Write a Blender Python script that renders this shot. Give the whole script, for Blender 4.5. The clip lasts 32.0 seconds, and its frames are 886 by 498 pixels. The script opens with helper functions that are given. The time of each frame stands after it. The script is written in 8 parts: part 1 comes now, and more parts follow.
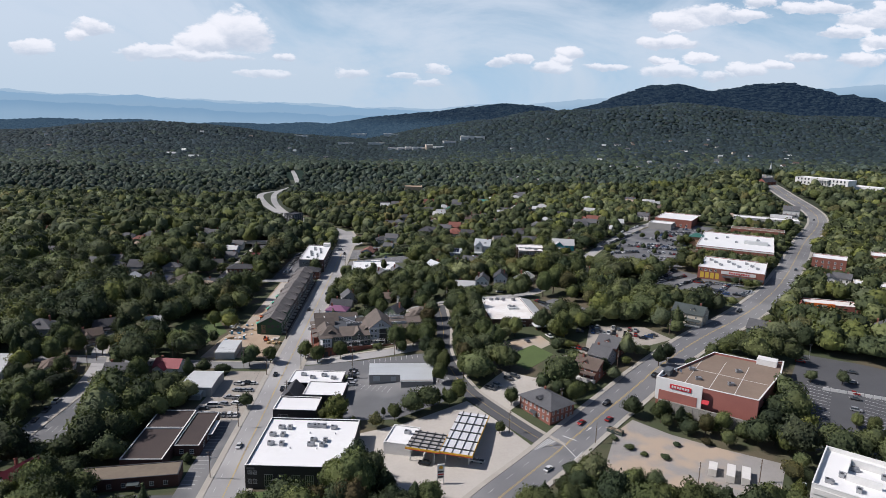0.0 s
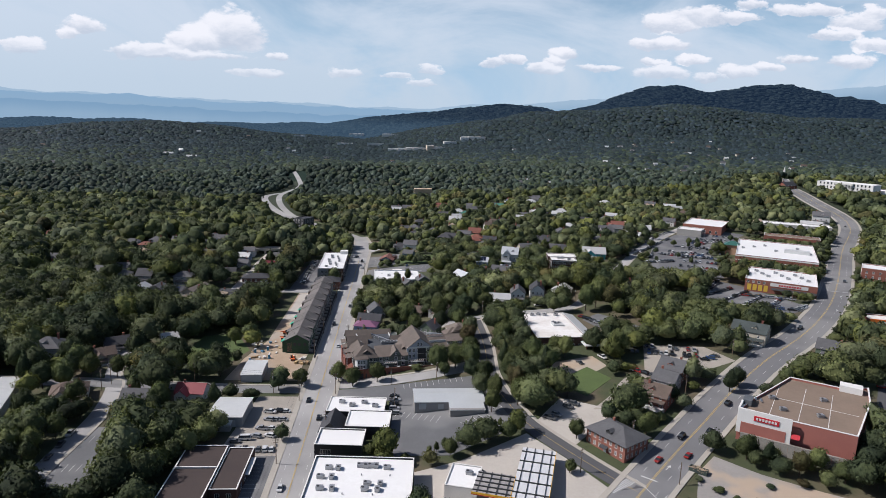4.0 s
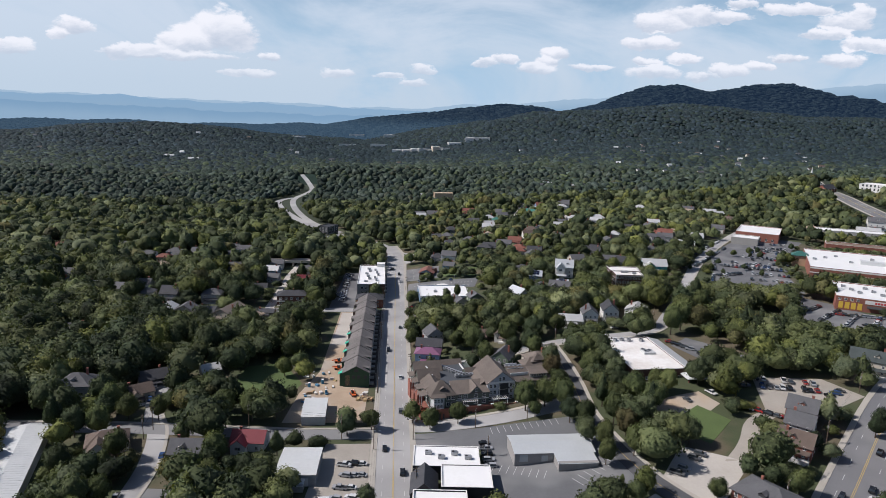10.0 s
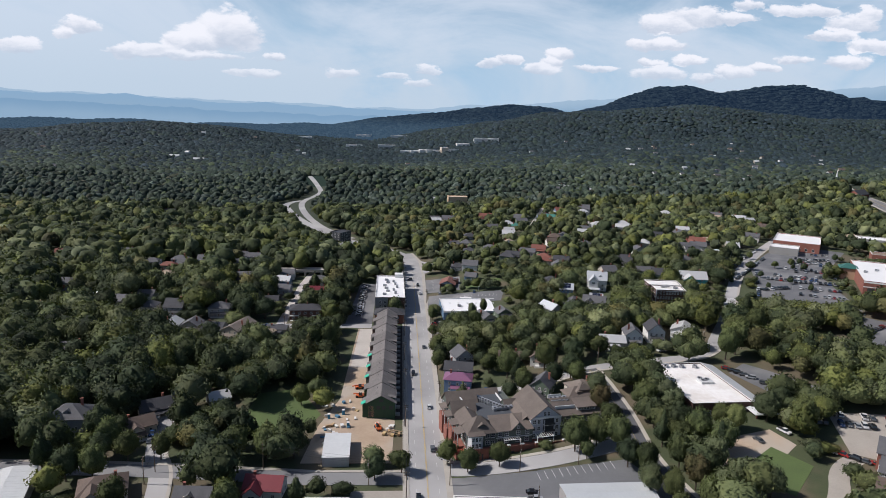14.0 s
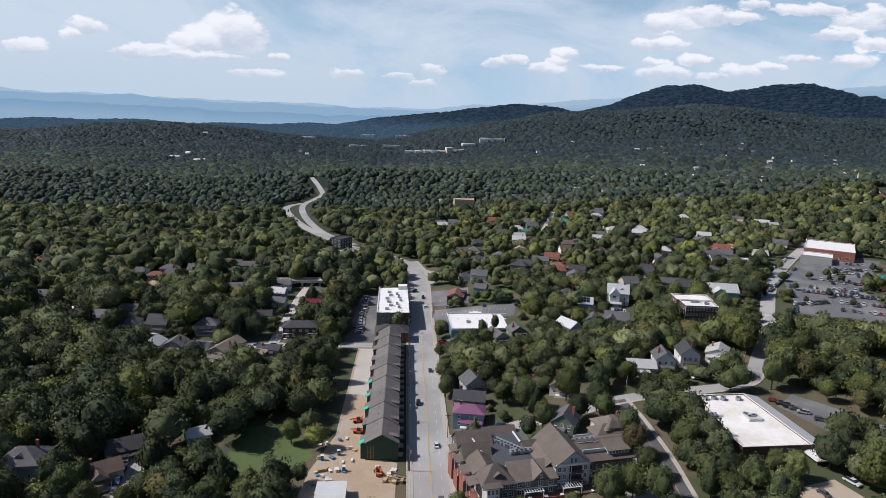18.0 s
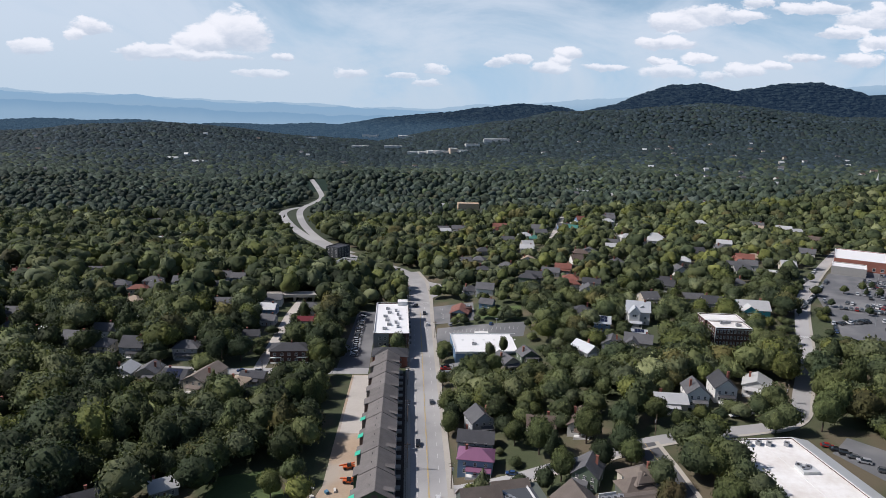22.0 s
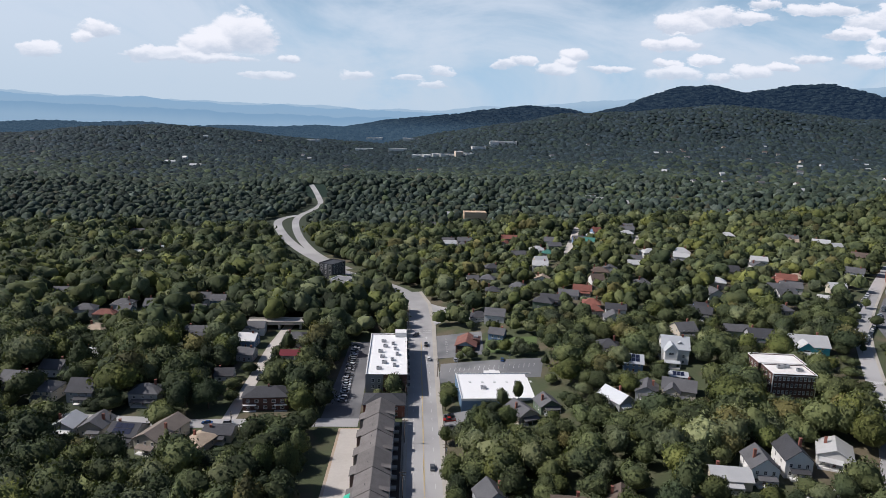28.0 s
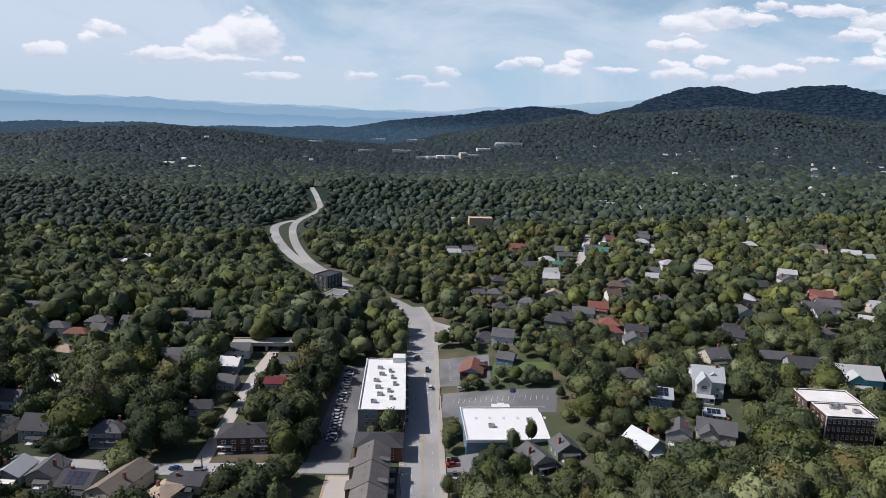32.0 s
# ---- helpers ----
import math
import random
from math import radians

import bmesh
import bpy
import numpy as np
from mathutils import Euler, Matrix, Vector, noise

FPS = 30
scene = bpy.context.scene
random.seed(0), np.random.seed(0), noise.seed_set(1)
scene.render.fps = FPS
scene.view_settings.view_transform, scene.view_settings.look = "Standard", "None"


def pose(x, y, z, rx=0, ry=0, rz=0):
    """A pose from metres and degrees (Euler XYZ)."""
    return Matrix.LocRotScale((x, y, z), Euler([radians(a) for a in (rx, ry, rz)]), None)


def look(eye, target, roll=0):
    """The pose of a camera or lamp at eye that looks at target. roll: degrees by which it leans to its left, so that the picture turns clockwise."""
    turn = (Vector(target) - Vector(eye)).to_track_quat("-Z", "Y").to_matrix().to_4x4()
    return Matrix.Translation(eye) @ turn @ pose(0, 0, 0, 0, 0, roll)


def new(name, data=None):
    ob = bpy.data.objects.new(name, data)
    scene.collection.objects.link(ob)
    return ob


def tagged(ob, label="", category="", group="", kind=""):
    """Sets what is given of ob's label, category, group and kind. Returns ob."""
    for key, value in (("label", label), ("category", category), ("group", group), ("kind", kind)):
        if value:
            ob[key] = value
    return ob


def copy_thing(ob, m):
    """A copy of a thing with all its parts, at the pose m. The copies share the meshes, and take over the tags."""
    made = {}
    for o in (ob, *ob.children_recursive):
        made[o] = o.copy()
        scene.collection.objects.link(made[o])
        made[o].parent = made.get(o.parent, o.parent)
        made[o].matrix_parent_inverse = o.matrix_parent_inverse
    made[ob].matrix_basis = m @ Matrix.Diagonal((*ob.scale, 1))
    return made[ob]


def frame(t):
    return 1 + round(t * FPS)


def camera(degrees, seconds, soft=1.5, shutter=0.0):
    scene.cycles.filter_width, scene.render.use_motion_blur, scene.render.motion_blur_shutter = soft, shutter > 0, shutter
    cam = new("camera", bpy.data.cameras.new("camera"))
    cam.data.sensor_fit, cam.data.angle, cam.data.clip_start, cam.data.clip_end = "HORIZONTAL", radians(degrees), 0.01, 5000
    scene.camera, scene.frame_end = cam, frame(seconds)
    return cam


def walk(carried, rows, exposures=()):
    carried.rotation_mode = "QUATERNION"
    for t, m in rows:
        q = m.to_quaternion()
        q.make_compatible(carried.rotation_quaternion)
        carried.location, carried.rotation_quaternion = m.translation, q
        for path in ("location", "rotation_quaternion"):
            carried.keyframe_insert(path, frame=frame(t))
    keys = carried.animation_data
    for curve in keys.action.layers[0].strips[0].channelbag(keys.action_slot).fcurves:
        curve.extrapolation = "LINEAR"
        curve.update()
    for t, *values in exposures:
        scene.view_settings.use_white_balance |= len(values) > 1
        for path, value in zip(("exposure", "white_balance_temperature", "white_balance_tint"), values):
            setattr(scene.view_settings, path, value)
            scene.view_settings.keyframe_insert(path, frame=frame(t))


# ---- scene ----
cam = camera(68.0, 32.0, 0.75)
PATH = [
    (0, (64.9, 0.004, 134.987), (65.003, 1.96, 134.58), 1.6),
    (1, (59.168, 7.502, 134.873), (59.277, 9.457, 134.466), 1.7),
    (2, (53.122, 14.982, 134.858), (53.236, 16.936, 134.451), 1.7),
    (3, (46.679, 22.47, 134.98), (46.798, 24.425, 134.574), 1.7),
    (3.5, (43.333, 26.139, 135.086), (43.455, 28.093, 134.68), 1.8),
    (5.5, (29.957, 40.54, 135.443), (30.088, 42.493, 135.037), 1.8),
    (6, (26.534, 44.091, 135.498), (26.668, 46.045, 135.093), 1.8),
    (7, (19.698, 51.308, 135.456), (19.836, 53.262, 135.05), 1.8),
    (8, (13.103, 58.868, 135.423), (13.242, 60.821, 135.017), 1.8),
    (9, (6.832, 66.564, 135.299), (6.974, 68.518, 134.894), 1.7),
    (10, (1.05, 74.468, 135.186), (1.195, 76.422, 134.78), 1.7),
    (11, (-3.807, 82.727, 135.113), (-3.661, 84.68, 134.708), 1.7),
    (12, (-7.293, 91.273, 135.083), (-7.149, 93.226, 134.678), 1.8),
    (13, (-9.353, 99.964, 135.101), (-9.213, 101.918, 134.696), 1.9),
    (14, (-10.519, 108.963, 135.054), (-10.386, 110.918, 134.649), 1.9),
    (14.5, (-10.764, 113.569, 134.972), (-10.633, 115.523, 134.568), 1.9),
    (16.5, (-10.56, 132.228, 134.467), (-10.436, 134.183, 134.063), 1.8),
    (17, (-10.434, 136.908, 134.396), (-10.311, 138.863, 133.991), 1.8),
    (18, (-10.093, 146.271, 134.339), (-9.974, 148.226, 133.933), 1.8),
    (19, (-9.671, 155.629, 134.444), (-9.555, 157.584, 134.038), 1.8),
    (20, (-9.141, 164.96, 134.657), (-9.027, 166.915, 134.252), 1.8),
    (21, (-8.51, 174.195, 134.922), (-8.4, 176.15, 134.516), 1.8),
    (22, (-7.79, 183.274, 135.106), (-7.682, 185.23, 134.699), 1.7),
    (23, (-6.975, 192.408, 135.196), (-6.871, 194.363, 134.79), 1.8),
    (24, (-6.125, 201.498, 135.304), (-6.024, 203.454, 134.9), 1.7),
    (25, (-5.472, 210.612, 135.435), (-5.374, 212.569, 135.031), 1.8),
    (25.5, (-5.245, 215.227, 135.483), (-5.148, 217.184, 135.079), 1.7),
    (27.5, (-4.564, 233.898, 135.82), (-4.471, 235.855, 135.417), 1.7),
    (28, (-4.401, 238.525, 135.927), (-4.31, 240.482, 135.525), 1.7),
    (29, (-4.036, 247.791, 136.142), (-3.947, 249.748, 135.74), 1.7),
    (30, (-3.607, 257.136, 136.25), (-3.521, 259.094, 135.85), 1.8),
    (31, (-3.013, 266.497, 136.239), (-2.931, 268.455, 135.839), 1.8),
    (32, (-2.433, 275.847, 136.174), (-2.355, 277.805, 135.774), 1.8),
]
walk(cam, [(t, look(eye, target, roll)) for t, eye, target, roll in PATH], [(0.0, 0.0, 6180, 16), (32.0, 0.0, 6180, 16)])

# ---------------------------------------------------------------- sky and sun
SUN_AZ, SUN_EL = radians(-85), radians(45)          # from +y towards -x
sun_dir = Vector((math.sin(SUN_AZ) * math.cos(SUN_EL), math.cos(SUN_AZ) * math.cos(SUN_EL), math.sin(SUN_EL)))
sun_data = bpy.data.lights.new("sun", "SUN")
sun_data.energy, sun_data.angle, sun_data.color = 5.0, radians(0.5), (1.0, 0.95, 0.87)
sun = new("sun", sun_data)
sun.rotation_euler = sun_dir.to_track_quat("Z", "Y").to_euler()
scene.view_settings.exposure = 0.0


class Nodes:
    """Short hand for building node trees."""

    def __init__(self, tree):
        self.tree = tree
        tree.nodes.clear()

    def add(self, kind, **props):
        node = self.tree.nodes.new(kind)
        for key, value in props.items():
            if key == "operation":
                node.operation = value
            elif key == "blend":
                node.data_type, node.blend_type = "RGBA", value
            elif key == "sky":
                node.sky_type = value
        return node

    def link(self, a, b):
        self.tree.links.new(a, b)

    def put(self, socket, value):
        if isinstance(value, bpy.types.NodeSocket):
            self.link(value, socket)
        else:
            socket.default_value = value

    def math(self, op, a, b=0.0, c=None, clamp=False):
        n = self.add("ShaderNodeMath", operation=op)
        n.use_clamp = clamp
        self.put(n.inputs[0], a)
        self.put(n.inputs[1], b)
        if c is not None:
            self.put(n.inputs[2], c)
        return n.outputs[0]

    def mix(self, fac, a, b, blend="MIX"):
        n = self.add("ShaderNodeMix", blend=blend)
        self.put(n.inputs[0], fac)
        self.put(n.inputs[6], a if isinstance(a, bpy.types.NodeSocket) else (*a, 1))
        self.put(n.inputs[7], b if isinstance(b, bpy.types.NodeSocket) else (*b, 1))
        return n.outputs[2]

    def noise(self, vector, scale, detail=4.0, rough=0.55, warp=0.0):
        n = self.add("ShaderNodeTexNoise")
        if vector is not None:
            self.link(vector, n.inputs["Vector"])
        n.inputs["Scale"].default_value, n.inputs["Detail"].default_value = scale, detail
        n.inputs["Roughness"].default_value, n.inputs["Distortion"].default_value = rough, warp
        return n.outputs["Fac"]

    def ramp(self, value, lo, hi, smooth=True):
        n = self.add("ShaderNodeMapRange")
        n.interpolation_type = "SMOOTHSTEP" if smooth else "LINEAR"
        self.put(n.inputs[0], value)
        self.put(n.inputs[1], lo)
        self.put(n.inputs[2], hi)
        return n.outputs[0]


def make_world():
    """A hazy summer sky: clear air above, a milky veil with cumulus low down, blue ranges on the horizon."""
    world = bpy.data.worlds.new("sky")
    scene.world = world
    world.use_nodes = True
    n = Nodes(world.node_tree)
    sky = n.add("ShaderNodeTexSky", sky="NISHITA")
    sky.sun_disc, sky.sun_elevation, sky.sun_rotation = False, SUN_EL, SUN_AZ
    sky.altitude, sky.dust_density = 650, 1.5
    clear = n.mix(1.0, sky.outputs[0], (0.075, 0.075, 0.075), "MULTIPLY")
    co = n.add("ShaderNodeTexCoord").outputs["Generated"]
    sep = n.add("ShaderNodeSeparateXYZ")
    n.link(co, sep.inputs[0])
    x, y, z = sep.outputs
    ahead = n.math("MAXIMUM", y, 0.15)
    u, v = n.math("DIVIDE", x, ahead), n.math("DIVIDE", z, ahead)
    flat = n.add("ShaderNodeCombineXYZ")
    n.put(flat.inputs[0], u)
    n.put(flat.inputs[1], n.math("MULTIPLY", v, 1.9))
    uv = flat.outputs[0]
    # high thin veil, streaked along the horizon
    streak = n.noise(uv, 3.0, 6, 0.6, 0.6)
    low = n.ramp(z, 0.75, 0.0)
    veil = n.math("MULTIPLY", n.ramp(n.math("ADD", streak, n.math("MULTIPLY", v, -0.75)), 0.20, 0.50), n.math("ADD", 0.12, n.math("MULTIPLY", low, 0.75)))
    veil_tone = n.mix(n.ramp(v, 0.0, 0.16), (0.56, 0.66, 0.72), (0.66, 0.74, 0.80))
    blue = n.mix(n.ramp(z, 0.35, 0.0), clear, (0.36, 0.57, 0.73))
    base = n.mix(veil, blue, veil_tone)
    # cumulus: centre, half width, half height
    heaps = ((-0.253, 0.102, 0.046, 0.033), (-0.301, 0.086, 0.043, 0.022), (-0.356, 0.073, 0.050, 0.012), (-0.392, 0.072, 0.022, 0.013), (-0.325, 0.069, 0.090, 0.007),
             (-0.459, 0.103, 0.028, 0.014), (-0.475, 0.092, 0.016, 0.008), (-0.541, 0.072, 0.028, 0.013), (-0.182, 0.073, 0.019, 0.007), (-0.085, 0.053, 0.024, 0.008))
    heaps += ((-0.011, 0.051, 0.022, 0.007), (0.039, 0.062, 0.019, 0.008), (0.026, 0.042, 0.022, 0.007), (-0.215, 0.048, 0.043, 0.007), (0.129, 0.074, 0.021, 0.009),
              (0.159, 0.080, 0.019, 0.009), (0.235, 0.089, 0.024, 0.012), (0.203, 0.066, 0.028, 0.010), (0.219, 0.077, 0.019, 0.009), (0.428, 0.151, 0.052, 0.017))
    heaps += ((0.386, 0.137, 0.043, 0.016), (0.484, 0.153, 0.043, 0.010), (0.508, 0.172, 0.024, 0.008), (0.380, 0.109, 0.045, 0.011), (0.606, 0.166, 0.065, 0.010),
              (0.679, 0.151, 0.043, 0.017), (0.647, 0.131, 0.043, 0.009), (0.700, 0.163, 0.022, 0.014), (0.721, 0.119, 0.043, 0.012), (0.679, 0.095, 0.035, 0.012))
    heaps += ((0.593, 0.096, 0.026, 0.008), (0.546, 0.082, 0.026, 0.008), (0.498, 0.073, 0.033, 0.012), (0.459, 0.064, 0.026, 0.008), (0.430, 0.088, 0.026, 0.007),
              (0.388, 0.068, 0.039, 0.010), (0.369, 0.082, 0.022, 0.008), (0.284, 0.071, 0.035, 0.006))
    curl = n.add("ShaderNodeTexNoise")
    n.link(uv, curl.inputs["Vector"])
    curl.inputs["Scale"].default_value, curl.inputs["Detail"].default_value, curl.inputs["Roughness"].default_value = 26.0, 7.0, 0.62
    split = n.add("ShaderNodeSeparateXYZ")
    n.link(curl.outputs["Color"], split.inputs[0])
    cu = n.math("ADD", u, n.math("MULTIPLY", n.math("SUBTRACT", split.outputs[0], 0.5), 0.036))
    cv = n.math("ADD", v, n.math("MULTIPLY", n.math("SUBTRACT", split.outputs[1], 0.5), 0.022))
    body, crown_side = -1.0, -1.0
    for cx, cy, rx, ry in heaps:
        du = n.math("MULTIPLY", n.math("SUBTRACT", cu, cx), 1 / (1.25 * rx))
        dv = n.math("MULTIPLY", n.math("SUBTRACT", cv, cy), 1 / (1.25 * ry))
        dv = n.math("MAXIMUM", dv, n.math("MULTIPLY", dv, -1.35))
        across = n.math("MULTIPLY", du, du)
        body = n.math("MAXIMUM", body, n.math("SUBTRACT", 1.0, n.math("MULTIPLY_ADD", dv, dv, across)))
        up = n.math("MULTIPLY", n.math("SUBTRACT", cv, cy + ry * 0.55), 1 / (1.25 * ry))
        crown_side = n.math("MAXIMUM", crown_side, n.math("SUBTRACT", 1.0, n.math("MULTIPLY_ADD", up, up, across)))
    puff = n.noise(uv, 21.0, 8, 0.62, 0.2)
    mask = n.ramp(n.math("ADD", body, n.math("MULTIPLY", n.math("SUBTRACT", puff, 0.5), 2.2)), 0.10, 0.55)
    lit = n.ramp(n.math("ADD", n.math("SUBTRACT", crown_side, body), n.math("MULTIPLY", n.math("SUBTRACT", puff, 0.5), 1.2)), -0.6, 0.25)
    cloud = n.mix(lit, (0.55, 0.62, 0.69), (0.92, 0.93, 0.93))
    base = n.mix(n.math("MULTIPLY", mask, n.math("ADD", 0.60, n.math("MULTIPLY", n.ramp(v, 0.04, 0.10), 0.33))), base, cloud)
    # three blue ranges far off, painted with their haze into the sky, each lower and darker than the one behind
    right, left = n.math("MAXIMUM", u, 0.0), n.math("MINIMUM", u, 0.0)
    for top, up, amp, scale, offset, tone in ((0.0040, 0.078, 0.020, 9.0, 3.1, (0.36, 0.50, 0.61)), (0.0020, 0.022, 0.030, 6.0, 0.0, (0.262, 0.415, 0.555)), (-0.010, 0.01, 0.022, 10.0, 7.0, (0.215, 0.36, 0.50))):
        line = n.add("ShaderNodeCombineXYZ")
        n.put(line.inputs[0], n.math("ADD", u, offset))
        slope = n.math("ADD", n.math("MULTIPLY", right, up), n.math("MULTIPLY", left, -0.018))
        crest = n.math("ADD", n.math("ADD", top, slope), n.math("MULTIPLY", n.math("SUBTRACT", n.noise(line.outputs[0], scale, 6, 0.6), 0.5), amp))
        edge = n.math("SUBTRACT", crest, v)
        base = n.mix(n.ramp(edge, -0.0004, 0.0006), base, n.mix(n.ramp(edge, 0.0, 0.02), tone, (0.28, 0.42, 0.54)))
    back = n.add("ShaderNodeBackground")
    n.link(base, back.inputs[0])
    back.inputs[1].default_value = 1.0
    out = n.add("ShaderNodeOutputWorld")
    n.link(back.outputs[0], out.inputs[0])


make_world()


# ---------------------------------------------------------------- materials
def surface(name, colour, second=None, rough=0.8, metal=0.0, coarse=0.15, fine=2.0, bump=0.0, bump_scale=4.0, spread=0.0, stain=0.35,
            third=None, third_scale=0.04, island=0.0, leaf=False, spec=0.5, streak=None, tint=False):
    """A weathered surface: two colours blended at a coarse and a fine scale (per metre), a wider third tone, and a spread from object to object."""
    m = bpy.data.materials.new(name)
    m.use_nodes = True
    n = Nodes(m.node_tree)
    where = n.add("ShaderNodeNewGeometry").outputs["Position"]
    if streak:
        mp = n.add("ShaderNodeMapping")
        n.link(where, mp.inputs[0])
        mp.inputs["Scale"].default_value = streak
        where = mp.outputs[0]
    second = second or tuple(c * 0.72 for c in colour)
    big, small = n.noise(where, coarse, 3), n.noise(where, fine, 5, 0.65)
    fac = n.ramp(n.math("ADD", n.math("MULTIPLY", big, 0.55), n.math("MULTIPLY", small, 0.45)), 0.5 - stain, 0.5 + stain)
    tone = n.mix(fac, second, colour)
    if third:
        tone = n.mix(n.ramp(n.noise(where, third_scale, 3, 0.5), 0.45, 0.62), tone, third)
    for amount, node, socket in ((spread, "ShaderNodeObjectInfo", "Random"), (island, "ShaderNodeNewGeometry", "Random Per Island")):
        if not amount:
            continue
        pick = n.add(node).outputs[socket]
        bright = n.math("ADD", 1 - amount, n.math("MULTIPLY", pick, 2 * amount))
        scale = n.add("ShaderNodeCombineColor")
        for s, k in zip(scale.inputs, (1.0, 1.0, 1.0)):
            n.put(s, bright)
        tone = n.mix(1.0, tone, scale.outputs[0], "MULTIPLY")
    if tint:
        at = n.add("ShaderNodeAttribute")
        at.attribute_name = "tint"
        tone = n.mix(1.0, tone, at.outputs["Color"], "MULTIPLY")
    p = n.add("ShaderNodeBsdfPrincipled")
    n.link(tone, p.inputs["Base Color"])
    p.inputs["Metallic"].default_value = metal
    p.inputs["Specular IOR Level"].default_value = spec
    n.put(p.inputs["Roughness"], n.math("ADD", rough - 0.08, n.math("MULTIPLY", small, 0.16), clamp=True))
    if bump:
        b = n.add("ShaderNodeBump")
        b.inputs["Strength"].default_value, b.inputs["Distance"].default_value = bump, 0.3
        n.link(n.noise(where, bump_scale, 4, 0.6), b.inputs["Height"])
        n.link(b.outputs[0], p.inputs["Normal"])
    out = n.add("ShaderNodeOutputMaterial")
    if leaf:
        t = n.add("ShaderNodeBsdfTranslucent")
        n.link(n.mix(1.0, tone, (1.05, 1.15, 0.55), "MULTIPLY"), t.inputs[0])
        both = n.add("ShaderNodeMixShader")
        both.inputs[0].default_value = 0.13
        n.link(p.outputs[0], both.inputs[1])
        n.link(t.outputs[0], both.inputs[2])
        n.link(both.outputs[0], out.inputs[0])
    else:
        n.link(p.outputs[0], out.inputs[0])
    return m


MAT = {}


def paint(colour, rough=0.7, metal=0.0, spread=0.0, bump=0.1):
    """A plain painted or coated surface of that colour, made once."""
    key = (colour, rough, metal, spread)
    if key not in MAT:
        MAT[key] = surface("paint", colour, tuple(c * 0.82 for c in colour), rough, metal, 0.3, 3.0, bump, 2.0, spread)
    return MAT[key]


def roofing(colour):
    """Asphalt shingles: small courses of uneven tone."""
    key = ("shingle", colour)
    if key not in MAT:
        MAT[key] = surface("shingles", colour, tuple(c * 0.6 for c in colour), 0.85, 0, 0.25, 3.5, 0.5, 5.0, spread=0.12, stain=0.3)
    return MAT[key]


GRASS = surface("grass", (0.062, 0.076, 0.030), (0.036, 0.046, 0.020), 0.95, 0, 0.06, 0.9, 0.5, 1.5, third=(0.100, 0.082, 0.050), third_scale=0.035)
LAWN = surface("mown_lawn", (0.085, 0.125, 0.036), (0.06, 0.088, 0.028), 0.95, 0, 0.12, 1.2, 0.4, 2.0)
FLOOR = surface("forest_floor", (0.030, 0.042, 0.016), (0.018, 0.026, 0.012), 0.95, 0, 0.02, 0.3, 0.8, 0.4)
# blue-green of distance haze is put into this ground colour
FAR = surface("hazed_distant_canopy", (0.034, 0.050, 0.040), (0.018, 0.030, 0.026), 0.95, 0, 0.004, 0.05, 1.0, 0.06, third=(0.028, 0.045, 0.040), third_scale=0.0016, spec=0.0)


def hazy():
    """Far ranges seen through miles of summer air: dark woods, their haze a faint blue glow in the material, more so
    low down on the plain.
    """
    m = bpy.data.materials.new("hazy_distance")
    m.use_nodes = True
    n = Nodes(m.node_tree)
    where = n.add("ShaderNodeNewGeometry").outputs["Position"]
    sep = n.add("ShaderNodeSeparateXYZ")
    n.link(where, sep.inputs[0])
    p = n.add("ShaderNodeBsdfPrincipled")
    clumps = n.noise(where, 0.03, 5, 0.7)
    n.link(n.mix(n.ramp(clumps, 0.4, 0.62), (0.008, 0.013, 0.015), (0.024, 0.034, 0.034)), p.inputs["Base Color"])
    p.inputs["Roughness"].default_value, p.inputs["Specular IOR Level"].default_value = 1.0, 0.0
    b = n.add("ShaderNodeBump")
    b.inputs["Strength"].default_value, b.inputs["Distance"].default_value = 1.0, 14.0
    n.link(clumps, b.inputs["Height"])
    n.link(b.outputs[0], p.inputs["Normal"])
    # emission paints the air's haze; high ground stays dark as under cloud
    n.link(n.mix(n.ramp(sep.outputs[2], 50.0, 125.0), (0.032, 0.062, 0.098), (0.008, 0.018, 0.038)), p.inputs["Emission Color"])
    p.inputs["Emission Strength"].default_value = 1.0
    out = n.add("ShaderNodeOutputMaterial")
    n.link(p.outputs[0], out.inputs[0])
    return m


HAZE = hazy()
ASPHALT = surface("old_asphalt", (0.315, 0.31, 0.302), (0.25, 0.246, 0.24), 0.88, 0, 0.08, 1.5, 0.15, 6, third=(0.35, 0.343, 0.332), third_scale=0.02)
AVENUE_ASPHALT = surface("worn_dark_and_shade_asphalt", (0.165, 0.166, 0.17), (0.125, 0.126, 0.13), 0.88, 0, 0.08, 1.5, 0.15, 6, third=(0.20, 0.20, 0.198), third_scale=0.02)
DARK_ASPHALT = surface("new_asphalt", (0.085, 0.087, 0.092), (0.065, 0.066, 0.07), 0.85, 0, 0.08, 1.5, 0.15, 6)
LOT = surface("lot_asphalt", (0.135, 0.138, 0.143), (0.095, 0.097, 0.10), 0.88, 0, 0.06, 0.8, 0.15, 6, third=(0.18, 0.18, 0.178), third_scale=0.03)
CONCRETE = surface("concrete", (0.40, 0.37, 0.32), (0.30, 0.28, 0.24), 0.85, 0, 0.15, 1.5, 0.15, 5)
SLAB = surface("pale_concrete", (0.46, 0.43, 0.385), (0.36, 0.33, 0.29), 0.85, 0, 0.08, 0.9, 0.15, 5)
DIRT = surface("bare_earth", (0.42, 0.33, 0.235), (0.30, 0.215, 0.145), 0.95, 0, 0.07, 0.8, 0.4, 3, third=(0.36, 0.31, 0.25), third_scale=0.03)
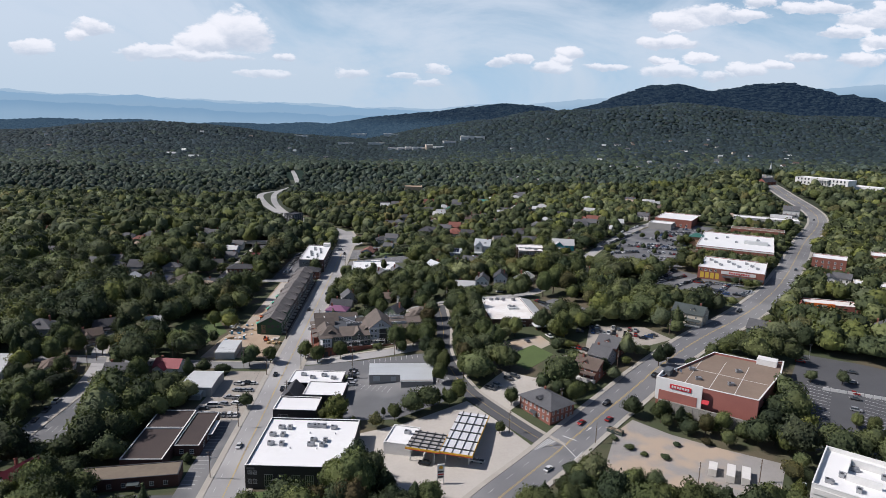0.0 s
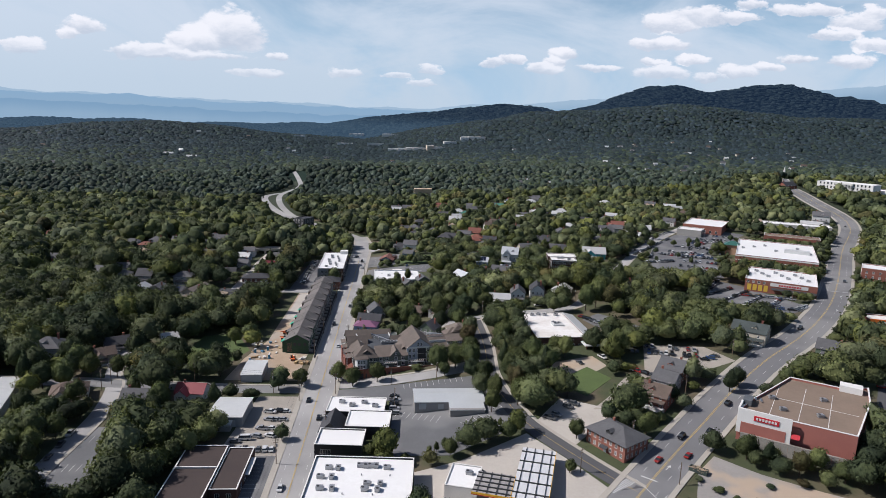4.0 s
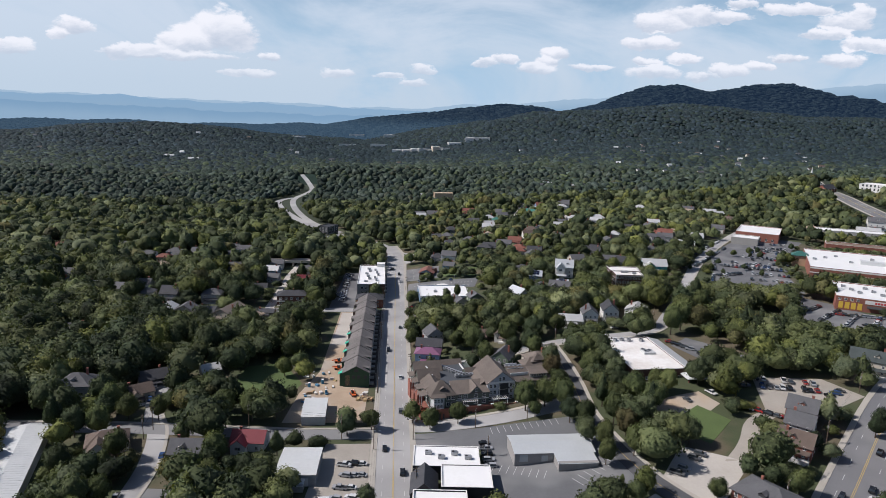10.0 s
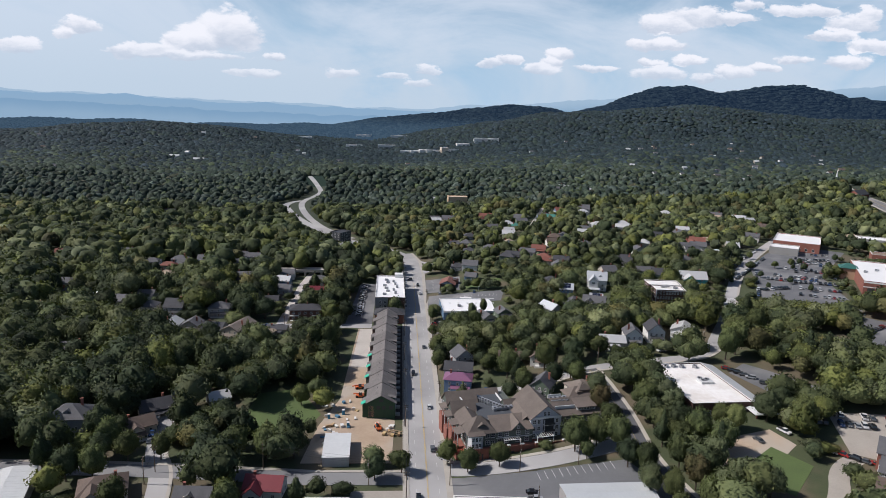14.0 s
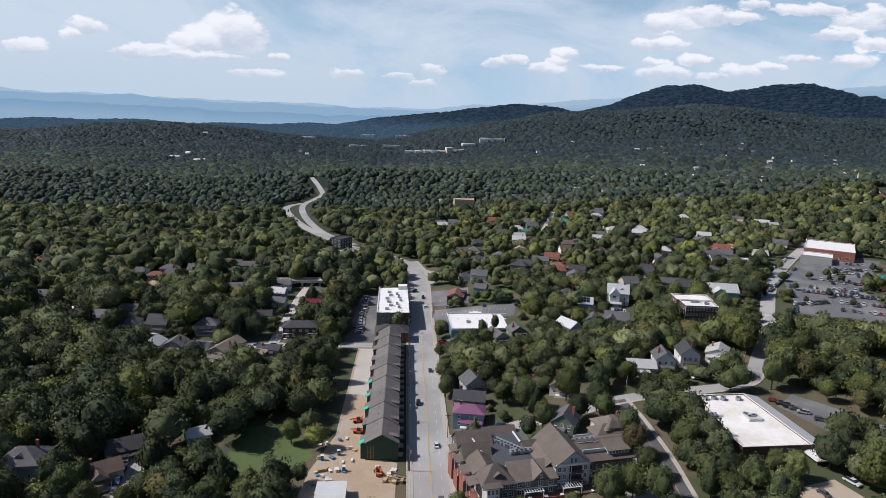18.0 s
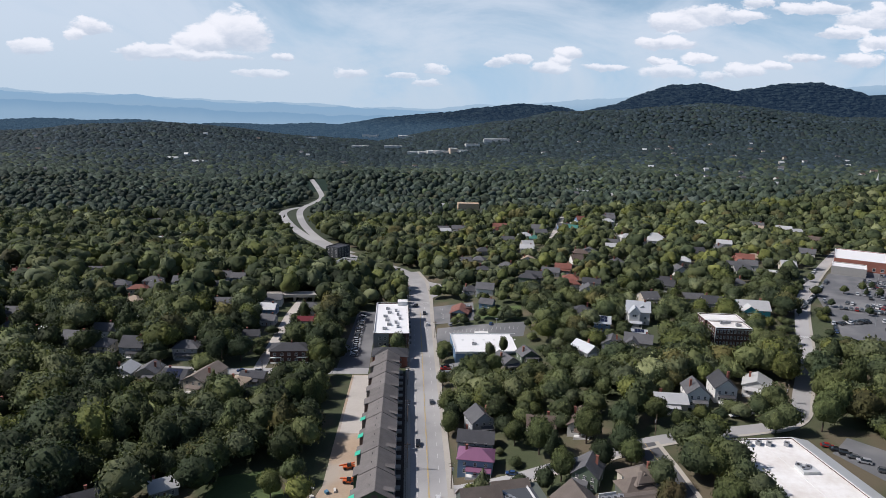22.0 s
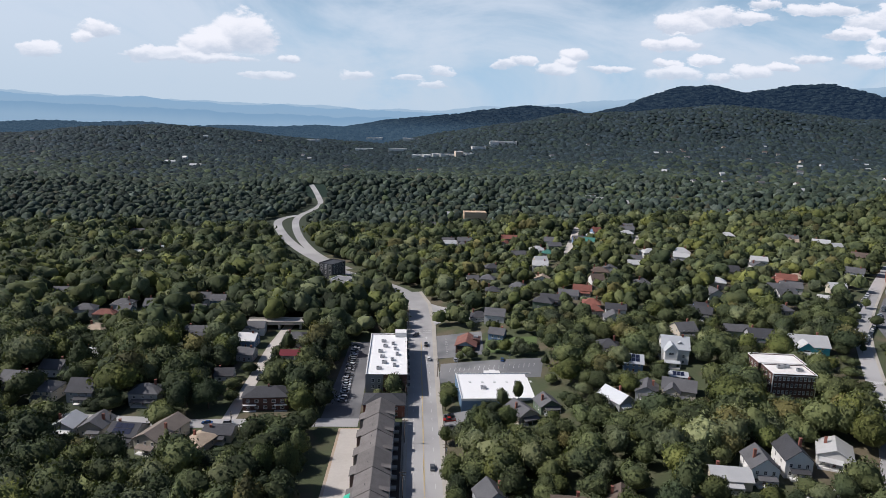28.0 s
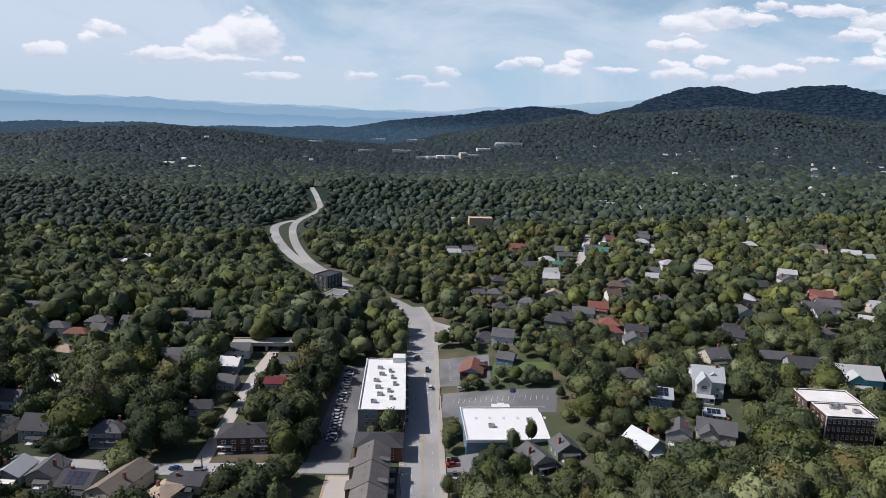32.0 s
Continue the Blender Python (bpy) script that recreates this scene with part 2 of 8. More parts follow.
GRAVEL = surface("gravel", (0.36, 0.33, 0.285), (0.26, 0.235, 0.20), 0.95, 0, 0.08, 1.5, 0.4, 4)
VACANT = surface("broken_asphalt_and_clay", (0.30, 0.285, 0.265), (0.22, 0.208, 0.195), 0.95, 0, 0.09, 0.9, 0.3, 3, third=(0.38, 0.30, 0.225), third_scale=0.06)
WHITE_LINE = surface("road_paint_white", (0.62, 0.62, 0.60), (0.42, 0.42, 0.41), 0.7, 0, 0.5, 4)
YELLOW_LINE = surface("road_paint_yellow", (0.58, 0.40, 0.08), (0.42, 0.30, 0.10), 0.7, 0, 0.5, 4)
WHITE_ROOF = surface("white_membrane", (0.80, 0.80, 0.785), (0.66, 0.655, 0.63), 0.6, 0, 0.10, 0.7, 0.08, 3, third=(0.72, 0.715, 0.70), third_scale=0.05)
STAINED_ROOF = surface("stained_white_membrane", (0.78, 0.77, 0.74), (0.60, 0.56, 0.51), 0.7, 0, 0.09, 0.5, 0.1, 3, stain=0.22)
BROWN_ROOF = surface("brown_built_up_roof", (0.062, 0.044, 0.038), (0.038, 0.028, 0.026), 0.9, 0, 0.08, 0.8, 0.2, 4)
TAN_ROOF = surface("gravel_roof", (0.235, 0.175, 0.13), (0.16, 0.118, 0.088), 0.92, 0, 0.07, 0.7, 0.2, 4)
METAL_ROOF = surface("standing_seam_metal", (0.52, 0.54, 0.54), (0.43, 0.45, 0.45), 0.5, 0.15, 0.1, 1.0, 0.05, 2)
PALE_METAL = surface("pale_metal", (0.62, 0.63, 0.61), (0.50, 0.51, 0.50), 0.5, 0.15, 0.1, 0.8, 0.05, 2)
BRICK = surface("red_brick", (0.27, 0.105, 0.072), (0.185, 0.068, 0.05), 0.9, 0, 0.25, 5.0, 0.3, 8, spread=0.08)
DARK_BRICK = surface("dark_brick", (0.105, 0.052, 0.042), (0.07, 0.036, 0.03), 0.9, 0, 0.25, 5.0, 0.3, 8)
BLACK_BRICK = surface("charcoal_brick", (0.032, 0.030, 0.031), (0.02, 0.02, 0.02), 0.85, 0, 0.3, 5.0, 0.2, 8)
PINK_BRICK = surface("pink_red_block", (0.36, 0.135, 0.105), (0.29, 0.105, 0.085), 0.9, 0, 0.25, 4.0, 0.15, 6)
WHITE_WALL = surface("white_render", (0.72, 0.71, 0.68), (0.60, 0.59, 0.56), 0.8, 0, 0.2, 2, 0.05, 4)
GLASS = surface("window_glass", (0.035, 0.045, 0.055), (0.02, 0.026, 0.03), 0.10, 0, 0.3, 2.0, spread=0.3)
TRIM = paint((0.66, 0.65, 0.62))
DARK_TRIM = paint((0.04, 0.04, 0.042), 0.6)
STEEL = surface("galvanised_steel", (0.42, 0.43, 0.44), (0.30, 0.31, 0.32), 0.5, 0.6, 0.6, 4)
WOOD = surface("weathered_pole_wood", (0.16, 0.115, 0.08), (0.10, 0.072, 0.05), 0.9, 0, 0.5, 6, 0.3, 8)
RUBBER = paint((0.02, 0.02, 0.021), 0.85)
SOLAR = surface("solar_cells", (0.018, 0.024, 0.05), (0.012, 0.016, 0.034), 0.15, 0.0, 0.6, 3)
BARK = surface("bark", (0.105, 0.08, 0.058), (0.06, 0.046, 0.034), 0.95, 0, 0.6, 5, 0.6, 6)


def foliage(name, a, b, c, spread=0.25, island=0.0, tint=False):
    return surface(name, a, b, 0.75, 0, 0.07, 1.1, 0.9, 1.7, stain=0.2, spread=spread, island=island, third=c, third_scale=0.045, leaf=True, spec=0.12, tint=tint)


LEAF = foliage("summer_leaves", (0.098, 0.118, 0.044), (0.035, 0.047, 0.023), (0.110, 0.126, 0.047), 0.36, 0.32)
LEAF_DARK = foliage("dark_leaves", (0.058, 0.078, 0.038), (0.027, 0.039, 0.022), (0.066, 0.082, 0.040), 0.28, 0.3)
LEAF_PALE = foliage("grey_green_leaves", (0.118, 0.138, 0.070), (0.058, 0.072, 0.040), (0.104, 0.120, 0.058), 0.2, 0.28)
LEAF_BROWN = foliage("turning_leaves", (0.110, 0.086, 0.042), (0.055, 0.046, 0.024), (0.085, 0.082, 0.036), 0.2, 0.28)
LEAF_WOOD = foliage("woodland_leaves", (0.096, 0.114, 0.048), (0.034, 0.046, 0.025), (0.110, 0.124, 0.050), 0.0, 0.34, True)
# distance haze and cloud shade put into the leaf colour, bluer and darker
LEAF_PLAIN_HAZE = foliage("hazed_plain_woodland", (0.058, 0.080, 0.054), (0.030, 0.044, 0.034), (0.064, 0.082, 0.056), 0.0, 0.28, True)
LEAF_FAR_HAZE = foliage("hazed_distant_woodland", (0.037, 0.055, 0.057), (0.021, 0.034, 0.037), (0.032, 0.048, 0.050), 0.0, 0.10, True)


# ---------------------------------------------------------------- shaping tools
class Form:
    """Collects corners and faces of one mesh."""

    def __init__(self):
        self.v, self.f = [], []

    def face(self, *pts):
        k = len(self.v)
        self.v += [tuple(p) for p in pts]
        self.f.append(tuple(range(k, k + len(pts))))
        return self

    def box(self, x0, x1, y0, y1, z0, z1):
        k = len(self.v)
        self.v += [(x, y, z) for z in (z0, z1) for x, y in ((x0, y0), (x1, y0), (x1, y1), (x0, y1))]
        for q in ((3, 2, 1, 0), (4, 5, 6, 7), (0, 1, 5, 4), (1, 2, 6, 5), (2, 3, 7, 6), (3, 0, 4, 7)):
            self.f.append(tuple(k + i for i in q))
        return self

    def prism(self, pts, z0, z1):
        """An upright block on an outline of corners, counter-clockwise."""
        k, n = len(self.v), len(pts)
        self.v += [(x, y, z0) for x, y in pts] + [(x, y, z1) for x, y in pts]
        self.f.append(tuple(k + n - 1 - i for i in range(n)))
        self.f.append(tuple(k + n + i for i in range(n)))
        for i in range(n):
            j = (i + 1) % n
            self.f.append((k + i, k + j, k + n + j, k + n + i))
        return self

    def slab(self, pts, thick):
        """A sloping panel with its underside: the corners of its top, counter-clockwise from above."""
        k, n = len(self.v), len(pts)
        self.v += [tuple(p) for p in pts] + [(x, y, z - thick) for x, y, z in pts]
        self.f.append(tuple(k + i for i in range(n)))
        self.f.append(tuple(k + 2 * n - 1 - i for i in range(n)))
        for i in range(n):
            j = (i + 1) % n
            self.f.append((k + i, k + n + i, k + n + j, k + j))
        return self

    def tube(self, a, b, ra, rb, sides=8):
        a, b = Vector(a), Vector(b)
        turn = (b - a).to_track_quat("Z", "Y").to_matrix()
        k = len(self.v)
        for c, r in ((a, ra), (b, rb)):
            for i in range(sides):
                w = 2 * math.pi * i / sides
                self.v.append(tuple(c + turn @ Vector((r * math.cos(w), r * math.sin(w), 0))))
        for i in range(sides):
            j = (i + 1) % sides
            self.f.append((k + i, k + j, k + sides + j, k + sides + i))
        self.f.append(tuple(k + sides - 1 - i for i in range(sides)))
        self.f.append(tuple(k + sides + i for i in range(sides)))
        return self

    def mesh(self, name, material):
        me = bpy.data.meshes.new(name)
        me.from_pydata(self.v, [], self.f)
        me.materials.append(material)
        return me


def part(name, form, material, parent, label="", at=None):
    """One mesh object under a thing or a part."""
    me = form if isinstance(form, bpy.types.Mesh) else form.mesh(name, material)
    ob = new(name, me)
    ob.parent = parent
    if at is not None:
        ob.matrix_basis = at
    if label:
        ob["label"] = label
    return ob


def thing(name, label, category, x, y, z, rz=0.0, group="", kind=""):
    ob = new(name)
    ob.empty_display_size = 0.5
    ob.matrix_basis = pose(x, y, z, 0, 0, rz)
    return tagged(ob, label, category, group, kind)


# ---------------------------------------------------------------- the lie of the land
def smooth(a, b, v):
    u = np.clip((v - a) / (b - a), 0.0, 1.0)
    return u * u * (3 - 2 * u)


EYE_MID = (10.0, 140.0, 135.0)
# distance ahead, depth of the slope, and the crest as (sideways / distance, rise / distance)
CRESTS = (
    (2850.0, 430.0, ((-0.10, -0.055), (0.0, -0.033), (0.097, -0.0153), (0.167, -0.0031), (0.219, 0.0069), (0.263, 0.0099), (0.307, 0.0138), (0.352, 0.0168), (0.396, 0.0215), (0.432, 0.0255), (0.459, 0.0265), (0.496, 0.0228), (0.534, 0.0178), (0.571, 0.0136), (0.618, 0.0106), (0.665, 0.0093), (0.777, 0.0097), (0.95, 0.0))),
    (4100.0, 700.0, ((0.10, -0.033), (0.20, -0.008), (0.263, 0.0093), (0.289, 0.0161), (0.315, 0.0236), (0.34, 0.0354), (0.366, 0.0463), (0.392, 0.0518), (0.419, 0.0525), (0.442, 0.0500), (0.457, 0.0462), (0.485, 0.0458), (0.509, 0.0508), (0.536, 0.0559), (0.558, 0.0605), (0.575, 0.0632), (0.595, 0.0640), (0.61, 0.0618), (0.623, 0.0575), (0.646, 0.056), (0.683, 0.0583), (0.72, 0.0583), (0.764, 0.0625), (0.9, 0.055), (1.2, 0.03))),
    (3600.0, 420.0, ((-0.16, -0.030), (-0.057, -0.0105), (0.028, 0.0), (0.08, 0.0065), (0.123, 0.0128), (0.153, 0.0172), (0.174, 0.0186), (0.201, 0.0162), (0.227, 0.0122), (0.254, 0.005), (0.30, -0.01), (0.4, -0.036))),
    (2500.0, 420.0, ((-0.80, -0.056), (-0.586, -0.0436), (-0.505, -0.034), (-0.441, -0.0275), (-0.384, -0.0246), (-0.318, -0.0256), (-0.245, -0.032), (-0.178, -0.040), (-0.06, -0.055))),
)


def land(x, y):
    """Height of the ground at arrays of places."""
    x, y = np.asarray(x, float), np.asarray(y, float)
    reach = np.interp(y, (230, 260, 290, 390, 700, 1200), (480, 330, 210, 125, 130, 260))
    east = 27 * (1 - np.exp(-np.maximum(x - 12, 0) / reach))
    far = smooth(900, 1500, y)
    z = 1.5 + 1.5 * smooth(560, 660, y) + east * (1 - 0.3 * far) - 4 * smooth(60, 260, -x) * smooth(500, 900, y) - 6 * far * smooth(-400, 100, -x)
    roll = np.sin(x * 0.0047 + 1.3) * np.sin(y * 0.0052 + 0.4) + 0.6 * np.sin(x * 0.011 + y * 0.006)
    z = z + 20 * smooth(560, 860, y) * smooth(400, 560, x) * (1 - smooth(1000, 1350, y))
    z = z + 9 * roll * smooth(850, 1500, y) + 30 * smooth(2500, 4300, y)
    for dist, deep, crest in CRESTS:
        us, vs = zip(*crest)
        rise = EYE_MID[2] - 13 + np.interp((x - EYE_MID[0]) / dist, us, vs) * dist
        knob = 1 + 0.012 * np.sin(x * 0.013 + y * 0.004) + 0.012 * np.sin(x * 0.027 - y * 0.017)
        back = (y - EYE_MID[1] - dist) / deep
        z = np.maximum(z, z + (rise * knob - z) * np.exp(-back * back) * (rise > z))
    return z


def ground(x, y):
    return float(land(x, y))


def ground_sheet():
    def steps(lo, a, b, hi, fine, n_lo, n_hi):
        inner = np.arange(a, b + 0.1, fine)
        left = a - (a - lo) * np.linspace(1, 0, n_lo, endpoint=False) ** 2.0
        right = b + (hi - b) * np.linspace(0, 1, n_hi + 1)[1:] ** 2.0
        return np.concatenate([left, inner, right])

    xs, ys = steps(-4300, -270, 480, 4300, 6.0, 60, 60), steps(-400, 150, 800, 4760, 6.0, 16, 110)
    gx, gy = np.meshgrid(xs, ys)
    gz = land(gx, gy)
    keep = (gx ** 2 + (gy - 140) ** 2) < 4700 ** 2
    nx, ny = len(xs), len(ys)
    i = np.arange(nx * ny).reshape(ny, nx)
    quads = np.stack([i[:-1, :-1], i[:-1, 1:], i[1:, 1:], i[1:, :-1]], -1).reshape(-1, 4)
    quads = quads[keep.ravel()[quads].all(1)]
    cy, cx = gy.ravel()[quads].mean(1), gx.ravel()[quads].mean(1)
    places = np.stack([gx, gy, gz], -1).reshape(-1, 3)
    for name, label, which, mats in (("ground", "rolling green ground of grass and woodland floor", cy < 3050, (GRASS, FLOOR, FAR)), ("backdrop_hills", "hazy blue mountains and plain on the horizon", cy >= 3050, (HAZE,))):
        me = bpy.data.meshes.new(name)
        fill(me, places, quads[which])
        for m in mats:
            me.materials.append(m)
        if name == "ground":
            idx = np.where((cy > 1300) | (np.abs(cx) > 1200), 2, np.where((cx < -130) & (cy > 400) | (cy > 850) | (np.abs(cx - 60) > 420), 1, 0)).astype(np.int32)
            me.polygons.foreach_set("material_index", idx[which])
        me.polygons.foreach_set("use_smooth", np.ones(int(which.sum()), bool))
        tagged(new(name, me), label, "ground" if name == "ground" else "mountains", kind="structure")


def fill(me, verts, faces):
    """Writes arrays of corners and equal-sided faces into a mesh."""
    n = faces.shape[1]
    me.vertices.add(len(verts))
    me.vertices.foreach_set("co", np.asarray(verts, np.float32).ravel())
    me.loops.add(faces.size)
    me.loops.foreach_set("vertex_index", np.asarray(faces, np.int32).ravel())
    me.polygons.add(len(faces))
    me.polygons.foreach_set("loop_start", np.arange(0, faces.size, n, dtype=np.int32))
    me.update(calc_edges=True)


ground_sheet()

# ---------------------------------------------------------------- what is built on: no tree stands there
CELL, X0, Y0 = 1.5, -330.0, 150.0
TAKEN = np.zeros((600, 760), bool)
_gx, _gy = np.meshgrid(X0 + CELL * np.arange(760), Y0 + CELL * np.arange(600))


def take_line(pts, half):
    for (ax, ay), (bx, by) in zip(pts, pts[1:]):
        dx, dy = bx - ax, by - ay
        s = np.clip(((_gx - ax) * dx + (_gy - ay) * dy) / (dx * dx + dy * dy + 1e-9), 0, 1)
        TAKEN[((_gx - ax - s * dx) ** 2 + (_gy - ay - s * dy) ** 2) < half * half] = True


def take_shape(pts, margin=0.0):
    """Marks the cells inside an outline, and a margin round it."""
    inside = np.zeros_like(TAKEN)
    for (ax, ay), (bx, by) in zip(pts, pts[1:] + pts[:1]):
        if ay != by:
            inside ^= ((ay > _gy) != (by > _gy)) & (_gx < (bx - ax) * (_gy - ay) / (by - ay) + ax)
    TAKEN[inside] = True
    if margin:
        take_line(pts + pts[:1], margin)


def take_box(x, y, w, d, rz, margin):
    c, s = math.cos(radians(rz)), math.sin(radians(rz))
    u, v = (_gx - x) * c + (_gy - y) * s, -(_gx - x) * s + (_gy - y) * c
    TAKEN[(np.abs(u) < w / 2 + margin) & (np.abs(v) < d / 2 + margin)] = True


OPEN_VIEW = []          # x, south edge, half width: what stands here shows over the trees before it


def is_taken(x, y):
    i, j = int((y - Y0) / CELL), int((x - X0) / CELL)
    return 0 <= i < 600 and 0 <= j < 760 and TAKEN[i, j]


# ---------------------------------------------------------------- roads, pavements and lots
def resample(pts, step):
    out = [Vector(pts[0])]
    for a, b in zip(pts, pts[1:]):
        a, b = Vector(a), Vector(b)
        n = max(1, int((b - a).length / step))
        out += [a.lerp(b, (i + 1) / n) for i in range(n)]
    return out


def rounded(pts, times=2):
    """Cuts the corners of a line."""
    for _ in range(times):
        out = [pts[0]]
        for a, b in zip(pts, pts[1:]):
            out += [(a[0] * 0.75 + b[0] * 0.25, a[1] * 0.75 + b[1] * 0.25), (a[0] * 0.25 + b[0] * 0.75, a[1] * 0.25 + b[1] * 0.75)]
        pts = out + [pts[-1]]
    return pts


def ribbon(form, pts, left, right, lift, thick, step=6.0, cuts=2):
    """A strip along a line, from left to right of it in metres, lying on the land."""
    line = resample(pts, step)
    rows = []
    for i, p in enumerate(line):
        d = (line[min(i + 1, len(line) - 1)] - line[max(i - 1, 0)]).normalized()
        nrm = Vector((d.y, -d.x))
        row = []
        for k in range(cuts + 1):
            q = p + nrm * (left + (right - left) * k / cuts)
            row.append((q.x, q.y, ground(q.x, q.y) + lift))
        rows.append(row)
    k, w = len(form.v), cuts + 1
    for row in rows:
        form.v += row
    for i in range(len(rows) - 1):
        for j in range(cuts):
            a = k + i * w + j
            form.f.append((a, a + 1, a + w + 1, a + w))
    for side in (0, cuts):
        b = len(form.v)
        form.v += [(r[side][0], r[side][1], r[side][2] - thick) for r in rows]
        for i in range(len(rows) - 1):
            t0, t1 = k + i * w + side, k + (i + 1) * w + side
            q = (t0, t1, b + i + 1, b + i)
            form.f.append(q if side == 0 else q[::-1])
    return form


def road(name, label, pts, width, material=ASPHALT, lift=0.16, walks=(0, 0), clear=1.5, step=6.0):
    part_ob = new(name, ribbon(Form(), pts, -width / 2, width / 2, lift, 0.6, step).mesh(name, material))
    tagged(part_ob, label, "road", kind="structure")
    take_line(pts, width / 2 + clear)
    for side, wide in zip((-1, 1), walks):
        if wide:
            a, b = sorted((side * width / 2, side * (width / 2 + wide)))
            ob = new("pavement", ribbon(Form(), pts, a, b, lift + 0.14, 0.7, step, 1).mesh("pavement", CONCRETE))
            tagged(ob, "pale concrete pavement with a raised kerb", "pavement", kind="structure")
            take_line(pts, width / 2 + wide + 0.5)
    return part_ob


def stripes(name, label, pts, offsets, width, material, dash=0.0, lift=0.185):
    form = Form()
    for off in offsets:
        if not dash:
            ribbon(form, pts, off - width / 2, off + width / 2, lift, 0.01, 6.0, 1)
        else:
            line = resample(pts, dash)
            for a, b in list(zip(line, line[1:]))[::3]:
                ribbon(form, [a, b], off - width / 2, off + width / 2, lift, 0.01, 9.0, 1)
    return tagged(new(name, form.mesh(name, material)), label, "road marking", kind="structure")


def lot(name, label, pts, material=LOT, lift=0.10, category="car park", margin=1.0):
    """A paved or bare plot on a convex outline, cut into small pieces that follow the land."""
    bm = bmesh.new()
    verts = [bm.verts.new((x, y, 0)) for x, y in pts]
    bm.faces.new(verts)
    xs, ys = [p[0] for p in pts], [p[1] for p in pts]
    for lo, hi, nrm in ((min(xs), max(xs), (1, 0, 0)), (min(ys), max(ys), (0, 1, 0))):
        for k in range(1, int((hi - lo) / 6)):
            c = lo + 6 * k
            bmesh.ops.bisect_plane(bm, geom=bm.verts[:] + bm.edges[:] + bm.faces[:], plane_co=(c, c, 0), plane_no=nrm)
    for v in bm.verts:
        v.co.z = ground(v.co.x, v.co.y) + lift
    edge = [e for e in bm.edges if e.is_boundary]
    down = bmesh.ops.extrude_edge_only(bm, edges=edge)["geom"]
    for v in down:
        if isinstance(v, bmesh.types.BMVert):
            v.co.z -= 0.6
    bmesh.ops.recalc_face_normals(bm, faces=bm.faces[:])
    me = bpy.data.meshes.new(name)
    bm.to_mesh(me)
    bm.free()
    if sum(p.normal.z * p.area for p in me.polygons) < 0:
        me.flip_normals()
    me.materials.append(material)
    take_shape(pts, margin)
    return tagged(new(name, me), label, category, kind="structure")


def bays(pts, n, depth, side=1, lift=0.125):
    """Parking bay lines along a line from a to b."""
    form, (ax, ay), (bx, by) = Form(), pts[0], pts[1]
    d = Vector((bx - ax, by - ay))
    u = d.normalized()
    nrm = Vector((u.y, -u.x)) * side
    for i in range(n + 1):
        p = Vector((ax, ay)) + d * i / n
        ribbon(form, [p, p + nrm * depth], -0.07, 0.07, lift, 0.01, 9, 1)
    return tagged(new("bay_lines", form.mesh("bay_lines", WHITE_LINE)), "worn white parking bay lines", "road marking", kind="structure")


STREET = [(1.5, -180), (1.5, 60), (1.5, 200), (1.5, 420), (1.5, 600), (2, 640), (0, 690), (-6, 720)]
PARKWAY = rounded([(-2, 700), (-14, 730), (-45, 762), (-68, 785), (-88, 821), (-111, 864), (-130, 907), (-150, 964), (-168, 1026), (-176, 1070), (-172, 1100), (-160, 1118)])
PARKWAY_EAST = rounded([(-60, 790), (-94, 843), (-114, 897), (-131, 955), (-146, 1021), (-156, 1083), (-156, 1131), (-150, 1162), (-142, 1220), (-158, 1301), (-184, 1421), (-198, 1480)])
AVENUE = rounded([(6, 88), (40, 130), (88, 192), (119, 226), (142.5, 251.5), (174, 282), (216, 324), (259, 357), (302, 401), (355, 472), (425, 573), (469, 628), (489, 654), (502, 676), (512, 697), (520, 726), (526, 760), (534, 799), (549, 850), (585, 940), (650, 1060)])
CROSS_WEST = [(-5, 331), (-41, 331), (-79, 335), (-118, 338), (-170, 340)]
CROSS_EAST = rounded([(7, 338), (26, 334), (50, 335), (68, 339), (82, 342)])
SIDE = rounded([(124, 233), (114, 247), (99, 271), (91, 286), (86, 310), (83.5, 330), (84.5, 345), (85.5, 360), (85.4, 376), (84.7, 393), (84.2, 410)])
HILL_ROAD = rounded([(8, 397), (29, 397), (46, 401), (65, 404), (84, 411), (108, 412.5), (126, 413), (142, 414.5), (152, 422), (163, 440), (190, 480), (205, 509), (243, 575), (282, 625), (330, 682), (372, 730)])
WEST_LANE = rounded([(-93, 150), (-92, 263), (-90, 296), (-93, 320), (-98, 338), (-105, 350), (-109, 374), (-111, 392), (-114, 425)])
NORTH_WEST = [(-230, 506), (-157, 511), (-100, 506), (-40, 508), (-27, 508)]
NW_LANE = [(-84, 510), (-84, 560), (-84, 600), (-81, 640)]

road("road_avenue", "wide grey asphalt avenue curving uphill", AVENUE, 16.4, AVENUE_ASPHALT, walks=(2.2, 2.0))
road("road_main", "long straight grey asphalt street", STREET, 13.4, lift=0.19, walks=(2.4, 2.4))
road("road_parkway", "pale asphalt parkway winding through woods", PARKWAY, 10.0, ASPHALT, 0.22, clear=5, step=12)
road("road_parkway", "pale asphalt parkway winding through woods", PARKWAY_EAST, 8.5, ASPHALT, 0.20, clear=4, step=12)
# tree shade is put into this street's colour with the darker asphalt
road("road_cross", "asphalt cross street coloured dark as in tree shade", CROSS_WEST, 8.5, AVENUE_ASPHALT, walks=(0, 1.6))
road("road_cross", "grey asphalt cross street beside the apartments", CROSS_EAST, 9.0, walks=(1.8, 0))
road("road_side", "dark newly laid asphalt side street", SIDE, 7.5, DARK_ASPHALT, walks=(0, 1.6))
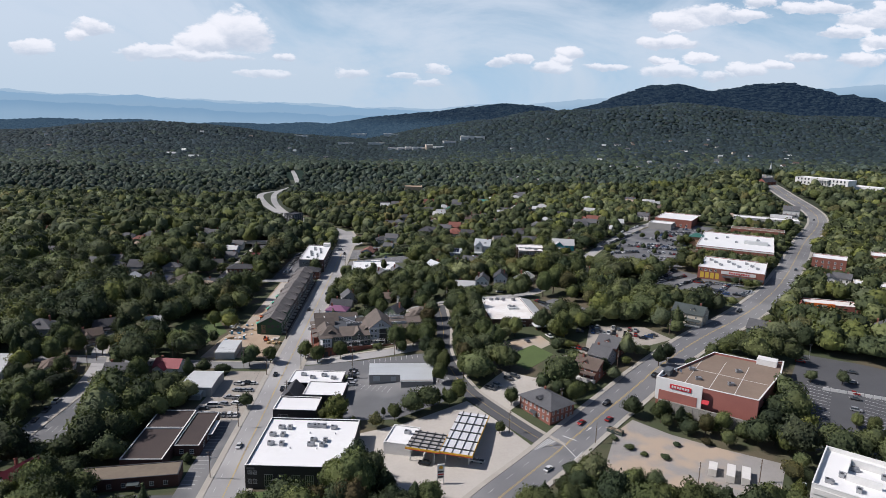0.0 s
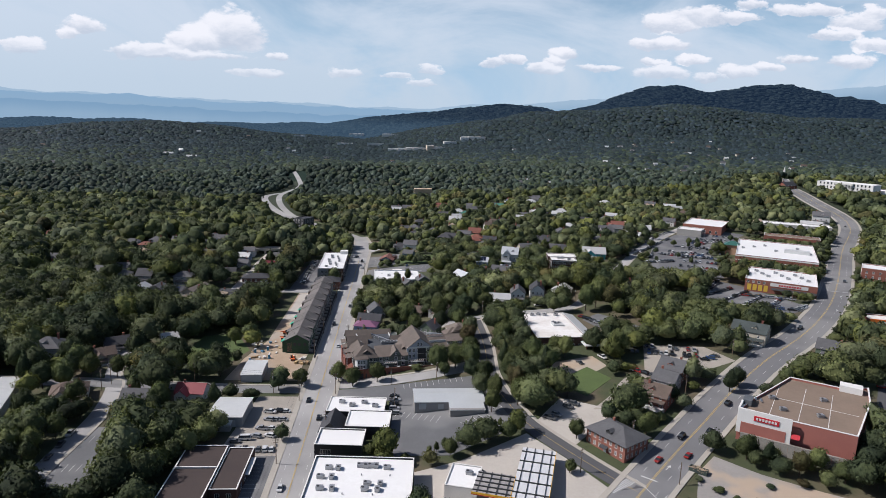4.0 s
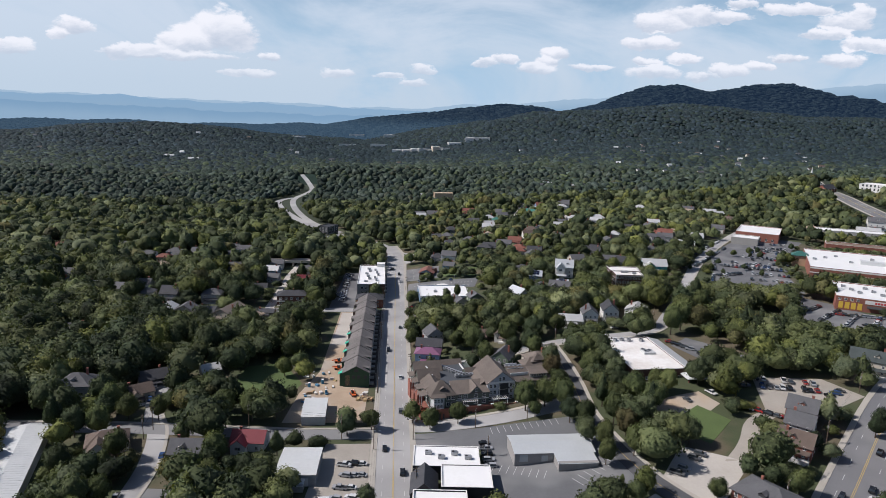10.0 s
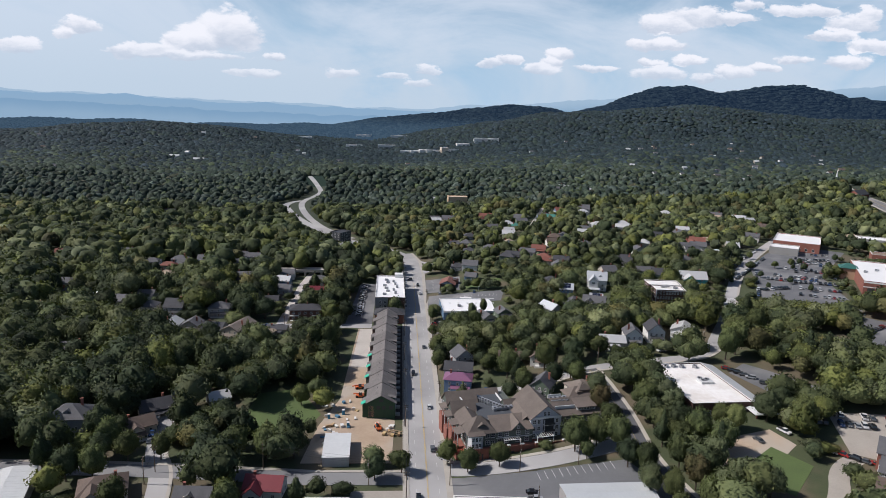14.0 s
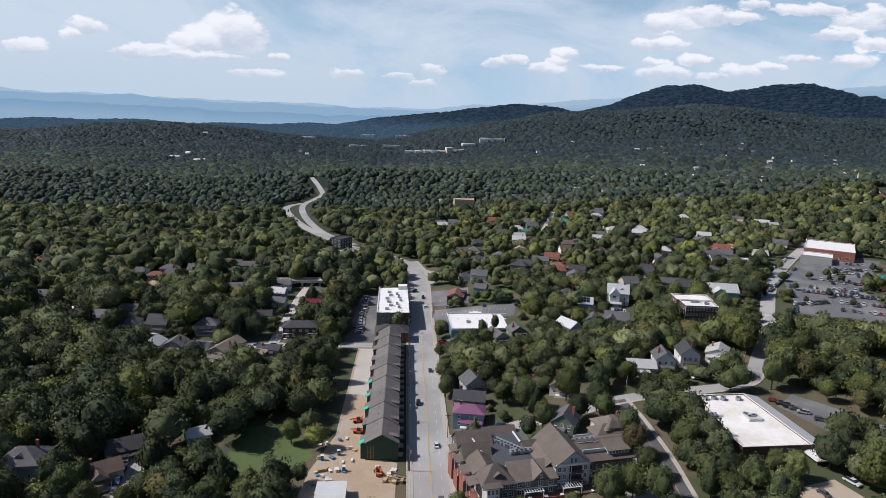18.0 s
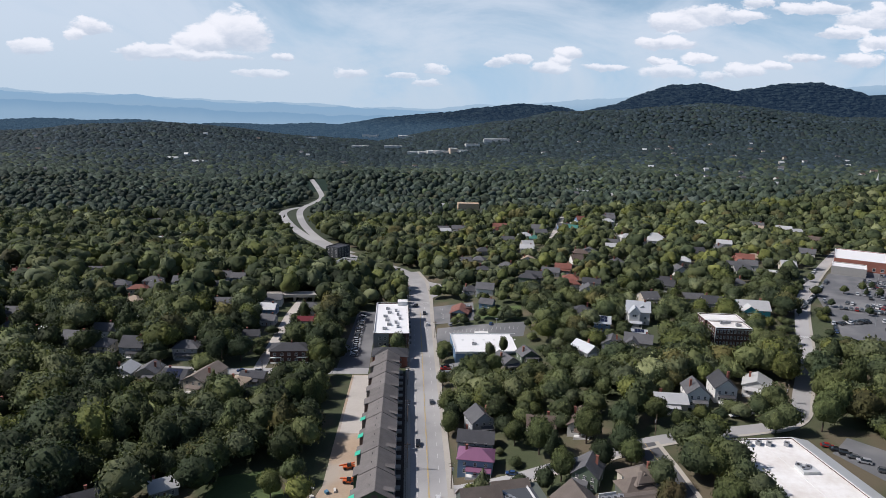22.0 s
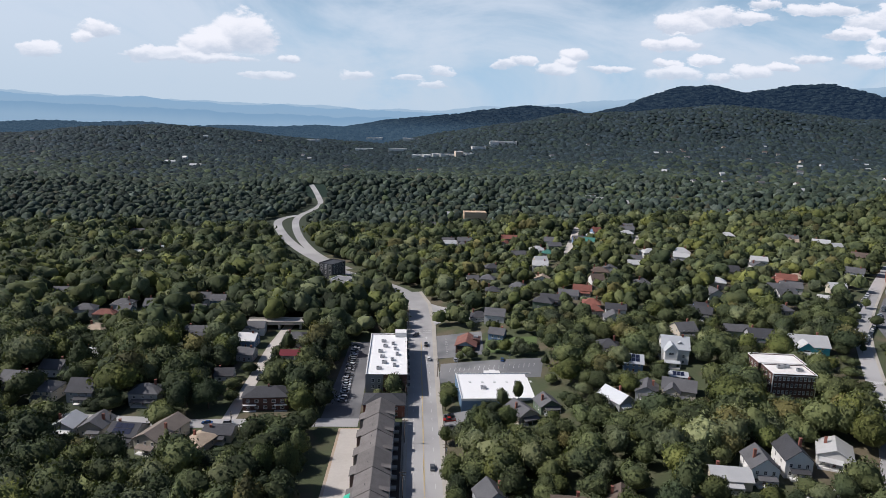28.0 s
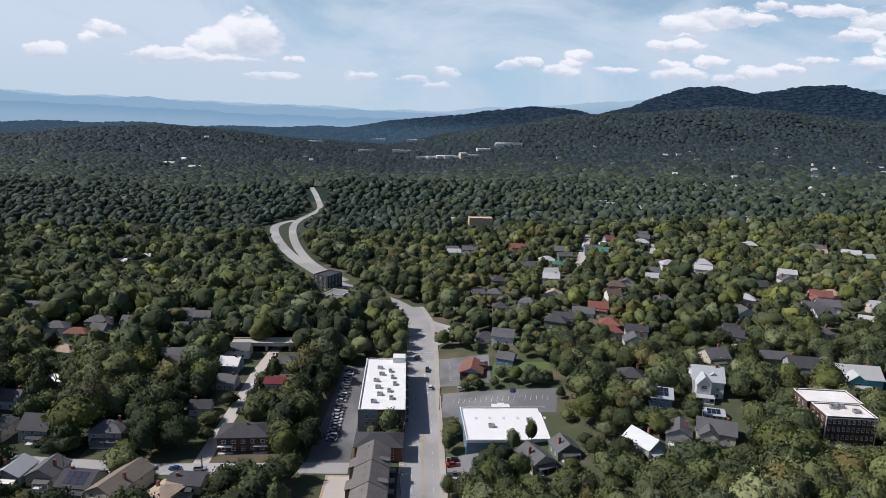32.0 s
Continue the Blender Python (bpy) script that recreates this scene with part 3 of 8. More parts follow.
road("road_hill", "asphalt lane climbing past houses", HILL_ROAD, 7.0, lift=0.14, walks=(0, 1.4))
road("road_lane", "narrow grey residential lane", WEST_LANE, 7.0, lift=0.14, walks=(0, 1.3))
road("road_lane", "grey residential street between houses", NORTH_WEST, 8.0, lift=0.14)
road("road_lane", "narrow concrete lane between trees", NW_LANE, 6.0, SLAB, 0.12)
road("road_far", "distant residential street", [(125, 780), (148, 855), (187, 980)], 7.0, SLAB, 0.2)
road("road_far", "distant residential street", [(183, 770), (190, 800), (222, 880)], 5.0, SLAB, 0.2)
stripes("centre_line", "double yellow centre line", [(1.5, -180), (1.5, 612)], (-0.14, 0.14), 0.14, YELLOW_LINE, lift=0.215)
stripes("lane_line", "dashed white parking lane lines", [(1.5, 60), (1.5, 612)], (-4.1, 4.1), 0.12, WHITE_LINE, 3.0, lift=0.215)
stripes("centre_line", "double yellow centre line of the avenue", AVENUE[2:], (-0.25, 0.25), 0.16, YELLOW_LINE, lift=0.19)
stripes("lane_line", "dashed white lane lines of the avenue", AVENUE[2:], (-4.6, 4.6), 0.13, WHITE_LINE, 3.0, lift=0.19)
stripes("centre_line", "yellow line down the side street", SIDE, (0.0,), 0.12, YELLOW_LINE, lift=0.19)

lot("plot_construction", "sandy bare earth of a building site", [(-47, 342), (-12, 342), (-11, 378), (-24, 384), (-26, 503), (-35, 503), (-37, 400), (-44, 372)], DIRT, category="building site")
lot("plot_yard", "grey concrete yard behind new houses", [(-35, 440), (-26, 440), (-26, 502), (-34, 502)], SLAB, 0.13, "yard")
lot("plot_parking", "asphalt parking beside the flats", [(-44, 512), (-27, 512), (-27, 610), (-40, 610)], LOT)
lot("plot_storage", "pale gravel car yard full of parked cars", [(-31, 268), (-6, 268), (-6, 323), (-26, 323)], GRAVEL)
lot("plot_brown", "worn asphalt forecourt with bay lines", [(-16, 205), (-6, 205), (-6, 268), (-16, 268)], LOT, 0.12)
lot("plot_front", "dark fresh asphalt car park with white bays", [(-44, 196), (-12, 196), (-12, 211), (-44, 211)], DARK_ASPHALT)
lot("plot_west", "empty grey asphalt car park with faint bays", [(-88, 240), (-66, 240), (-66, 290), (-86, 292)], LOT)
lot("plot_shops", "grey asphalt yard with bay lines beside the sheds", [(36, 264), (60, 262), (90, 280), (82, 316), (76, 330), (38, 329), (9, 331), (9, 312), (36, 312)], LOT)
lot("plot_fuel", "stained pale concrete filling station forecourt", [(46, 214), (84, 195), (118, 230), (106, 252), (92, 274), (64, 258), (46, 252)], SLAB)
lot("plot_brick", "pale concrete yard behind a brick house", [(96, 280), (110, 264), (132, 286), (112, 300)], SLAB)
lot("plot_clinic", "sandy gravel car park under trees", [(106, 318), (120, 312), (142, 330), (138, 342), (118, 338)], DIRT)
lot("plot_cars", "grey gravel car park crowded with cars", [(158, 322), (172, 312), (206, 328), (198, 346), (168, 352)], GRAVEL)
road("road_drive", "curving pale gravel drive", rounded([(126, 286), (138, 298), (147, 313), (160, 320)]), 6.5, GRAVEL, 0.10, clear=0.5)
lot("plot_rear", "asphalt car park behind the clinic", [(146, 392), (156, 368), (172, 362), (180, 370), (158, 402)], LOT)
lot("plot_vacant", "vacant plot of cracked asphalt and bare clay", [(128, 196), (186, 186), (206, 216), (172, 240), (160, 252), (150, 243)], VACANT)
lot("plot_office", "dark asphalt car park beside a big store", [(222, 226), (268, 214), (306, 276), (262, 304), (232, 264)], DARK_ASPHALT)
lot("plot_market", "large grey asphalt car park of a supermarket", [(222, 498), (272, 476), (300, 560), (372, 640), (340, 672), (300, 636), (262, 590)], LOT)
lot("plot_grocer", "busy asphalt car park before a grocery", [(232, 428), (262, 388), (292, 398), (274, 450), (262, 470)], LOT)
lot("plot_store", "asphalt car park behind a white store", [(10, 552), (60, 542), (66, 566), (12, 578)], LOT)
lot("plot_diner", "asphalt car park round a small diner", [(10, 586), (36, 582), (38, 618), (10, 622)], LOT)
lot("plot_small", "asphalt strip with parked cars", [(11, 494), (24, 494), (24, 517), (11, 517)], LOT)
lot("lawn_park", "mown green lawn in a clearing", [(-78, 366), (-52, 360), (-44, 384), (-58, 412), (-76, 406)], LAWN, 0.06, "lawn")
lot("lawn_store", "mown lawn behind a diner", [(36, 584), (64, 572), (68, 598), (40, 606)], LAWN, 0.06, "lawn")
lot("lawn_front", "mown lawn before a dark brick shop", [(9, 196), (40, 196), (40, 213), (9, 213)], LAWN, 0.06, "lawn")
lot("lawn_bank", "mown bank beside a car park", [(124, 300), (140, 316), (132, 330), (112, 316)], LAWN, 0.11, "lawn")
lot("plot_junction", "wide grey asphalt junction at the end of the street", [(-7, 640), (9, 640), (20, 652), (22, 672), (2, 700), (-22, 716), (-16, 690), (-7, 668)], ASPHALT, 0.205, "road")


def bars(label, a, b, n, long, wide, lift, material=WHITE_LINE):
    """Painted bars set side by side from a to b, each as long as given across that line."""
    form, a, b = Form(), Vector(a), Vector(b)
    u = (b - a).normalized()
    nrm = Vector((-u.y, u.x)) * long / 2
    for i in range(n):
        p = a.lerp(b, (i + 0.5) / n)
        ribbon(form, [p - nrm, p + nrm], -wide / 2, wide / 2, lift, 0.01, 9, 1)
    return tagged(new("crossing", form.mesh("crossing", material)), label, "road marking", kind="structure")


def arrow(x, y, rz, lift):
    form, u = Form(), Vector((-math.sin(radians(rz)), math.cos(radians(rz))))
    p = Vector((x, y))
    ribbon(form, [p - u * 1.8, p + u * 0.6], -0.16, 0.16, lift, 0.01, 9, 1)
    s = Vector((u.y, -u.x))
    k = len(form.v)
    form.v += [(q.x, q.y, ground(q.x, q.y) + lift) for q in (p + u * 2.2, p + u * 0.5 - s * 0.75, p + u * 0.5 + s * 0.75)]
    form.f.append((k, k + 1, k + 2))
    return tagged(new("arrow", form.mesh("arrow", WHITE_LINE)), "worn white lane arrow", "road marking", kind="structure")


bars("white zebra crossing over the side street", (114.5, 234.2), (125.0, 240.4), 13, 3.4, 0.42, 0.195)
bars("white stop line across the avenue", (128.3, 242.2), (132.9, 238.3), 1, 0.5, 6.0, 0.20)
bars("white line across the junction", (125.9, 240.5), (130.3, 224.5), 1, 0.25, 16.0, 0.20)
bars("white zebra crossing over the avenue", (134.0, 231.0), (124.0, 219.0), 1, 0.3, 14.0, 0.20)
bars("white zebra crossing at the hill road", (203, 509.4), (212, 507.2), 9, 3.0, 0.5, 0.175)
bars("white crossing line before the junction", (-4.8, 628), (7.8, 628), 1, 0.35, 12.6, 0.225)
bars("white crossing line before the junction", (-4.8, 631.5), (7.8, 631.5), 1, 0.35, 12.6, 0.225)
bars("white stop lines at the avenue crossing", (325.5, 440.1), (336.4, 434.6), 1, 0.5, 12.0, 0.20)
bars("white stop lines at the avenue crossing", (337.0, 463.4), (348.3, 457.4), 1, 0.5, 12.0, 0.20)
for x, y, rz, lift in ((324.6, 425.0, -37, 0.2), (302.0, 395.0, -38, 0.2), (140.0, 246.2, -48, 0.20), (161.8, 263.8, -51, 0.20), (4.8, 618, 0, 0.225), (4.4, 578, 0, 0.225), (2.9, 600, 0, 0.225)):
    arrow(x, y, rz, lift)
bays([(-42, 204), (-15, 204)], 11, 5.0)
bays([(-15.5, 215), (-15.5, 262)], 17, 5.0, 1, 0.15)
bays([(66, 286), (86, 300)], 8, 5.2, 1)
bays([(40, 300), (58, 292)], 7, 5.2, 1)
bays([(42, 328), (70, 330)], 10, 5.2, 1)
bays([(12, 571), (60, 560)], 19, 5.0, 1)
bays([(-86, 284), (-68, 284)], 7, 5.0, 1)
bays([(-86, 262), (-68, 262)], 7, 5.0, 1)
bays([(238, 250), (254, 274)], 10, 5.0, 1)
bays([(238, 250), (254, 274)], 10, 5.0, -1)
bays([(256, 238), (274, 262)], 10, 5.0, 1)
bays([(256, 238), (274, 262)], 10, 5.0, -1)
bays([(12, 592), (12, 616)], 9, 5.0, 1)


# ---------------------------------------------------------------- windows, flat-roofed blocks
PANES = {}


def window(parent, at, w, h, frame_mat=TRIM, bars=1, glass=GLASS, name="window"):
    """A window on a wall: frame with sill and bars, and its pane. It looks along local -y."""
    key = (round(w, 2), round(h, 2), frame_mat.name, bars)
    if key not in PANES:
        f = Form()
        b = 0.10
        f.box(-w / 2, -w / 2 + b, -0.07, 0.02, 0, h).box(w / 2 - b, w / 2, -0.07, 0.02, 0, h)
        f.box(-w / 2 + b, w / 2 - b, -0.07, 0.02, h - b, h).box(-w / 2 + b, w / 2 - b, -0.07, 0.02, 0, b)
        f.box(-w / 2 - 0.08, w / 2 + 0.08, -0.13, 0.02, -0.09, 0)
        for k in range(bars):
            x = -w / 2 + w * (k + 1) / (bars + 1)
            f.box(x - 0.035, x + 0.035, -0.055, 0.015, b, h - b)
        if h > 1.1:
            f.box(-w / 2 + b, w / 2 - b, -0.05, 0.01, h * 0.5 - 0.035, h * 0.5 + 0.035)
        p = Form().box(-w / 2 + b, w / 2 - b, -0.03, 0.0, b, h - b)
        PANES[key] = (f.mesh(name, frame_mat), p.mesh("pane", glass))
    far = parent.matrix_basis.translation
    if far.y > 560 or far.x > 230:          # too far off to tell frame from pane
        if ("one", key) not in PANES:
            f, p = PANES[key]
            me = bpy.data.meshes.new(name)
            n = len(f.vertices)
            me.from_pydata([tuple(q.co) for q in f.vertices] + [tuple(q.co) for q in p.vertices], [], [tuple(q.vertices) for q in f.polygons] + [tuple(i + n for i in q.vertices) for q in p.polygons])
            me.materials.append(frame_mat)
            me.materials.append(glass)
            me.polygons.foreach_set("material_index", [0] * len(f.polygons) + [1] * len(p.polygons))
            PANES["one", key] = me
        return part(name, PANES["one", key], None, parent, at=at)
    ob = part(name, PANES[key][0], None, parent, at=at)
    part("pane", PANES[key][1], None, ob)
    return ob


def face_pose(face, u, z, w, d):
    """The pose of something on a wall: S, N, E or W face of a block w by d, u metres along it."""
    return {"S": pose(u, -d / 2, z), "N": pose(u, d / 2, z, 0, 0, 180), "E": pose(w / 2, u, z, 0, 0, 90), "W": pose(-w / 2, u, z, 0, 0, -90)}[face]


def window_rows(parent, w, d, rows, frame_mat=TRIM, bars=1):
    """rows: (face, sill height, count, width, height, from, to)."""
    for face, z, n, ww, wh, a, b in rows:
        for k in range(n):
            u = a + (b - a) * (k + 0.5) / n
            window(parent, face_pose(face, u, z, w, d), ww, wh, frame_mat, bars)


def flat_block(name, label, category, x, y, rz, w, d, h, wall, roof, coping=TRIM, rows=(), z=None, rim=0.5, frame_mat=TRIM, deep=4.0, margin=2.0, bars=1, joints=0):
    """A flat-roofed building: walls with a parapet, a sunk roof and a coping."""
    z = ground(x, y) if z is None else z
    t = thing(name, label, category, x, y, z, rz)
    a, b, k = w / 2, d / 2, 0.35
    f = Form()
    f.box(-a, a, -b, -b + k, -deep, h).box(-a, a, b - k, b, -deep, h).box(-a, -a + k, -b + k, b - k, -deep, h).box(a - k, a, -b + k, b - k, -deep, h)
    part("wall", f, wall, t)
    part("roof", Form().box(-a + k, a - k, -b + k, b - k, h - rim - 0.2, h - rim), roof, t)
    c = Form()
    c.box(-a - 0.06, a + 0.06, -b - 0.06, -b + k + 0.05, h, h + 0.12).box(-a - 0.06, a + 0.06, b - k - 0.05, b + 0.06, h, h + 0.12)
    c.box(-a - 0.06, -a + k + 0.05, -b + k + 0.05, b - k - 0.05, h, h + 0.12).box(a - k - 0.05, a + 0.06, -b + k + 0.05, b - k - 0.05, h, h + 0.12)
    part("coping", c, coping, t)
    for j in range(joints):
        u = -a + w * (j + 1) / (joints + 1)
        part("roof_seam", Form().box(u - 0.12, u + 0.12, -b + k, b - k, h - rim, h - rim + 0.06), coping, t)
    window_rows(t, w, d, rows, frame_mat, bars)
    OPEN_VIEW.append((x, y - d * 0.4, w * 0.5))
    take_box(x, y, w, d, rz, margin)
    return t


def on_block(t, u, v, z, rz=0.0):
    """A world pose at u, v, z in the frame of a thing."""
    return t.matrix_basis @ pose(u, v, z, 0, 0, rz)


def sign_bars(parent, face, w, d, u, z, sw, sh, back, marks, n=6, proud=0.12):
    """A sign board with plain strokes in place of its lettering."""
    at = face_pose(face, u, z, w, d)
    board = part("sign", Form().box(-sw / 2, sw / 2, -proud, 0.0, 0, sh), back, parent, at=at)
    step = sw * 0.86 / n
    for k in range(n):
        x = -sw * 0.43 + step * (k + 0.5)
        part("mark", Form().box(x - step * 0.32, x + step * 0.32, -proud - 0.05, -proud - 0.005, sh * 0.25, sh * 0.75), marks, board)
    return board


def lettering(parent, text, face, w, d, u, z, size, material, proud=0.14):
    """Raised letters on a wall."""
    cu = bpy.data.curves.new("lettering", "FONT")
    cu.body, cu.size, cu.extrude, cu.align_x = text, size, 0.04, "CENTER"
    tmp = bpy.data.objects.new("lettering", cu)
    scene.collection.objects.link(tmp)
    me = bpy.data.meshes.new_from_object(tmp.evaluated_get(bpy.context.evaluated_depsgraph_get()))
    bpy.data.objects.remove(tmp)
    me.materials.clear()
    me.materials.append(material)
    return part("lettering", me, None, parent, at=face_pose(face, u, z, w, d) @ pose(0, -proud, 0, 90))


def rooftop_unit():
    t = thing("rooftop_unit", "grey metal air handling unit on a flat roof", "air conditioner", 0, 0, -500, 0, "rooftop units")
    part("casing", Form().box(-1.1, 1.1, -0.8, 0.8, 0.15, 1.25).box(-1.2, 1.2, -0.9, 0.9, 1.25, 1.33), STEEL, t)
    part("base", Form().box(-1.0, 1.0, -0.7, 0.7, 0, 0.15), DARK_TRIM, t)
    part("fan", Form().tube((-0.45, 0, 1.33), (-0.45, 0, 1.48), 0.5, 0.5, 12), DARK_TRIM, t)
    part("hood", Form().prism([(1.1, -0.6), (1.6, -0.6), (1.6, 0.6), (1.1, 0.6)], 0.4, 1.1), STEEL, t)
    return t


UNIT = rooftop_unit()
units_made = [0]


def unit(m):
    if not units_made[0]:
        UNIT.matrix_basis = m
        units_made[0] = 1
        return UNIT
    return copy_thing(UNIT, m)


# ---------------------------------------------------------------- pitched roofs and houses
def gable(w, d, eave, rise, over=0.5, thick=0.22, axis="x", cx=0.0, cy=0.0):
    """Two sloping panels with their ridge along an axis; returns the roof and the gable walls."""
    roof, wall = Form(), Form()

    def place(u, v, z):
        return (cx + u, cy + v, z) if axis == "x" else (cx - v, cy + u, z)

    length, span = (w, d) if axis == "x" else (d, w)
    a, b = length / 2 + over, span / 2
    k = rise / b
    low, top = eave - k * over + thick, eave + rise + thick
    roof.slab([place(-a, -b - over, low), place(a, -b - over, low), place(a, 0, top), place(-a, 0, top)], thick)
    roof.slab([place(-a, 0, top), place(a, 0, top), place(a, b + over, low), place(-a, b + over, low)], thick)
    for s in (-1, 1):
        x = s * (length / 2 - 0.01)
        pts = [place(x, -b, eave - 0.02), place(x, b, eave - 0.02), place(x, 0, eave + rise - 0.02)]
        wall.face(*(pts if s > 0 else pts[::-1]))
    return roof, wall


def hip(w, d, eave, rise, over=0.6, thick=0.2, cx=0.0, cy=0.0):
    f = Form()
    a, b = w / 2 + over, d / 2 + over
    z0, z1 = eave, eave + rise
    r = max(a - b, 0.0) if a >= b else 0.0
    q = max(b - a, 0.0) if b > a else 0.0
    p1, p2 = ((cx - r, cy, z1), (cx + r, cy, z1)) if a >= b else ((cx, cy - q, z1), (cx, cy + q, z1))
    c = [(cx - a, cy - b, z0), (cx + a, cy - b, z0), (cx + a, cy + b, z0), (cx - a, cy + b, z0)]
    if a >= b:
        f.slab([c[0], c[1], p2, p1], thick).slab([c[2], c[3], p1, p2], thick).slab([c[1], c[2], p2], thick).slab([c[3], c[0], p1], thick)
    else:
        f.slab([c[1], c[2], p2, p1], thick).slab([c[3], c[0], p1, p2], thick).slab([c[0], c[1], p1], thick).slab([c[2], c[3], p2], thick)
    return f


GREY, CHAR, BROWN, RUST, PURPLE, TAN = (0.115, 0.115, 0.12), (0.055, 0.056, 0.062), (0.13, 0.095, 0.075), (0.23, 0.085, 0.06), (0.27, 0.12, 0.20), (0.42, 0.33, 0.24)
SILVER, PALE, CRIMSON = (0.55, 0.57, 0.58), (0.60, 0.60, 0.58), (0.17, 0.028, 0.034)
W_WHITE, W_GREY, W_BLUE, W_CREAM, W_GREEN, W_TEAL, W_YELLOW = (0.66, 0.65, 0.62), (0.33, 0.34, 0.35), (0.16, 0.24, 0.36), (0.52, 0.47, 0.38), (0.12, 0.16, 0.11), (0.08, 0.40, 0.42), (0.55, 0.42, 0.13)
HUES = {GREY: "grey shingle", CHAR: "charcoal shingle", BROWN: "brown shingle", RUST: "rust-red", PURPLE: "purple metal", TAN: "tan", SILVER: "silvery metal", PALE: "pale grey", CRIMSON: "crimson metal",
        W_WHITE: "white", W_GREY: "grey", W_BLUE: "blue", W_CREAM: "cream", W_GREEN: "dark green", W_TEAL: "teal", W_YELLOW: "yellow"}


def house(x, y, rz, w, d, eave, rise, roof=GREY, wall=W_WHITE, shape="gable", axis="x", porch=True, chimney=True, dormer=False, wing=False, solar=False,
          lift=0.0, name="house", seed=0, extra="", brick=False, metal=False, simple=False):
    """A detached house: walls, pitched roof, windows, door, porch on posts, chimney."""
    rnd = random.Random(int(x * 7 + y * 13) + seed)
    storeys = "two-storey" if eave > 4.5 else "single-storey"
    label = f"{storeys} {'brick' if brick else HUES[wall]} house with a {HUES[roof]} {'hip' if shape == 'hip' else 'gable'} roof{extra}"
    t = thing(name, label, "house", x, y, ground(x, y) + lift, rz, "houses among the trees")
    wm = BRICK if brick else paint(wall, 0.8)
    rm = paint(roof, 0.45, 0.3) if metal or roof in (SILVER, PURPLE, CRIMSON, PALE) else roofing(roof)
    a, b = w / 2, d / 2
    body = Form().box(-a, a, -b, b, -2.5, eave)
    if shape == "hip":
        part("roof", hip(w, d, eave, rise), rm, t)
    else:
        r, g = gable(w, d, eave, rise, axis=axis)
        body.v, body.f = body.v + g.v, body.f + [tuple(i + len(body.v) for i in q) for q in g.f]
        part("roof", r, rm, t)
    part("wall", body, wm, t)
    if wing:
        ww, wd = w * 0.45, d * 0.35
        r, g = gable(ww, wd + 2.0, eave - 0.02, rise * 0.75, axis="y", cx=-a * 0.4, cy=-b - wd / 2 + 1.0)
        part("wing_roof", r, rm, t)
        f = Form().box(-a * 0.4 - ww / 2, -a * 0.4 + ww / 2, -b - wd, -b + 0.2, -2.5, eave - 0.02)
        f.v, f.f = f.v + g.v, f.f + [tuple(i + len(f.v) for i in q) for q in g.f]
        part("wing_wall", f, wm, t)
        window(t, pose(-a * 0.4, -b - wd, eave - 2.0), ww * 0.4, 1.4)
    if dormer:
        r, g = gable(2.4, 2.6, eave + rise * 0.35 + 0.6, 0.9, 0.25, 0.12, "y", rnd.uniform(-0.2, 0.2) * w, -b * 0.45)
        part("dormer_roof", r, rm, t)
        cx = (g.v[0][0] + g.v[1][0]) / 2
        f = Form().box(cx - 1.2, cx + 1.2, -b * 0.45 - 1.3, -b * 0.45 + 1.3, eave - 0.3, eave + rise * 0.35 + 0.6)
        f.v, f.f = f.v + g.v, f.f + [tuple(i + len(f.v) for i in q) for q in g.f]
        part("dormer_wall", f, wm, t)
        window(t, pose(cx, -b * 0.45 - 1.3, eave + rise * 0.35 - 0.6), 1.3, 1.0)
    if porch:
        pw = w * rnd.uniform(0.5, 0.85)
        px = rnd.uniform(-0.5, 0.5) * (w - pw)
        pz = 2.6 if eave < 4.5 else 2.8
        y0 = -b - (d * 0.35 if wing else 0)
        part("porch_roof", Form().slab([(px - pw / 2, y0 - 2.4, pz), (px + pw / 2, y0 - 2.4, pz), (px + pw / 2, y0, pz + 0.75), (px - pw / 2, y0, pz + 0.75)], 0.18), rm, t)
        part("porch_floor", Form().box(px - pw / 2, px + pw / 2, y0 - 2.3, y0, -1.5, 0.35), TRIM, t)
        for k in range(3):
            u = px - pw / 2 + 0.15 + (pw - 0.3) * k / 2
            part("porch_post", Form().box(u - 0.1, u + 0.1, y0 - 2.25, y0 - 2.05, 0.35, pz - 0.16), TRIM, t)
    if chimney:
        cx, cy = rnd.choice((-0.28, 0.28)) * w, rnd.uniform(-0.1, 0.2) * d
        f = Form().box(cx - 0.45, cx + 0.45, cy - 0.4, cy + 0.4, eave - 0.3, eave + rise + 1.0).box(cx - 0.53, cx + 0.53, cy - 0.48, cy + 0.48, eave + rise + 1.0, eave + rise + 1.15)
        part("chimney", f, BRICK, t)
    if solar:
        k = rise / b if axis == "x" else 0
        for i in range(3):
            for j in range(2):
                u0, v0 = -w * 0.33 + i * w * 0.22, -b * 0.85 + j * b * 0.40
                part("solar_panel", Form().slab([(u0, v0, eave + rise + v0 * k + 0.36), (u0 + w * 0.2, v0, eave + rise + v0 * k + 0.36), (u0 + w * 0.2, v0 + b * 0.36, eave + rise + (v0 + b * 0.36) * k + 0.36), (u0, v0 + b * 0.36, eave + rise + (v0 + b * 0.36) * k + 0.36)], 0.05), SOLAR, t)
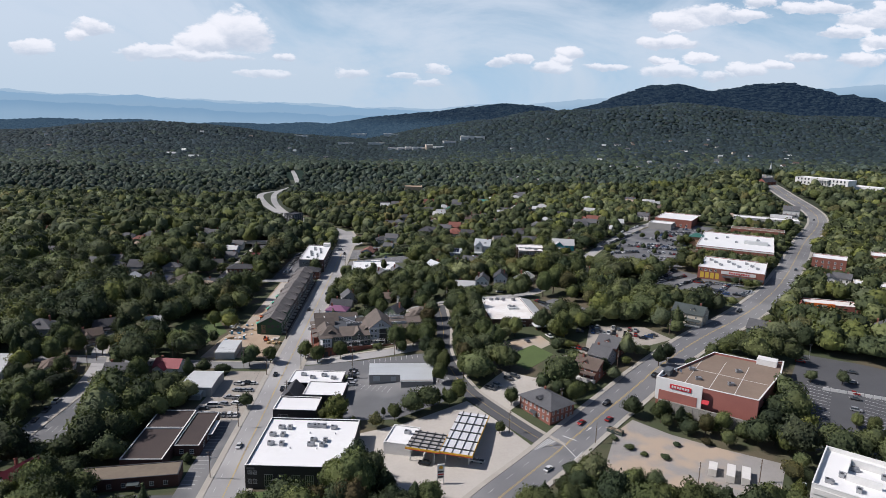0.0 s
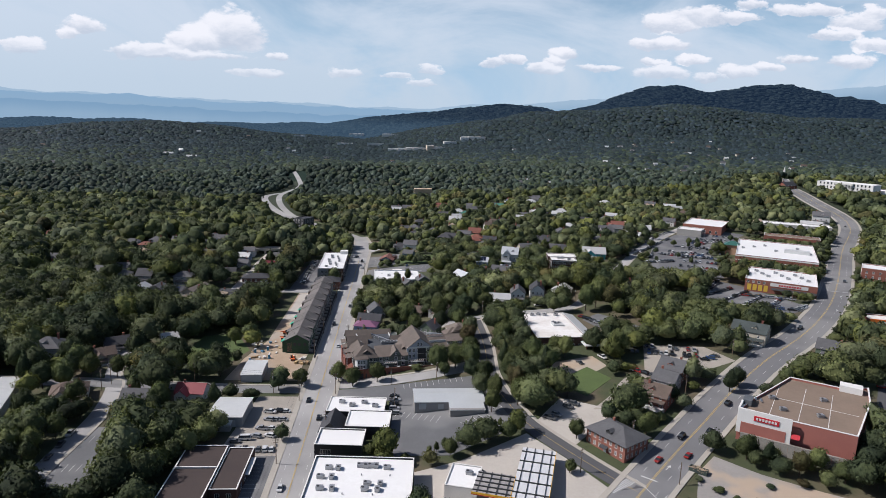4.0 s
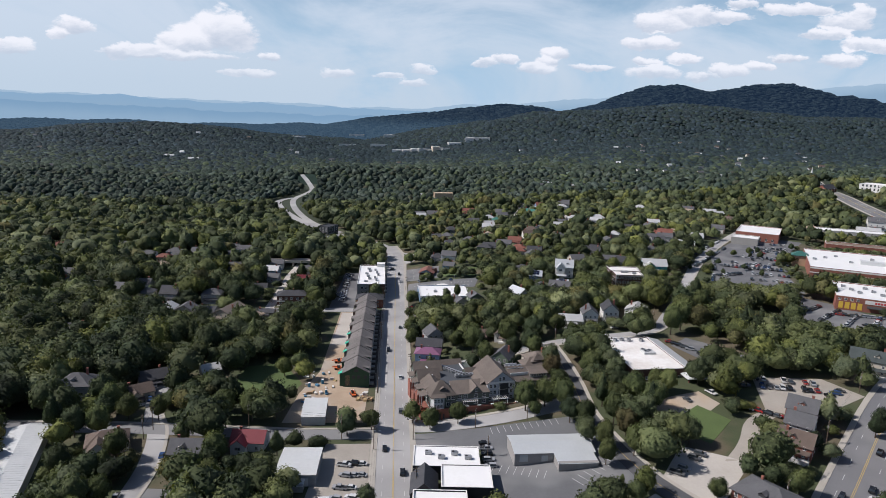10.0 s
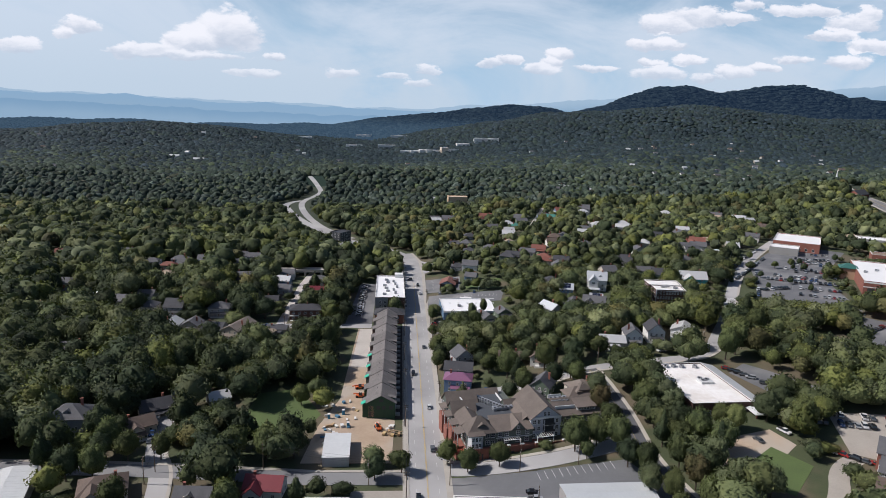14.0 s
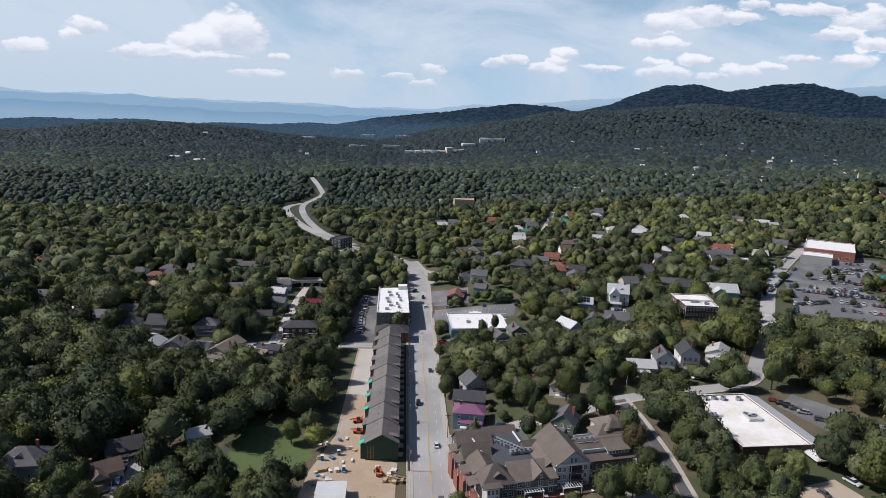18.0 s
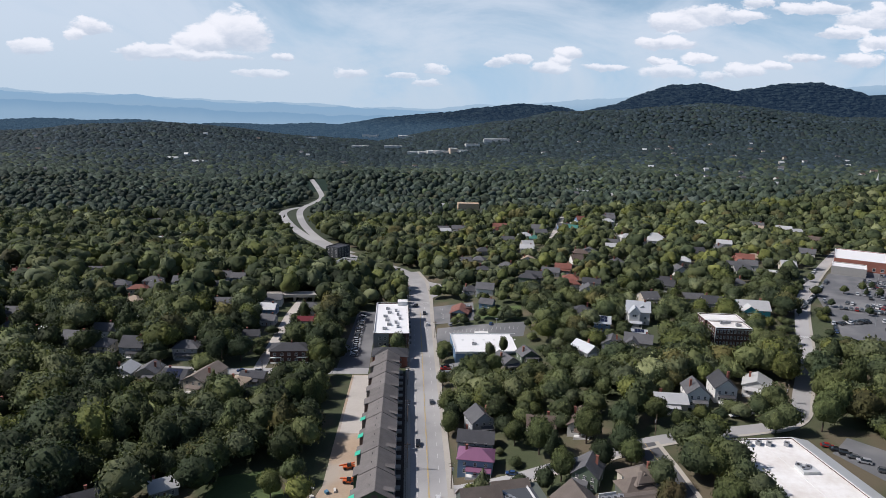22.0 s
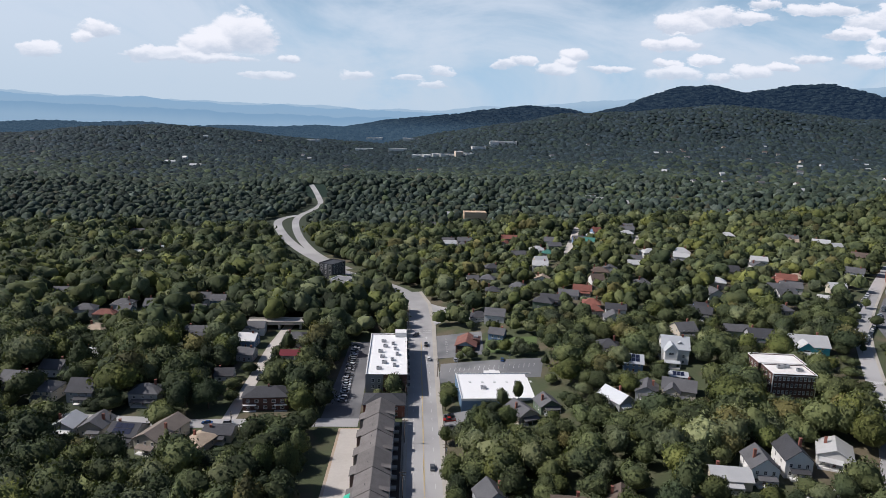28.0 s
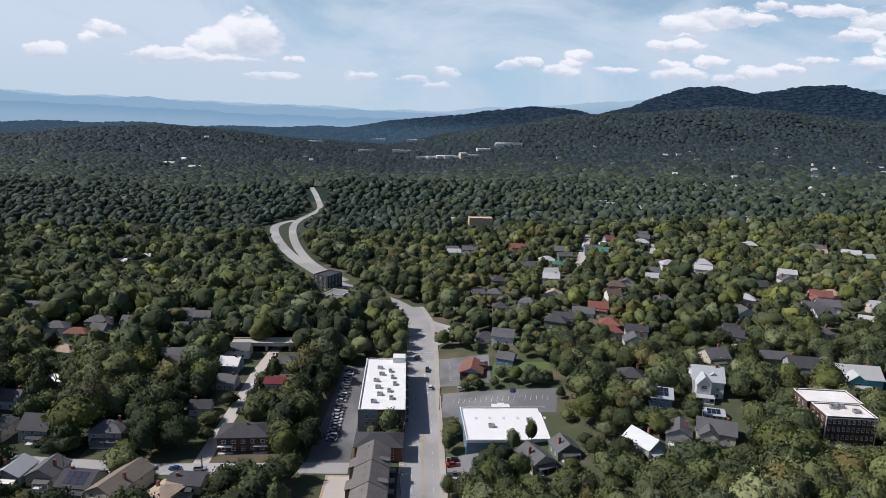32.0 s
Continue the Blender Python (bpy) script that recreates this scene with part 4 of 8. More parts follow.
    if simple:
        window_rows(t, w, d, (("S", 1.0, 2, 1.2, 1.4, -a * 0.8, a * 0.8),))
    else:
        for z in ([0.9] if eave < 4.5 else [0.9, 3.7]):
            window_rows(t, w, d, (("S", z, 3, 1.1, 1.5, -a * 0.9, a * 0.9), ("W", z, 2, 1.0, 1.4, -b * 0.8, b * 0.8), ("E", z, 2, 1.0, 1.4, -b * 0.8, b * 0.8)))
        part("door", Form().box(-0.5, 0.5, -b - 0.06 - (0 if not wing else 0), -b + 0.02, 0.35, 2.4), paint((0.12, 0.05, 0.04)), t)
    c, s = math.cos(radians(rz)), math.sin(radians(rz))
    OPEN_VIEW.append((x, y - d * 0.3, w * 0.5))
    take_box(x, y, w, d, rz, 2.4)
    take_box(x + s * (b + 4), y - c * (b + 4), w * 0.8, 7, rz, 0.5)
    return t


# ---------------------------------------------------------------- large buildings along the first part of the street
def shop_white():
    """Long white-roofed shop with a charcoal brick front."""
    t = flat_block("shop_building", "white-roofed shop with a charcoal brick front and tall windows", "shop", 27.0, 232.5, -3.0, 36.0, 37.0, 8.6, BLACK_BRICK, WHITE_ROOF, WHITE_WALL, rim=0.6)
    window_rows(t, 36, 37, (("S", 0.6, 6, 3.0, 4.6, -12.0, 17.0), ("S", 5.2, 2, 1.4, 1.3, -17.2, -13.6), ("S", 1.6, 2, 1.4, 1.6, -17.2, -13.6)), STEEL, 3)
    part("canopy", Form().box(-8.5, -5.5, -19.6, -18.5, 3.2, 3.4), DARK_TRIM, t)
    part("sign", Form().box(-17.4, -14.6, -18.62, -18.52, 7.0, 7.7), paint((0.14, 0.13, 0.13)), t)
    for u, v, n, dx in ((-13, -2.5, 2, 4.2), (-14, 4.5, 2, 4.0), (2.5, 1.0, 2, 4.6), (2.0, -2.4, 2, 4.4), (-12, 10.5, 2, 3.4), (-1.0, 12.5, 4, 1.9), (8.5, 11.5, 1, 0)):
        for k in range(n):
            unit(on_block(t, u + k * dx, v, 8.0, 90 * (k % 2)))
    for k in range(5):
        part("roof_vent", Form().tube((-10 + 5 * k, 7 - (k % 2) * 12, 8.0), (-10 + 5 * k, 7 - (k % 2) * 12, 8.6), 0.25, 0.2), STEEL, t)
    return t


def shop_black():
    """Connected black-walled shops: a low white front roof, a dark gable and two white roofs."""
    flat_block("shop_building", "low black-walled shop with a white flat roof", "shop", 17.2, 271.5, -3.5, 18.5, 13.5, 6.2, BLACK_BRICK, WHITE_ROOF, WHITE_WALL, rows=(("S", 0.5, 1, 4.0, 3.6, -8, -2),), rim=0.5, frame_mat=STEEL, bars=3)
    flat_block("shop_building", "black-walled workshop with a white roof", "shop", 27.5, 286, -3.5, 18.0, 15.0, 5.6, BLACK_BRICK, WHITE_ROOF, WHITE_WALL, rim=0.3)
    t = flat_block("shop_building", "white-roofed workshop beside the street", "shop", 21.5, 301.5, -3.5, 25.0, 15.0, 5.2, BLACK_BRICK, WHITE_ROOF, WHITE_WALL, rim=0.2)
    for k in range(4):
        unit(on_block(t, -7 + 5 * k, 1.5 * (-1) ** k, 5.0))
    g = thing("shop_gable", "narrow charcoal shop bay with a steep gable roof", "shop", 12.5, 285.5, ground(12.5, 285.5), -3.5)
    r, wl = gable(9.5, 13.5, 4.6, 4.2, 0.3, axis="y")
    part("roof", r, roofing(CHAR), g)
    f = Form().box(-4.75, 4.75, -6.75, 6.75, -2, 4.6)
    f.v, f.f = f.v + wl.v, f.f + [tuple(i + len(f.v) for i in q) for q in wl.f]
    part("wall", f, BLACK_BRICK, g)


def metal_shed(name, label, x, y, rz, w, d, eave, rise, roof, wall, doors=(), lower=None, start=1.0):
    """A low metal shed with a ribbed shallow roof."""
    t = thing(name, label, "shed", x, y, ground(x, y), rz)
    r, g = gable(w, d, eave, rise, 0.25, 0.12)
    part("roof", r, roof, t)
    f = Form().box(-w / 2, w / 2, -d / 2, d / 2, -3, eave)
    f.v, f.f = f.v + g.v, f.f + [tuple(i + len(f.v) for i in q) for q in g.f]
    part("wall", f, wall, t)
    n = int(w / 1.6)
    ribs = Form()
    k = rise / (d / 2)
    for i in range(n):
        u = -w / 2 + w * (i + 0.5) / n
        for s in (-1, 1):
            y0, y1 = (-d / 2 - 0.2, 0) if s < 0 else (0, d / 2 + 0.2)
            z0, z1 = eave + rise + y0 * k * (1 if s < 0 else -1) + 0.16, eave + rise + (0 if s < 0 else -y1 * k) + 0.16
            ribs.slab([(u - 0.05, y0, z0), (u + 0.05, y0, z0), (u + 0.05, y1, z1), (u - 0.05, y1, z1)], 0.08)
    part("seams", ribs, roof, t)
    for u, dw, dh in doors:
        part("door", Form().box(u - dw / 2, u + dw / 2, -d / 2 - 0.08, -d / 2 + 0.02, 0.1, dh), paint((0.45, 0.46, 0.46)), t)
    if lower:
        lw, ld, lh = lower
        part("lean_to", Form().box(-w / 2 + start, -w / 2 + start + lw, -d / 2 - ld, -d / 2, -2, lh - 0.15), wall, t)
        part("lean_to_roof", Form().slab([(-w / 2 + start - 0.2, -d / 2 - ld - 0.3, lh - 0.3), (-w / 2 + start + 0.2 + lw, -d / 2 - ld - 0.3, lh - 0.3), (-w / 2 + start + 0.2 + lw, -d / 2 - 0.02, lh + 0.3), (-w / 2 + start - 0.2, -d / 2 - 0.02, lh + 0.3)], 0.12), roof, t)
    OPEN_VIEW.append((x, y - d * 0.4, w * 0.5))
    take_box(x, y, w, d, rz, 2)
    return t


def brown_offices():
    t = flat_block("office_building", "low brick office with a dark brown flat roof", "office", -33.0, 247.0, 0.5, 15.4, 41.0, 5.0, DARK_BRICK, BROWN_ROOF, WHITE_WALL, rim=0.35, frame_mat=TRIM)
    part("fire_wall", Form().box(-7.3, 7.3, 4.2, 4.7, 4.5, 5.25), WHITE_WALL, t)
    t = flat_block("office_building", "low brick office wing with a brown flat roof", "office", -20.2, 252.5, 0.5, 9.6, 29.0, 4.4, DARK_BRICK, BROWN_ROOF, WHITE_WALL, rim=0.35, rows=(("E", 1.0, 4, 2.0, 1.8, -11, 11), ("S", 1.0, 2, 1.6, 1.8, -4, 4)))
    part("canopy", Form().box(4.8, 6.6, -3, 9, 3.0, 3.25), WHITE_WALL, t)
    t = flat_block("office_building", "long brown brick office with a mossy flat roof", "office", -33.5, 219.0, 9.0, 34.0, 9.5, 4.6, DARK_BRICK, surface("mossy_roof", (0.20, 0.165, 0.12), (0.11, 0.085, 0.065), 0.95, 0, 0.1, 0.7, 0.2, 3), DARK_TRIM, rim=0.1, rows=(("S", 1.2, 6, 1.5, 1.6, -13, 15),))
    part("awning", Form().slab([(0, -6.6, 2.7), (4, -6.6, 2.7), (4, -4.75, 3.2), (0, -4.75, 3.2)], 0.12), paint((0.05, 0.07, 0.07)), t)


def filling_station():
    z = ground(80, 235)
    t = thing("fuel_canopy", "fuel canopy on posts with yellow and red edge and solar decks", "canopy", 80.4, 241.7, z, -17.0)
    yellow, red = paint((0.75, 0.42, 0.03)), paint((0.55, 0.05, 0.03))
    for nm, cx, cy, w, d in (("deck", 8.5, 0.0, 12.5, 35.0), ("deck", -4.3, -11.0, 13.0, 14.0)):
        part(nm, Form().box(cx - w / 2, cx + w / 2, cy - d / 2, cy + d / 2, 5.2, 5.9), surface("canopy_top", (0.33, 0.32, 0.31), (0.22, 0.21, 0.20), 0.8, 0, 0.15, 1.0) if nm == "deck" and cx < 0 else paint((0.58, 0.59, 0.60)), t)
        part("fascia", Form().box(cx - w / 2 - 0.1, cx + w / 2 + 0.1, cy - d / 2 - 0.12, cy - d / 2, 5.1, 6.1).box(cx + w / 2, cx + w / 2 + 0.12, cy - d / 2, cy + d / 2, 5.1, 6.1), yellow, t, "yellow canopy edge")
        part("fascia_stripe", Form().box(cx - w / 2 - 0.1, cx + w / 2 + 0.1, cy - d / 2 - 0.15, cy - d / 2 - 0.12, 5.1, 5.35), red, t)
        for k in range(5):
            v = cy - d / 2 + d * (k + 0.5) / 5
            part("beam", Form().box(cx - w / 2, cx + w / 2, v - 0.15, v + 0.15, 5.9, 6.35), DARK_TRIM, t)
        for k in range(4):
            u = cx - w / 2 + w * (k + 0.5) / 4
            part("beam", Form().box(u - 0.12, u + 0.12, cy - d / 2, cy + d / 2, 5.92, 6.2), DARK_TRIM, t)
    for u, v in ((4, -14), (13, -14), (4, 14), (13, 14), (-9.5, -16), (0, -16), (-9.5, -6), (4, 0), (13, 0)):
        part("post", Form().box(u - 0.2, u + 0.2, v - 0.2, v + 0.2, -0.5, 5.2), PALE_METAL, t)
    for u, v in ((8.5, -10), (8.5, 0), (8.5, 10)):
        p = thing("fuel_pump", "white and red fuel pump on an island", "fuel pump", *on_block(t, u, v, 0).translation, -17, "fuel pumps")
        part("island", Form().box(-0.8, 0.8, -1.8, 1.8, -0.2, 0.35), CONCRETE, p)
        part("casing", Form().box(-0.35, 0.35, -0.5, 0.5, 0.35, 2.0), WHITE_WALL, p)
        part("display", Form().box(-0.37, 0.37, -0.3, 0.3, 1.4, 1.8), DARK_TRIM, p)
    take_box(82, 238, 32, 40, -17, 1)
    b = flat_block("kiosk", "small white filling station shop with a white roof", "shop", 63.5, 241.0, -15.0, 11.0, 15.0, 4.6, WHITE_WALL, WHITE_ROOF, TRIM, rim=0.3, rows=(("E", 0.8, 3, 2.4, 2.0, -6, 2),))
    unit(on_block(b, 1.5, 2, 4.3))
    s = thing("roadside_sign", "tall white filling station sign with a yellow emblem", "sign", 77.5, 212.5, ground(77.5, 212.5), 10)
    part("post", Form().box(-1.2, -0.95, -0.12, 0.12, -1, 7.6).box(0.95, 1.2, -0.12, 0.12, -1, 7.6), WHITE_WALL, s)
    part("board", Form().box(-1.3, 1.3, -0.2, 0.2, 2.2, 7.8), WHITE_WALL, s)
    part("emblem", Form().tube((0, -0.2, 6.6), (0, -0.28, 6.6), 0.7, 0.7, 14), yellow, s)
    for k in range(3):
        part("price_strip", Form().box(-1.0, 1.0, -0.26, -0.2, 2.6 + 1.0 * k, 3.2 + 1.0 * k), red if k == 1 else DARK_TRIM, s)


def brick_flats():
    """Square brick apartment house with a grey hipped roof."""
    x, y, w, d, e = 125.4, 262.0, 18.7, 13.8, 6.9
    t = thing("apartment_house", "two-storey red brick apartment house with a grey hip roof", "house", x, y, ground(x, y) - 1.2, -57.0)
    part("wall", Form().box(-w / 2, w / 2, -d / 2, d / 2, -3, e), BRICK, t)
    part("roof", hip(w, d, e, 3.6, 0.8), roofing(GREY), t)
    r, g = gable(2.6, 2.6, e + 1.9, 0.8, 0.2, 0.1, "y", 0, -4.4)
    part("dormer_roof", r, roofing(GREY), t)
    part("dormer_wall", Form().box(-1.2, 1.2, -5.6, -3.2, e + 0.4, e + 1.9), DARK_TRIM, t)
    for z in (1.6, 4.5):
        window_rows(t, w, d, (("S", z, 7, 1.1, 1.6, -9, 9), ("W", z, 5, 1.1, 1.6, -6.5, 6.5), ("E", z, 5, 1.1, 1.6, -6.5, 6.5)))
    part("door_hood", Form().slab([(-1.6, -d / 2 - 1.6, 2.6), (1.6, -d / 2 - 1.6, 2.6), (1.6, -d / 2, 3.3), (-1.6, -d / 2, 3.3)], 0.15), roofing(CHAR), t)
    part("door", Form().box(-0.6, 0.6, -d / 2 - 0.06, -d / 2 + 0.02, 0, 2.3), TRIM, t)
    part("chimney", Form().box(-5, -4.2, 3, 3.8, e, e + 3.4), BRICK, t)
    OPEN_VIEW.append((x, y - 8, 11))
    take_box(x, y, w, d, -57, 3)


def big_store():
    """Large red block store with a brown roof, white parapets and a red and white sign."""
    x, y, h, rz = 207.3, 269.5, 7.6, -36.0
    z = 17.2
    t = thing("store_building", "large red block store with a brown roof and white parapet", "store", x, y, z, rz)
    turn = Matrix.Rotation(radians(-rz), 2)
    plan = [turn @ Vector((px - x, py - y)) for px, py in ((173.5, 262.6), (206.7, 240.2), (231.9, 268.5), (242, 283.8), (230.5, 283.4), (213.6, 295.2), (199, 283.7), (183, 271.5))]
    inner = [p * 0.977 for p in plan]
    f, c = Form(), Form()
    for k in range(len(plan)):
        p, q, pi, qi = plan[k], plan[(k + 1) % 8], inner[k], inner[(k + 1) % 8]
        f.face((*p, -9), (*q, -9), (*q, h), (*p, h)).face((*qi, h - 1.2), (*pi, h - 1.2), (*pi, h), (*qi, h))
        c.slab([(*(p * 1.004), h + 0.14), (*(q * 1.004), h + 0.14), (*(qi * 0.996), h + 0.14), (*(pi * 0.996), h + 0.14)], 0.16)
    part("wall", f, PINK_BRICK, t)
    part("coping", c, WHITE_WALL, t)
    part("roof", Form().prism([tuple(p * 0.985) for p in plan], h - 1.2, h - 0.9), TAN_ROOF, t)
    for k in range(3):
        part("roof_seam", Form().box(-13 + 10 * k, -12.8 + 10 * k, -22, 16, h - 0.9, h - 0.84), WHITE_WALL, t)
    part("roof_seam", Form().box(-16, 17, -2, -1.8, h - 0.9, h - 0.84), WHITE_WALL, t)

    def front(form):
        form.v = [(u - 2.9, v - 8.3, w) for u, v, w in form.v]
        return form

    part("entrance_front", front(Form().box(-20.4, -1.5, -18.9, -18.1, -1, 9.0).box(-20.6, -19.9, -18.5, -10, -1, 9.0)), WHITE_WALL, t, "white rendered entrance front")
    part("entrance_base", front(Form().box(-19.0, -3.2, -19.05, -18.85, -1, 3.6)), PINK_BRICK, t)
    part("tower", Form().box(9, 17.5, 22.5, 28, 0, 9.4), WHITE_WALL, t)
    part("screen", front(Form().box(-20.3, -17, -10, -4, 7, 9.2)), paint((0.10, 0.11, 0.12)), t)
    part("awning", front(Form().slab([(-1.3, -20.4, 2.4), (1.6, -20.4, 2.4), (1.6, -18.2, 3.4), (-1.3, -18.2, 3.4)], 0.2)), paint((0.45, 0.03, 0.04)), t, "red awning")
    sign = part("sign", front(Form().box(-14.6, -5.8, -19.15, -18.9, 5.2, 7.2)), paint((0.52, 0.02, 0.03)), t, "red sign board with pale strokes")
    for k in range(7):
        u = -13.8 + 1.08 * k
        part("mark", front(Form().box(u, u + 0.72, -19.25, -19.16, 5.7, 6.7)), TRIM, sign)
    for u, v in ((-14, -4), (-9, -14), (4, 6), (4, -12)):
        unit(on_block(t, u, v, h - 0.9, 30))
    for u in (-19.5, -17.5):
        p = thing("satellite_dish", "white satellite dish on a store roof", "dish", *on_block(t, u, -11, h - 0.9).translation, 0, "satellite dishes")
        part("dish", Form().tube((0, 0, 0.9), (0.25, -0.25, 1.15), 0.3, 0.9, 14), TRIM, p)
        part("stand", Form().tube((0, 0, 0), (0, 0, 0.95), 0.08, 0.08), STEEL, p)
    take_shape([(173.5, 262.6), (206.7, 240.2), (231.9, 268.5), (242, 283.8), (213.6, 295.2)], 3.0)
    OPEN_VIEW.append((190, 251, 17))
    p = thing("wall_panels", "low white panel wall beside a car park", "wall", 0, 0, 0)
    for k in range(9):
        q, r = Vector((252.8, 269.6)).lerp(Vector((280, 257.6)), k / 9), Vector((252.8, 269.6)).lerp(Vector((280, 257.6)), (k + 0.94) / 9)
        part("panel", ribbon(Form(), [q, r], -0.1, 0.1, 1.5, 2.0, 9, 1), WHITE_WALL, p)
    rubble = surface("rubble_stone", (0.34, 0.32, 0.29), (0.2, 0.19, 0.17), 0.95, 0, 0.5, 2.0, 0.5, 3)
    for k in range(16):
        part("retaining_block", Form().box(-21.5 + 2.4 * k, -19.2 + 2.4 * k, -28.2, -27.4, -7.5, -0.6), rubble, t, "rubble stone retaining wall")


def hotel():
    """White hotel block at the edge of the plot."""
    x, y, w, d, h = 219.0, 182.0, 40.0, 31.0, 14.0
    t = flat_block("hotel_building", "white multi-storey hotel with parapets and roof plant", "hotel", x, y, -40.0, w, d, h, WHITE_WALL, WHITE_ROOF, WHITE_WALL, rim=1.4, z=ground(200, 190) - 1)
    for z in (1.0, 4.2, 7.4):
        window_rows(t, w, d, (("S", z, 9, 1.6, 1.7, -21, 21), ("W", z, 7, 1.6, 1.7, -15, 15)), DARK_TRIM)
    part("screen", Form().box(-12, -2, -4, -3.7, 12.6, 15.2).box(-12, -11.7, -4, 8, 12.6, 15.2).box(-12, -2, 7.7, 8, 12.6, 15.2), WHITE_WALL, t)
    part("fascia", Form().box(-19.5, -4, -15.75, -15.52, 10.8, 12.6), WHITE_WALL, t)
    lettering(t, "SUITES", "S", w, d, -9, 11.4, 1.2, DARK_TRIM, 0.3)
    for k in range(12):
        unit(on_block(t, -16 + 2.8 * k, -9 + 7 * (k % 3), 12.6, 90 * (k % 2)))
    part("black_panel", Form().box(-20.2, -20.0, -6, 2, 0, 9), DARK_TRIM, t)


shop_white()
shop_black()
metal_shed("metal_shed", "grey standing-seam metal shed with a roller door", 62.1, 304.8, 2.0, 31.0, 14.3, 3.4, 1.0, METAL_ROOF, paint((0.30, 0.285, 0.27)), ((-12, 3.2, 2.8), (-4, 2.4, 2.4)), (15.0, 7.0, 3.25), 15.0)
metal_shed("metal_shed", "white-roofed metal workshop beside a car yard", -33.5, 302.0, -1.0, 14.5, 19.5, 4.6, 0.7, PALE_METAL, paint((0.30, 0.31, 0.31)), ((3, 3, 3.2),), (9.5, 4.0, 3.0))
metal_shed("metal_shed", "long pale metal warehouse among trees", -138.0, 303.0, 106.0, 58.0, 15.0, 4.6, 1.0, PALE_METAL, paint((0.48, 0.48, 0.46)))
metal_shed("metal_shed", "pale metal shed beside the building site", -33.5, 349.0, 2.0, 10.0, 19.0, 4.0, 0.6, PALE_METAL, paint((0.4, 0.41, 0.41)))
brown_offices()
filling_station()
brick_flats()
big_store()
hotel()


# ---------------------------------------------------------------- gabled apartments and the row of new houses
def gabled_flats():
    """Apartment block round a flat roof: gabled wings, a tall grey and white centre, corner turret, brick base with terraces."""
    x, y, rz = 45.0, 357.0, 11.0
    z = ground(24, 340)
    t = thing("apartment_block", "gabled apartment block with brown roofs, brick base and balconies", "apartment block", x, y, z, rz)
    brown, grn, gry, wht = roofing((0.150, 0.122, 0.102)), paint((0.10, 0.115, 0.095)), paint((0.40, 0.42, 0.46)), paint((0.66, 0.66, 0.64))
    deck = surface("grey_deck", (0.06, 0.068, 0.078), (0.045, 0.05, 0.058), 0.9, 0, 0.1, 1, 0.1, 3)
    part("base", Form().box(-31, 10, -11.5, 24, -4, 4.0).box(10, 33, -4.5, 20, -4, 4.0), BRICK, t, "red brick base with parking arches")
    for k in range(6):
        u = -26 + 6.4 * k
        # dark panel on the brick stands in for shade inside the arch
        part("arch", Form().box(u - 2.0, u + 2.0, -11.62, -11.4, -2.6, 2.6), DARK_TRIM, t)
    for k in range(8):
        u = -31 + 5.8 * k
        pier = part("pier", Form().box(u - 0.5, u + 0.5, -11.9, -11.1, -3, 5.2), BRICK, t)
        part("pier_cap", Form().box(u - 0.62, u + 0.62, -12.0, -11.0, 5.2, 5.4), wht, pier, "white pier cap")
        if k < 7:
            part("terrace_rail", Form().box(u + 0.5, u + 5.3, -11.6, -11.4, 4.0, 4.8), BRICK, t)
    # walls
    part("wall", Form().box(-31, -18, 8.5, 26, 4.0, 10.2), grn, t, "dark green clapboard street wing")
    part("wall", Form().box(-30, -18, -8.8, 8.5, 4.0, 10.0), grn, t, "dark green clapboard corner")
    part("wall", Form().box(-18, -2.6, -8.5, 1.0, 4.0, 10.0).box(-18, -2.6, 1.0, 27, 4.0, 10.2), grn, t, "dark green clapboard front")
    part("wall", Form().box(-2.6, 10.4, -6.5, 14, 4.0, 13.0), gry, t, "blue-grey clapboard centre with white trim")
    part("wall", Form().box(10.4, 33, -2.5, 14, 4.0, 11.0), grn, t, "dark clapboard east wing")
    part("storey_band", Form().box(-18, -2.7, -8.65, -8.5, 6.9, 7.2), wht, t)
    part("storey_band", Form().box(-2.7, 10.5, -6.65, -6.5, 12.5, 13.0), wht, t)
    part("storey_band", Form().box(10.4, 33, -2.62, -2.5, 7.0, 7.2), wht, t)
    part("flat_roof", Form().box(-21, -5.5, 0.6, 25.5, 10.2, 10.5), deck, t, "dark grey flat roof")
    for form in (Form().box(-18.7, -5.6, 0.2, 0.6, 10.2, 11.0), Form().box(-7.4, -7.0, 9.6, 24.0, 10.5, 11.2), Form().slab([(-23.6, 7.6, 10.6), (-23.1, 7.6, 10.6), (-26.0, 15.4, 14.5), (-26.5, 15.4, 14.5)], 0.3)):
        part("parapet", form, wht, t, "white roof edge")
    for k in range(11):
        unit(on_block(t, -17.5 + 0.85 * k, 21.0 - 1.25 * k, 10.5, 8 * (k % 3)))
    for k in range(6):
        unit(on_block(t, -13.0 + 1.7 * k, 8.6 + 0.4 * (k % 2), 10.5, 90))
